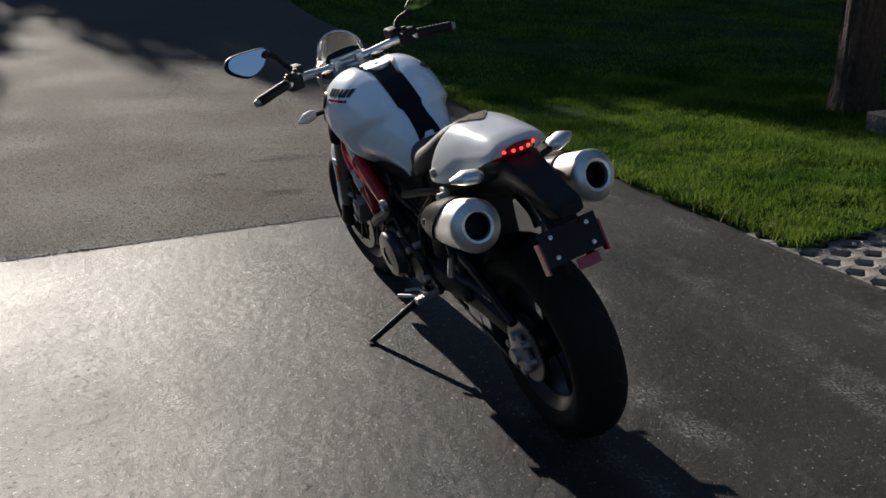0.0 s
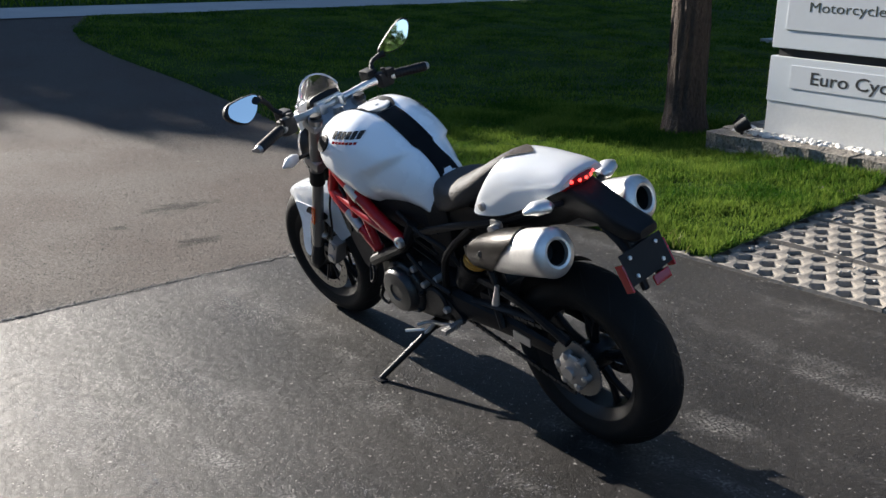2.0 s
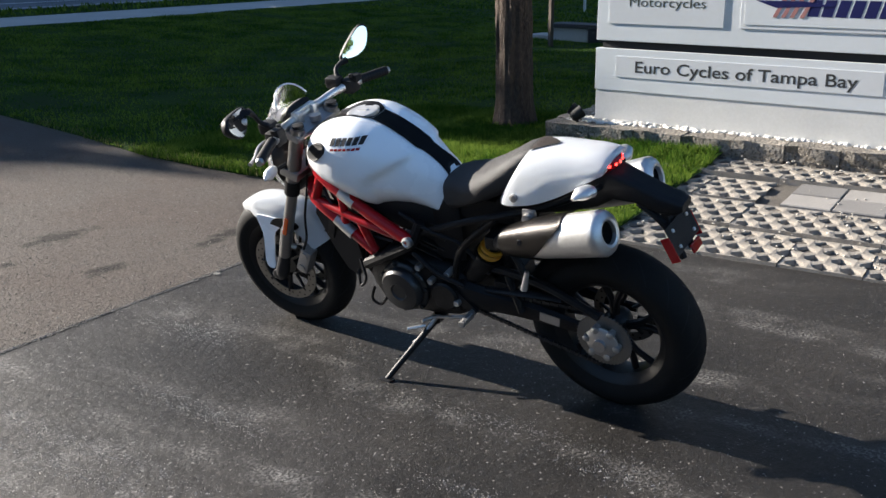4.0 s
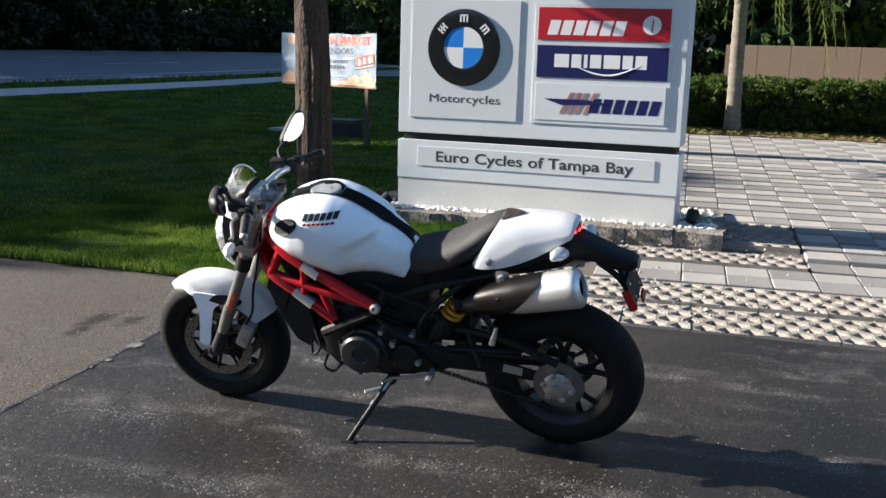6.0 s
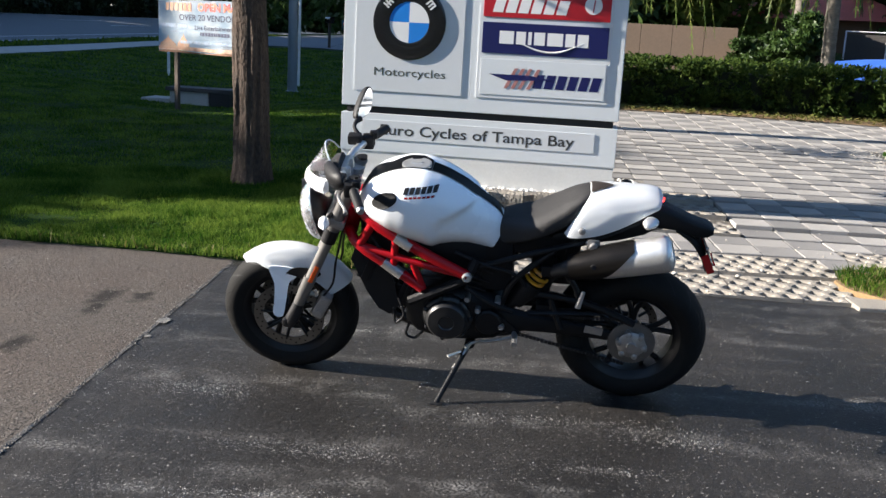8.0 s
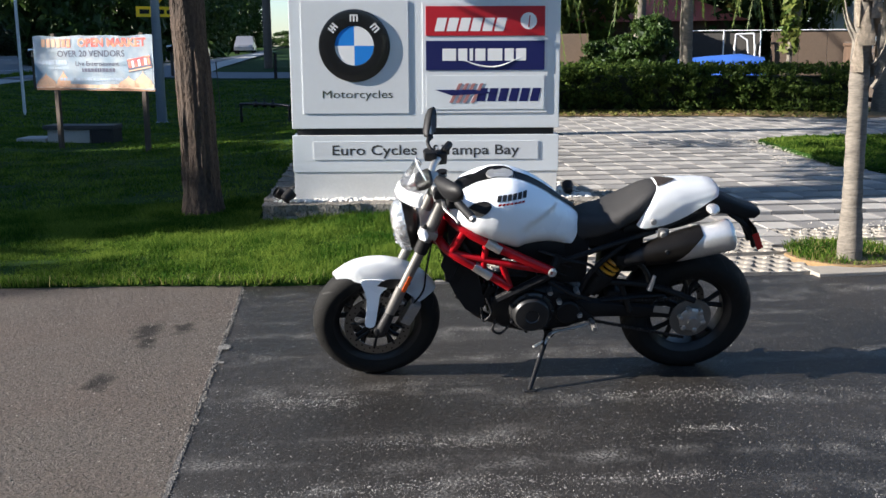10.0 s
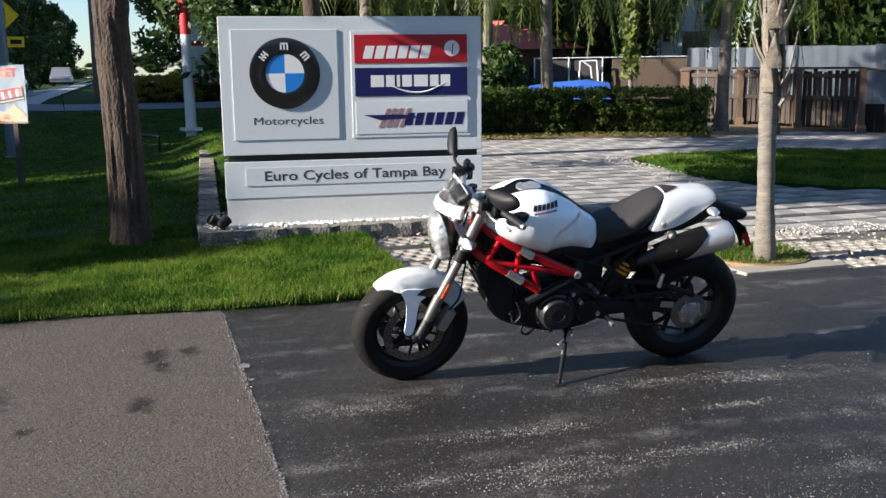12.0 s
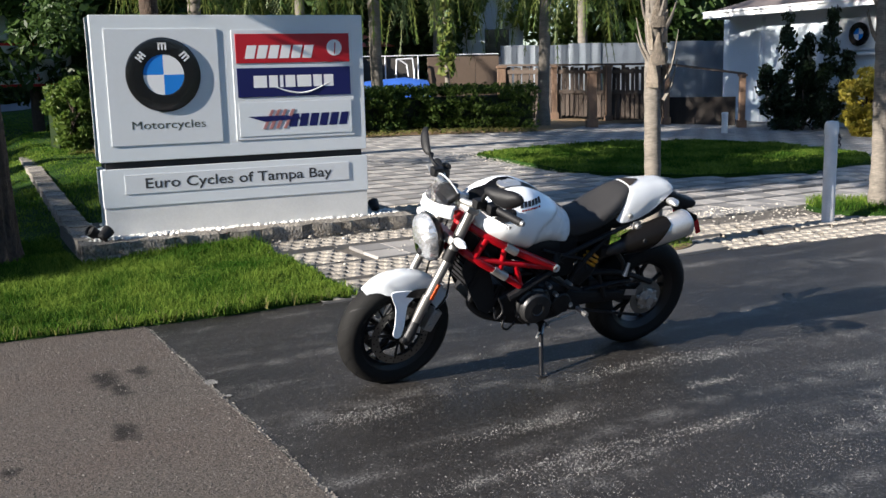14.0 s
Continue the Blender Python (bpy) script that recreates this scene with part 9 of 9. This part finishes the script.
lathe(bm, [(0.12, 0), (0.24, 0), (0.24, 0.04), (0.12, 0.045)], 36, "y", closed=True)
bmesh.ops.transform(bm, matrix=EM @ (Matrix.Diagonal((1, -1, 1, 1)) if (EM.to_3x3() @ Vector((0, -1, 0))).dot(out) > 0 else Matrix()), verts=bm.verts)
em = part("emblem", bm, BLACK_GLOSS, shop, "round black emblem with blue and white quarters")
for k in range(4):
    bm = bmesh.new()
    prism(bm, [(0, 0)] + [(0.125 * math.cos(a), 0.125 * math.sin(a)) for a in np.linspace(k * math.pi / 2, (k + 1) * math.pi / 2, 8)], 0.03, lambda a, b, d: EM @ Vector((a, (-d if (EM.to_3x3() @ Vector((0, -1, 0))).dot(out) > 0 else d), b)))
    part("quarter", bm, BLUE_ENAMEL if k in (1, 3) else WHITE_ENAMEL, em)

# tan yard wall, blue tarp, red roof and far pale houses
yard = thing("yard_wall", drawn(0.78) @ pose(28.5, 6.5, 0, 0, 0, 10), "tan board wall behind the hedge", "wall")
for i in range(3):
    bm = bmesh.new()
    box(bm, (0.05, 0.83, 2.15), (0, -4.7 + 0.84 * i, 1.075), 0.008)
    part("panel", bm, WALL_TAN, yard)
for i in range(5):
    bm = bmesh.new()
    box(bm, (0.05, 0.99, 2.12), (0, 3.6 + i, 1.06), 0.008)
    part("panel", bm, WALL_TAN, yard)
SCREEN_CLOTH = surf("screen_cloth", (0.05, 0.046, 0.042), 0.9, grain=(40, 0.2), blotch=(1.5, 0.25), bump=(40, 0.3))
for i in range(2):
    bm = bmesh.new()
    box(bm, (0.02, 1.12, 2.1), (0, -1.72 + 1.14 * i, 1.06), 0.004)
    part("screen", bm, SCREEN_CLOTH, yard, "dark screen cloth on a pipe frame")
for y in (-2.28, -1.15, 0.0, 0.5):
    bm = bmesh.new()
    tube(bm, [(-0.06, y, 0), (-0.06, y, 2.2 - 0.3 * (y > 0.2))], 0.025, 8)
    part("pipe_post", bm, METAL_GREY, yard, "pale pipe post")
bm = bmesh.new()
tube(bm, [(-0.06, -5.1, 2.18), (-0.06, 0.0, 2.18)], 0.016, 8)
part("top_pipe", bm, METAL_GREY, yard, "pale top pipe")
bm = bmesh.new()
for a, b in (((-2.1, 1.7), (-2.05, 2.3)), ((-2.05, 2.3), (-1.5, 2.28)), ((-1.5, 2.28), (-1.48, 1.7)), ((-1.9, 1.7), (-1.85, 2.1)), ((-1.85, 2.1), (-1.62, 2.25))):
    tube(bm, [(-0.3, a[0], a[1] - 0.22), (-0.3, b[0], b[1] - 0.22)], 0.026, 8)
tube(bm, [(-0.3, -1.48, 0), (-0.3, -1.48, 1.75)], 0.03, 8)
tube(bm, [(-0.3, -2.1, 0), (-0.3, -2.1, 1.75)], 0.03, 8)
part("pipe_frame", bm, METAL_GREY, yard, "pale bent pipe frame")
tarp = thing("covered_boat", drawn(0.78) @ pose(26.8, 5.25, 0, 0, 0, 8), "low stack under a blue tarpaulin", "tarpaulin")
bm = bmesh.new()
loft(bm, [[(x, -1.35, 0), (x * 0.9, -1.28, 1.36 - 0.25 * x * x), (x * 0.85, -0.6, 1.46 - 0.2 * x * x), (x * 0.9, 0.3, 1.4 - 0.25 * x * x), (x * 0.85, 1.22, 1.3 - 0.2 * x * x), (x, 1.35, 0)] for x in np.linspace(-0.9, 0.9, 9)], closed=True, cap=True)
part("sheet", bm, BLUE_TARP, tarp)


def house(name, m, w, d, h, roof_h, wall, roof, label):
    t = thing(name, m, label, "house")
    bm = bmesh.new()
    box(bm, (d, w, h), (0, 0, h / 2))
    part("wall", bm, wall, t)
    bm = bmesh.new()
    e = 0.5
    v = [bm.verts.new(q) for q in ((-d / 2 - e, -w / 2 - e, h), (-d / 2 - e, w / 2 + e, h), (d / 2 + e, w / 2 + e, h), (d / 2 + e, -w / 2 - e, h), (0, -w / 2 + d / 2, h + roof_h), (0, w / 2 - d / 2, h + roof_h))]
    for f in ((0, 1, 5, 4), (1, 2, 5), (2, 3, 4, 5), (3, 0, 4), (0, 3, 2, 1)):
        bm.faces.new([v[i] for i in f])
    part("roof", bm, roof, t)
    for y in np.arange(-w / 2 + 1.2, w / 2 - 0.6, 2.2):
        bm = bmesh.new()
        box(bm, (0.06, 1.1, 1.2), (-d / 2 - 0.02, y, h * 0.55), 0.02)
        part("window", bm, BLACK_GLOSS, t, "dark window")
    return t


house("red_roof_house", drawn(0.78) @ pose(38, 9.2, 0, 0, 0, 5), 6.5, 5, 2.7, 1.3, WALL_TAN, ROOF_RED, "low house with a faded red roof")
house("pale_house", drawn(0.78) @ pose(41.5, 1.5, 0, 0, 0, 5), 3.6, 3.4, 5.2, 0.8, WALL_WHITE, ROOF_DARK, "pale two-storey house behind the trees")


def car(m, paint, label, tall=0.0):
    t = thing("car", m, label, "car", "cars on the road")
    W = 0.88
    prof = [(-2.2, 0.35), (-2.25, 0.75), (-2.1, 0.95), (-1.55, 1.0), (-0.95, 1.42 + tall), (0.45, 1.45 + tall), (1.15, 1.0), (2.05, 0.88), (2.25, 0.65), (2.25, 0.35)]
    if tall:
        prof[2:4] = [(-2.15, 1.1), (-2.0, 1.15)]
        prof[4] = (-1.7, 1.42 + tall)
    bm = bmesh.new()
    secs = []
    for y, k in ((-W, 0.9), (-W * 0.95, 0.98), (-W * 0.6, 1.0), (W * 0.6, 1.0), (W * 0.95, 0.98), (W, 0.9)):
        secs.append([(x * (0.97 + 0.03 * k), y * (1.0 if z < 1.05 else 0.84), 0.3 + (z - 0.3) * (0.9 + 0.1 * k)) for x, z in prof])
    loft(bm, secs)
    part("body", bm, paint, t)
    glass = [(-1.45, 1.03), (-0.98, 1.36 + tall), (0.42, 1.38 + tall), (1.0, 1.03)]
    if tall:
        glass[0:2] = [(-1.85, 1.1), (-1.6, 1.36 + tall)]
    for s in (1, -1):
        bm = bmesh.new()
        prism(bm, glass, 0.02 * s, lambda a, b, d: (a, (W * 0.86 + 0.05 - (b - 1.03) * 0.1) * s + d - 0.02 * s, b))
        part("window", bm, BLACK_GLOSS, t, "dark side windows")
    for x in (-1.4, 1.4):
        for s in (1, -1):
            bm = bmesh.new()
            lathe(bm, [(0.2, 0.7 * s), (0.33, 0.7 * s), (0.33, 0.9 * s), (0.2, 0.9 * s)], 20, "y", (x, 0, 0.33), closed=True)
            wh = part("wheel", bm, RUBBER, t, "black tyre")
            bm = bmesh.new()
            lathe(bm, [(0.2, 0.86 * s), (0.1, 0.89 * s), (0.001, 0.89 * s)], 14, "y", (x, 0, 0.33))
            part("rim", bm, ALU_DULL, wh)
    for x, mat_ in ((2.24, WHITE_ENAMEL), (-2.24, LENS_RED)):
        for y in (-0.62, 0.62):
            bm = bmesh.new()
            box(bm, (0.05, 0.3, 0.13), (x, y, 0.74), 0.02)
            part("headlight" if x > 0 else "tail_light", bm, mat_, t)
    return t


along = math.degrees(math.atan2(U_DIR.y, U_DIR.x))
sheet("side_street", ROAD, np.linspace(10.4, 17.0, 12), lambda n: (35.2, 238), 0.06, "grey asphalt street beyond the lawn", "road")
car(at_plan(13.0, 62, along, 1.0, 0.06), plain("dark_blue_paint", (0.015, 0.05, 0.07), 0.25, coat=0.6), "dark teal saloon car on the street")
car(at_plan(12.0, 92, along + 180, 1.0, 0.06), plain("silver_paint", (0.35, 0.35, 0.37), 0.3, 0.5, coat=0.5), "silver sport-utility car on the street", 0.25)
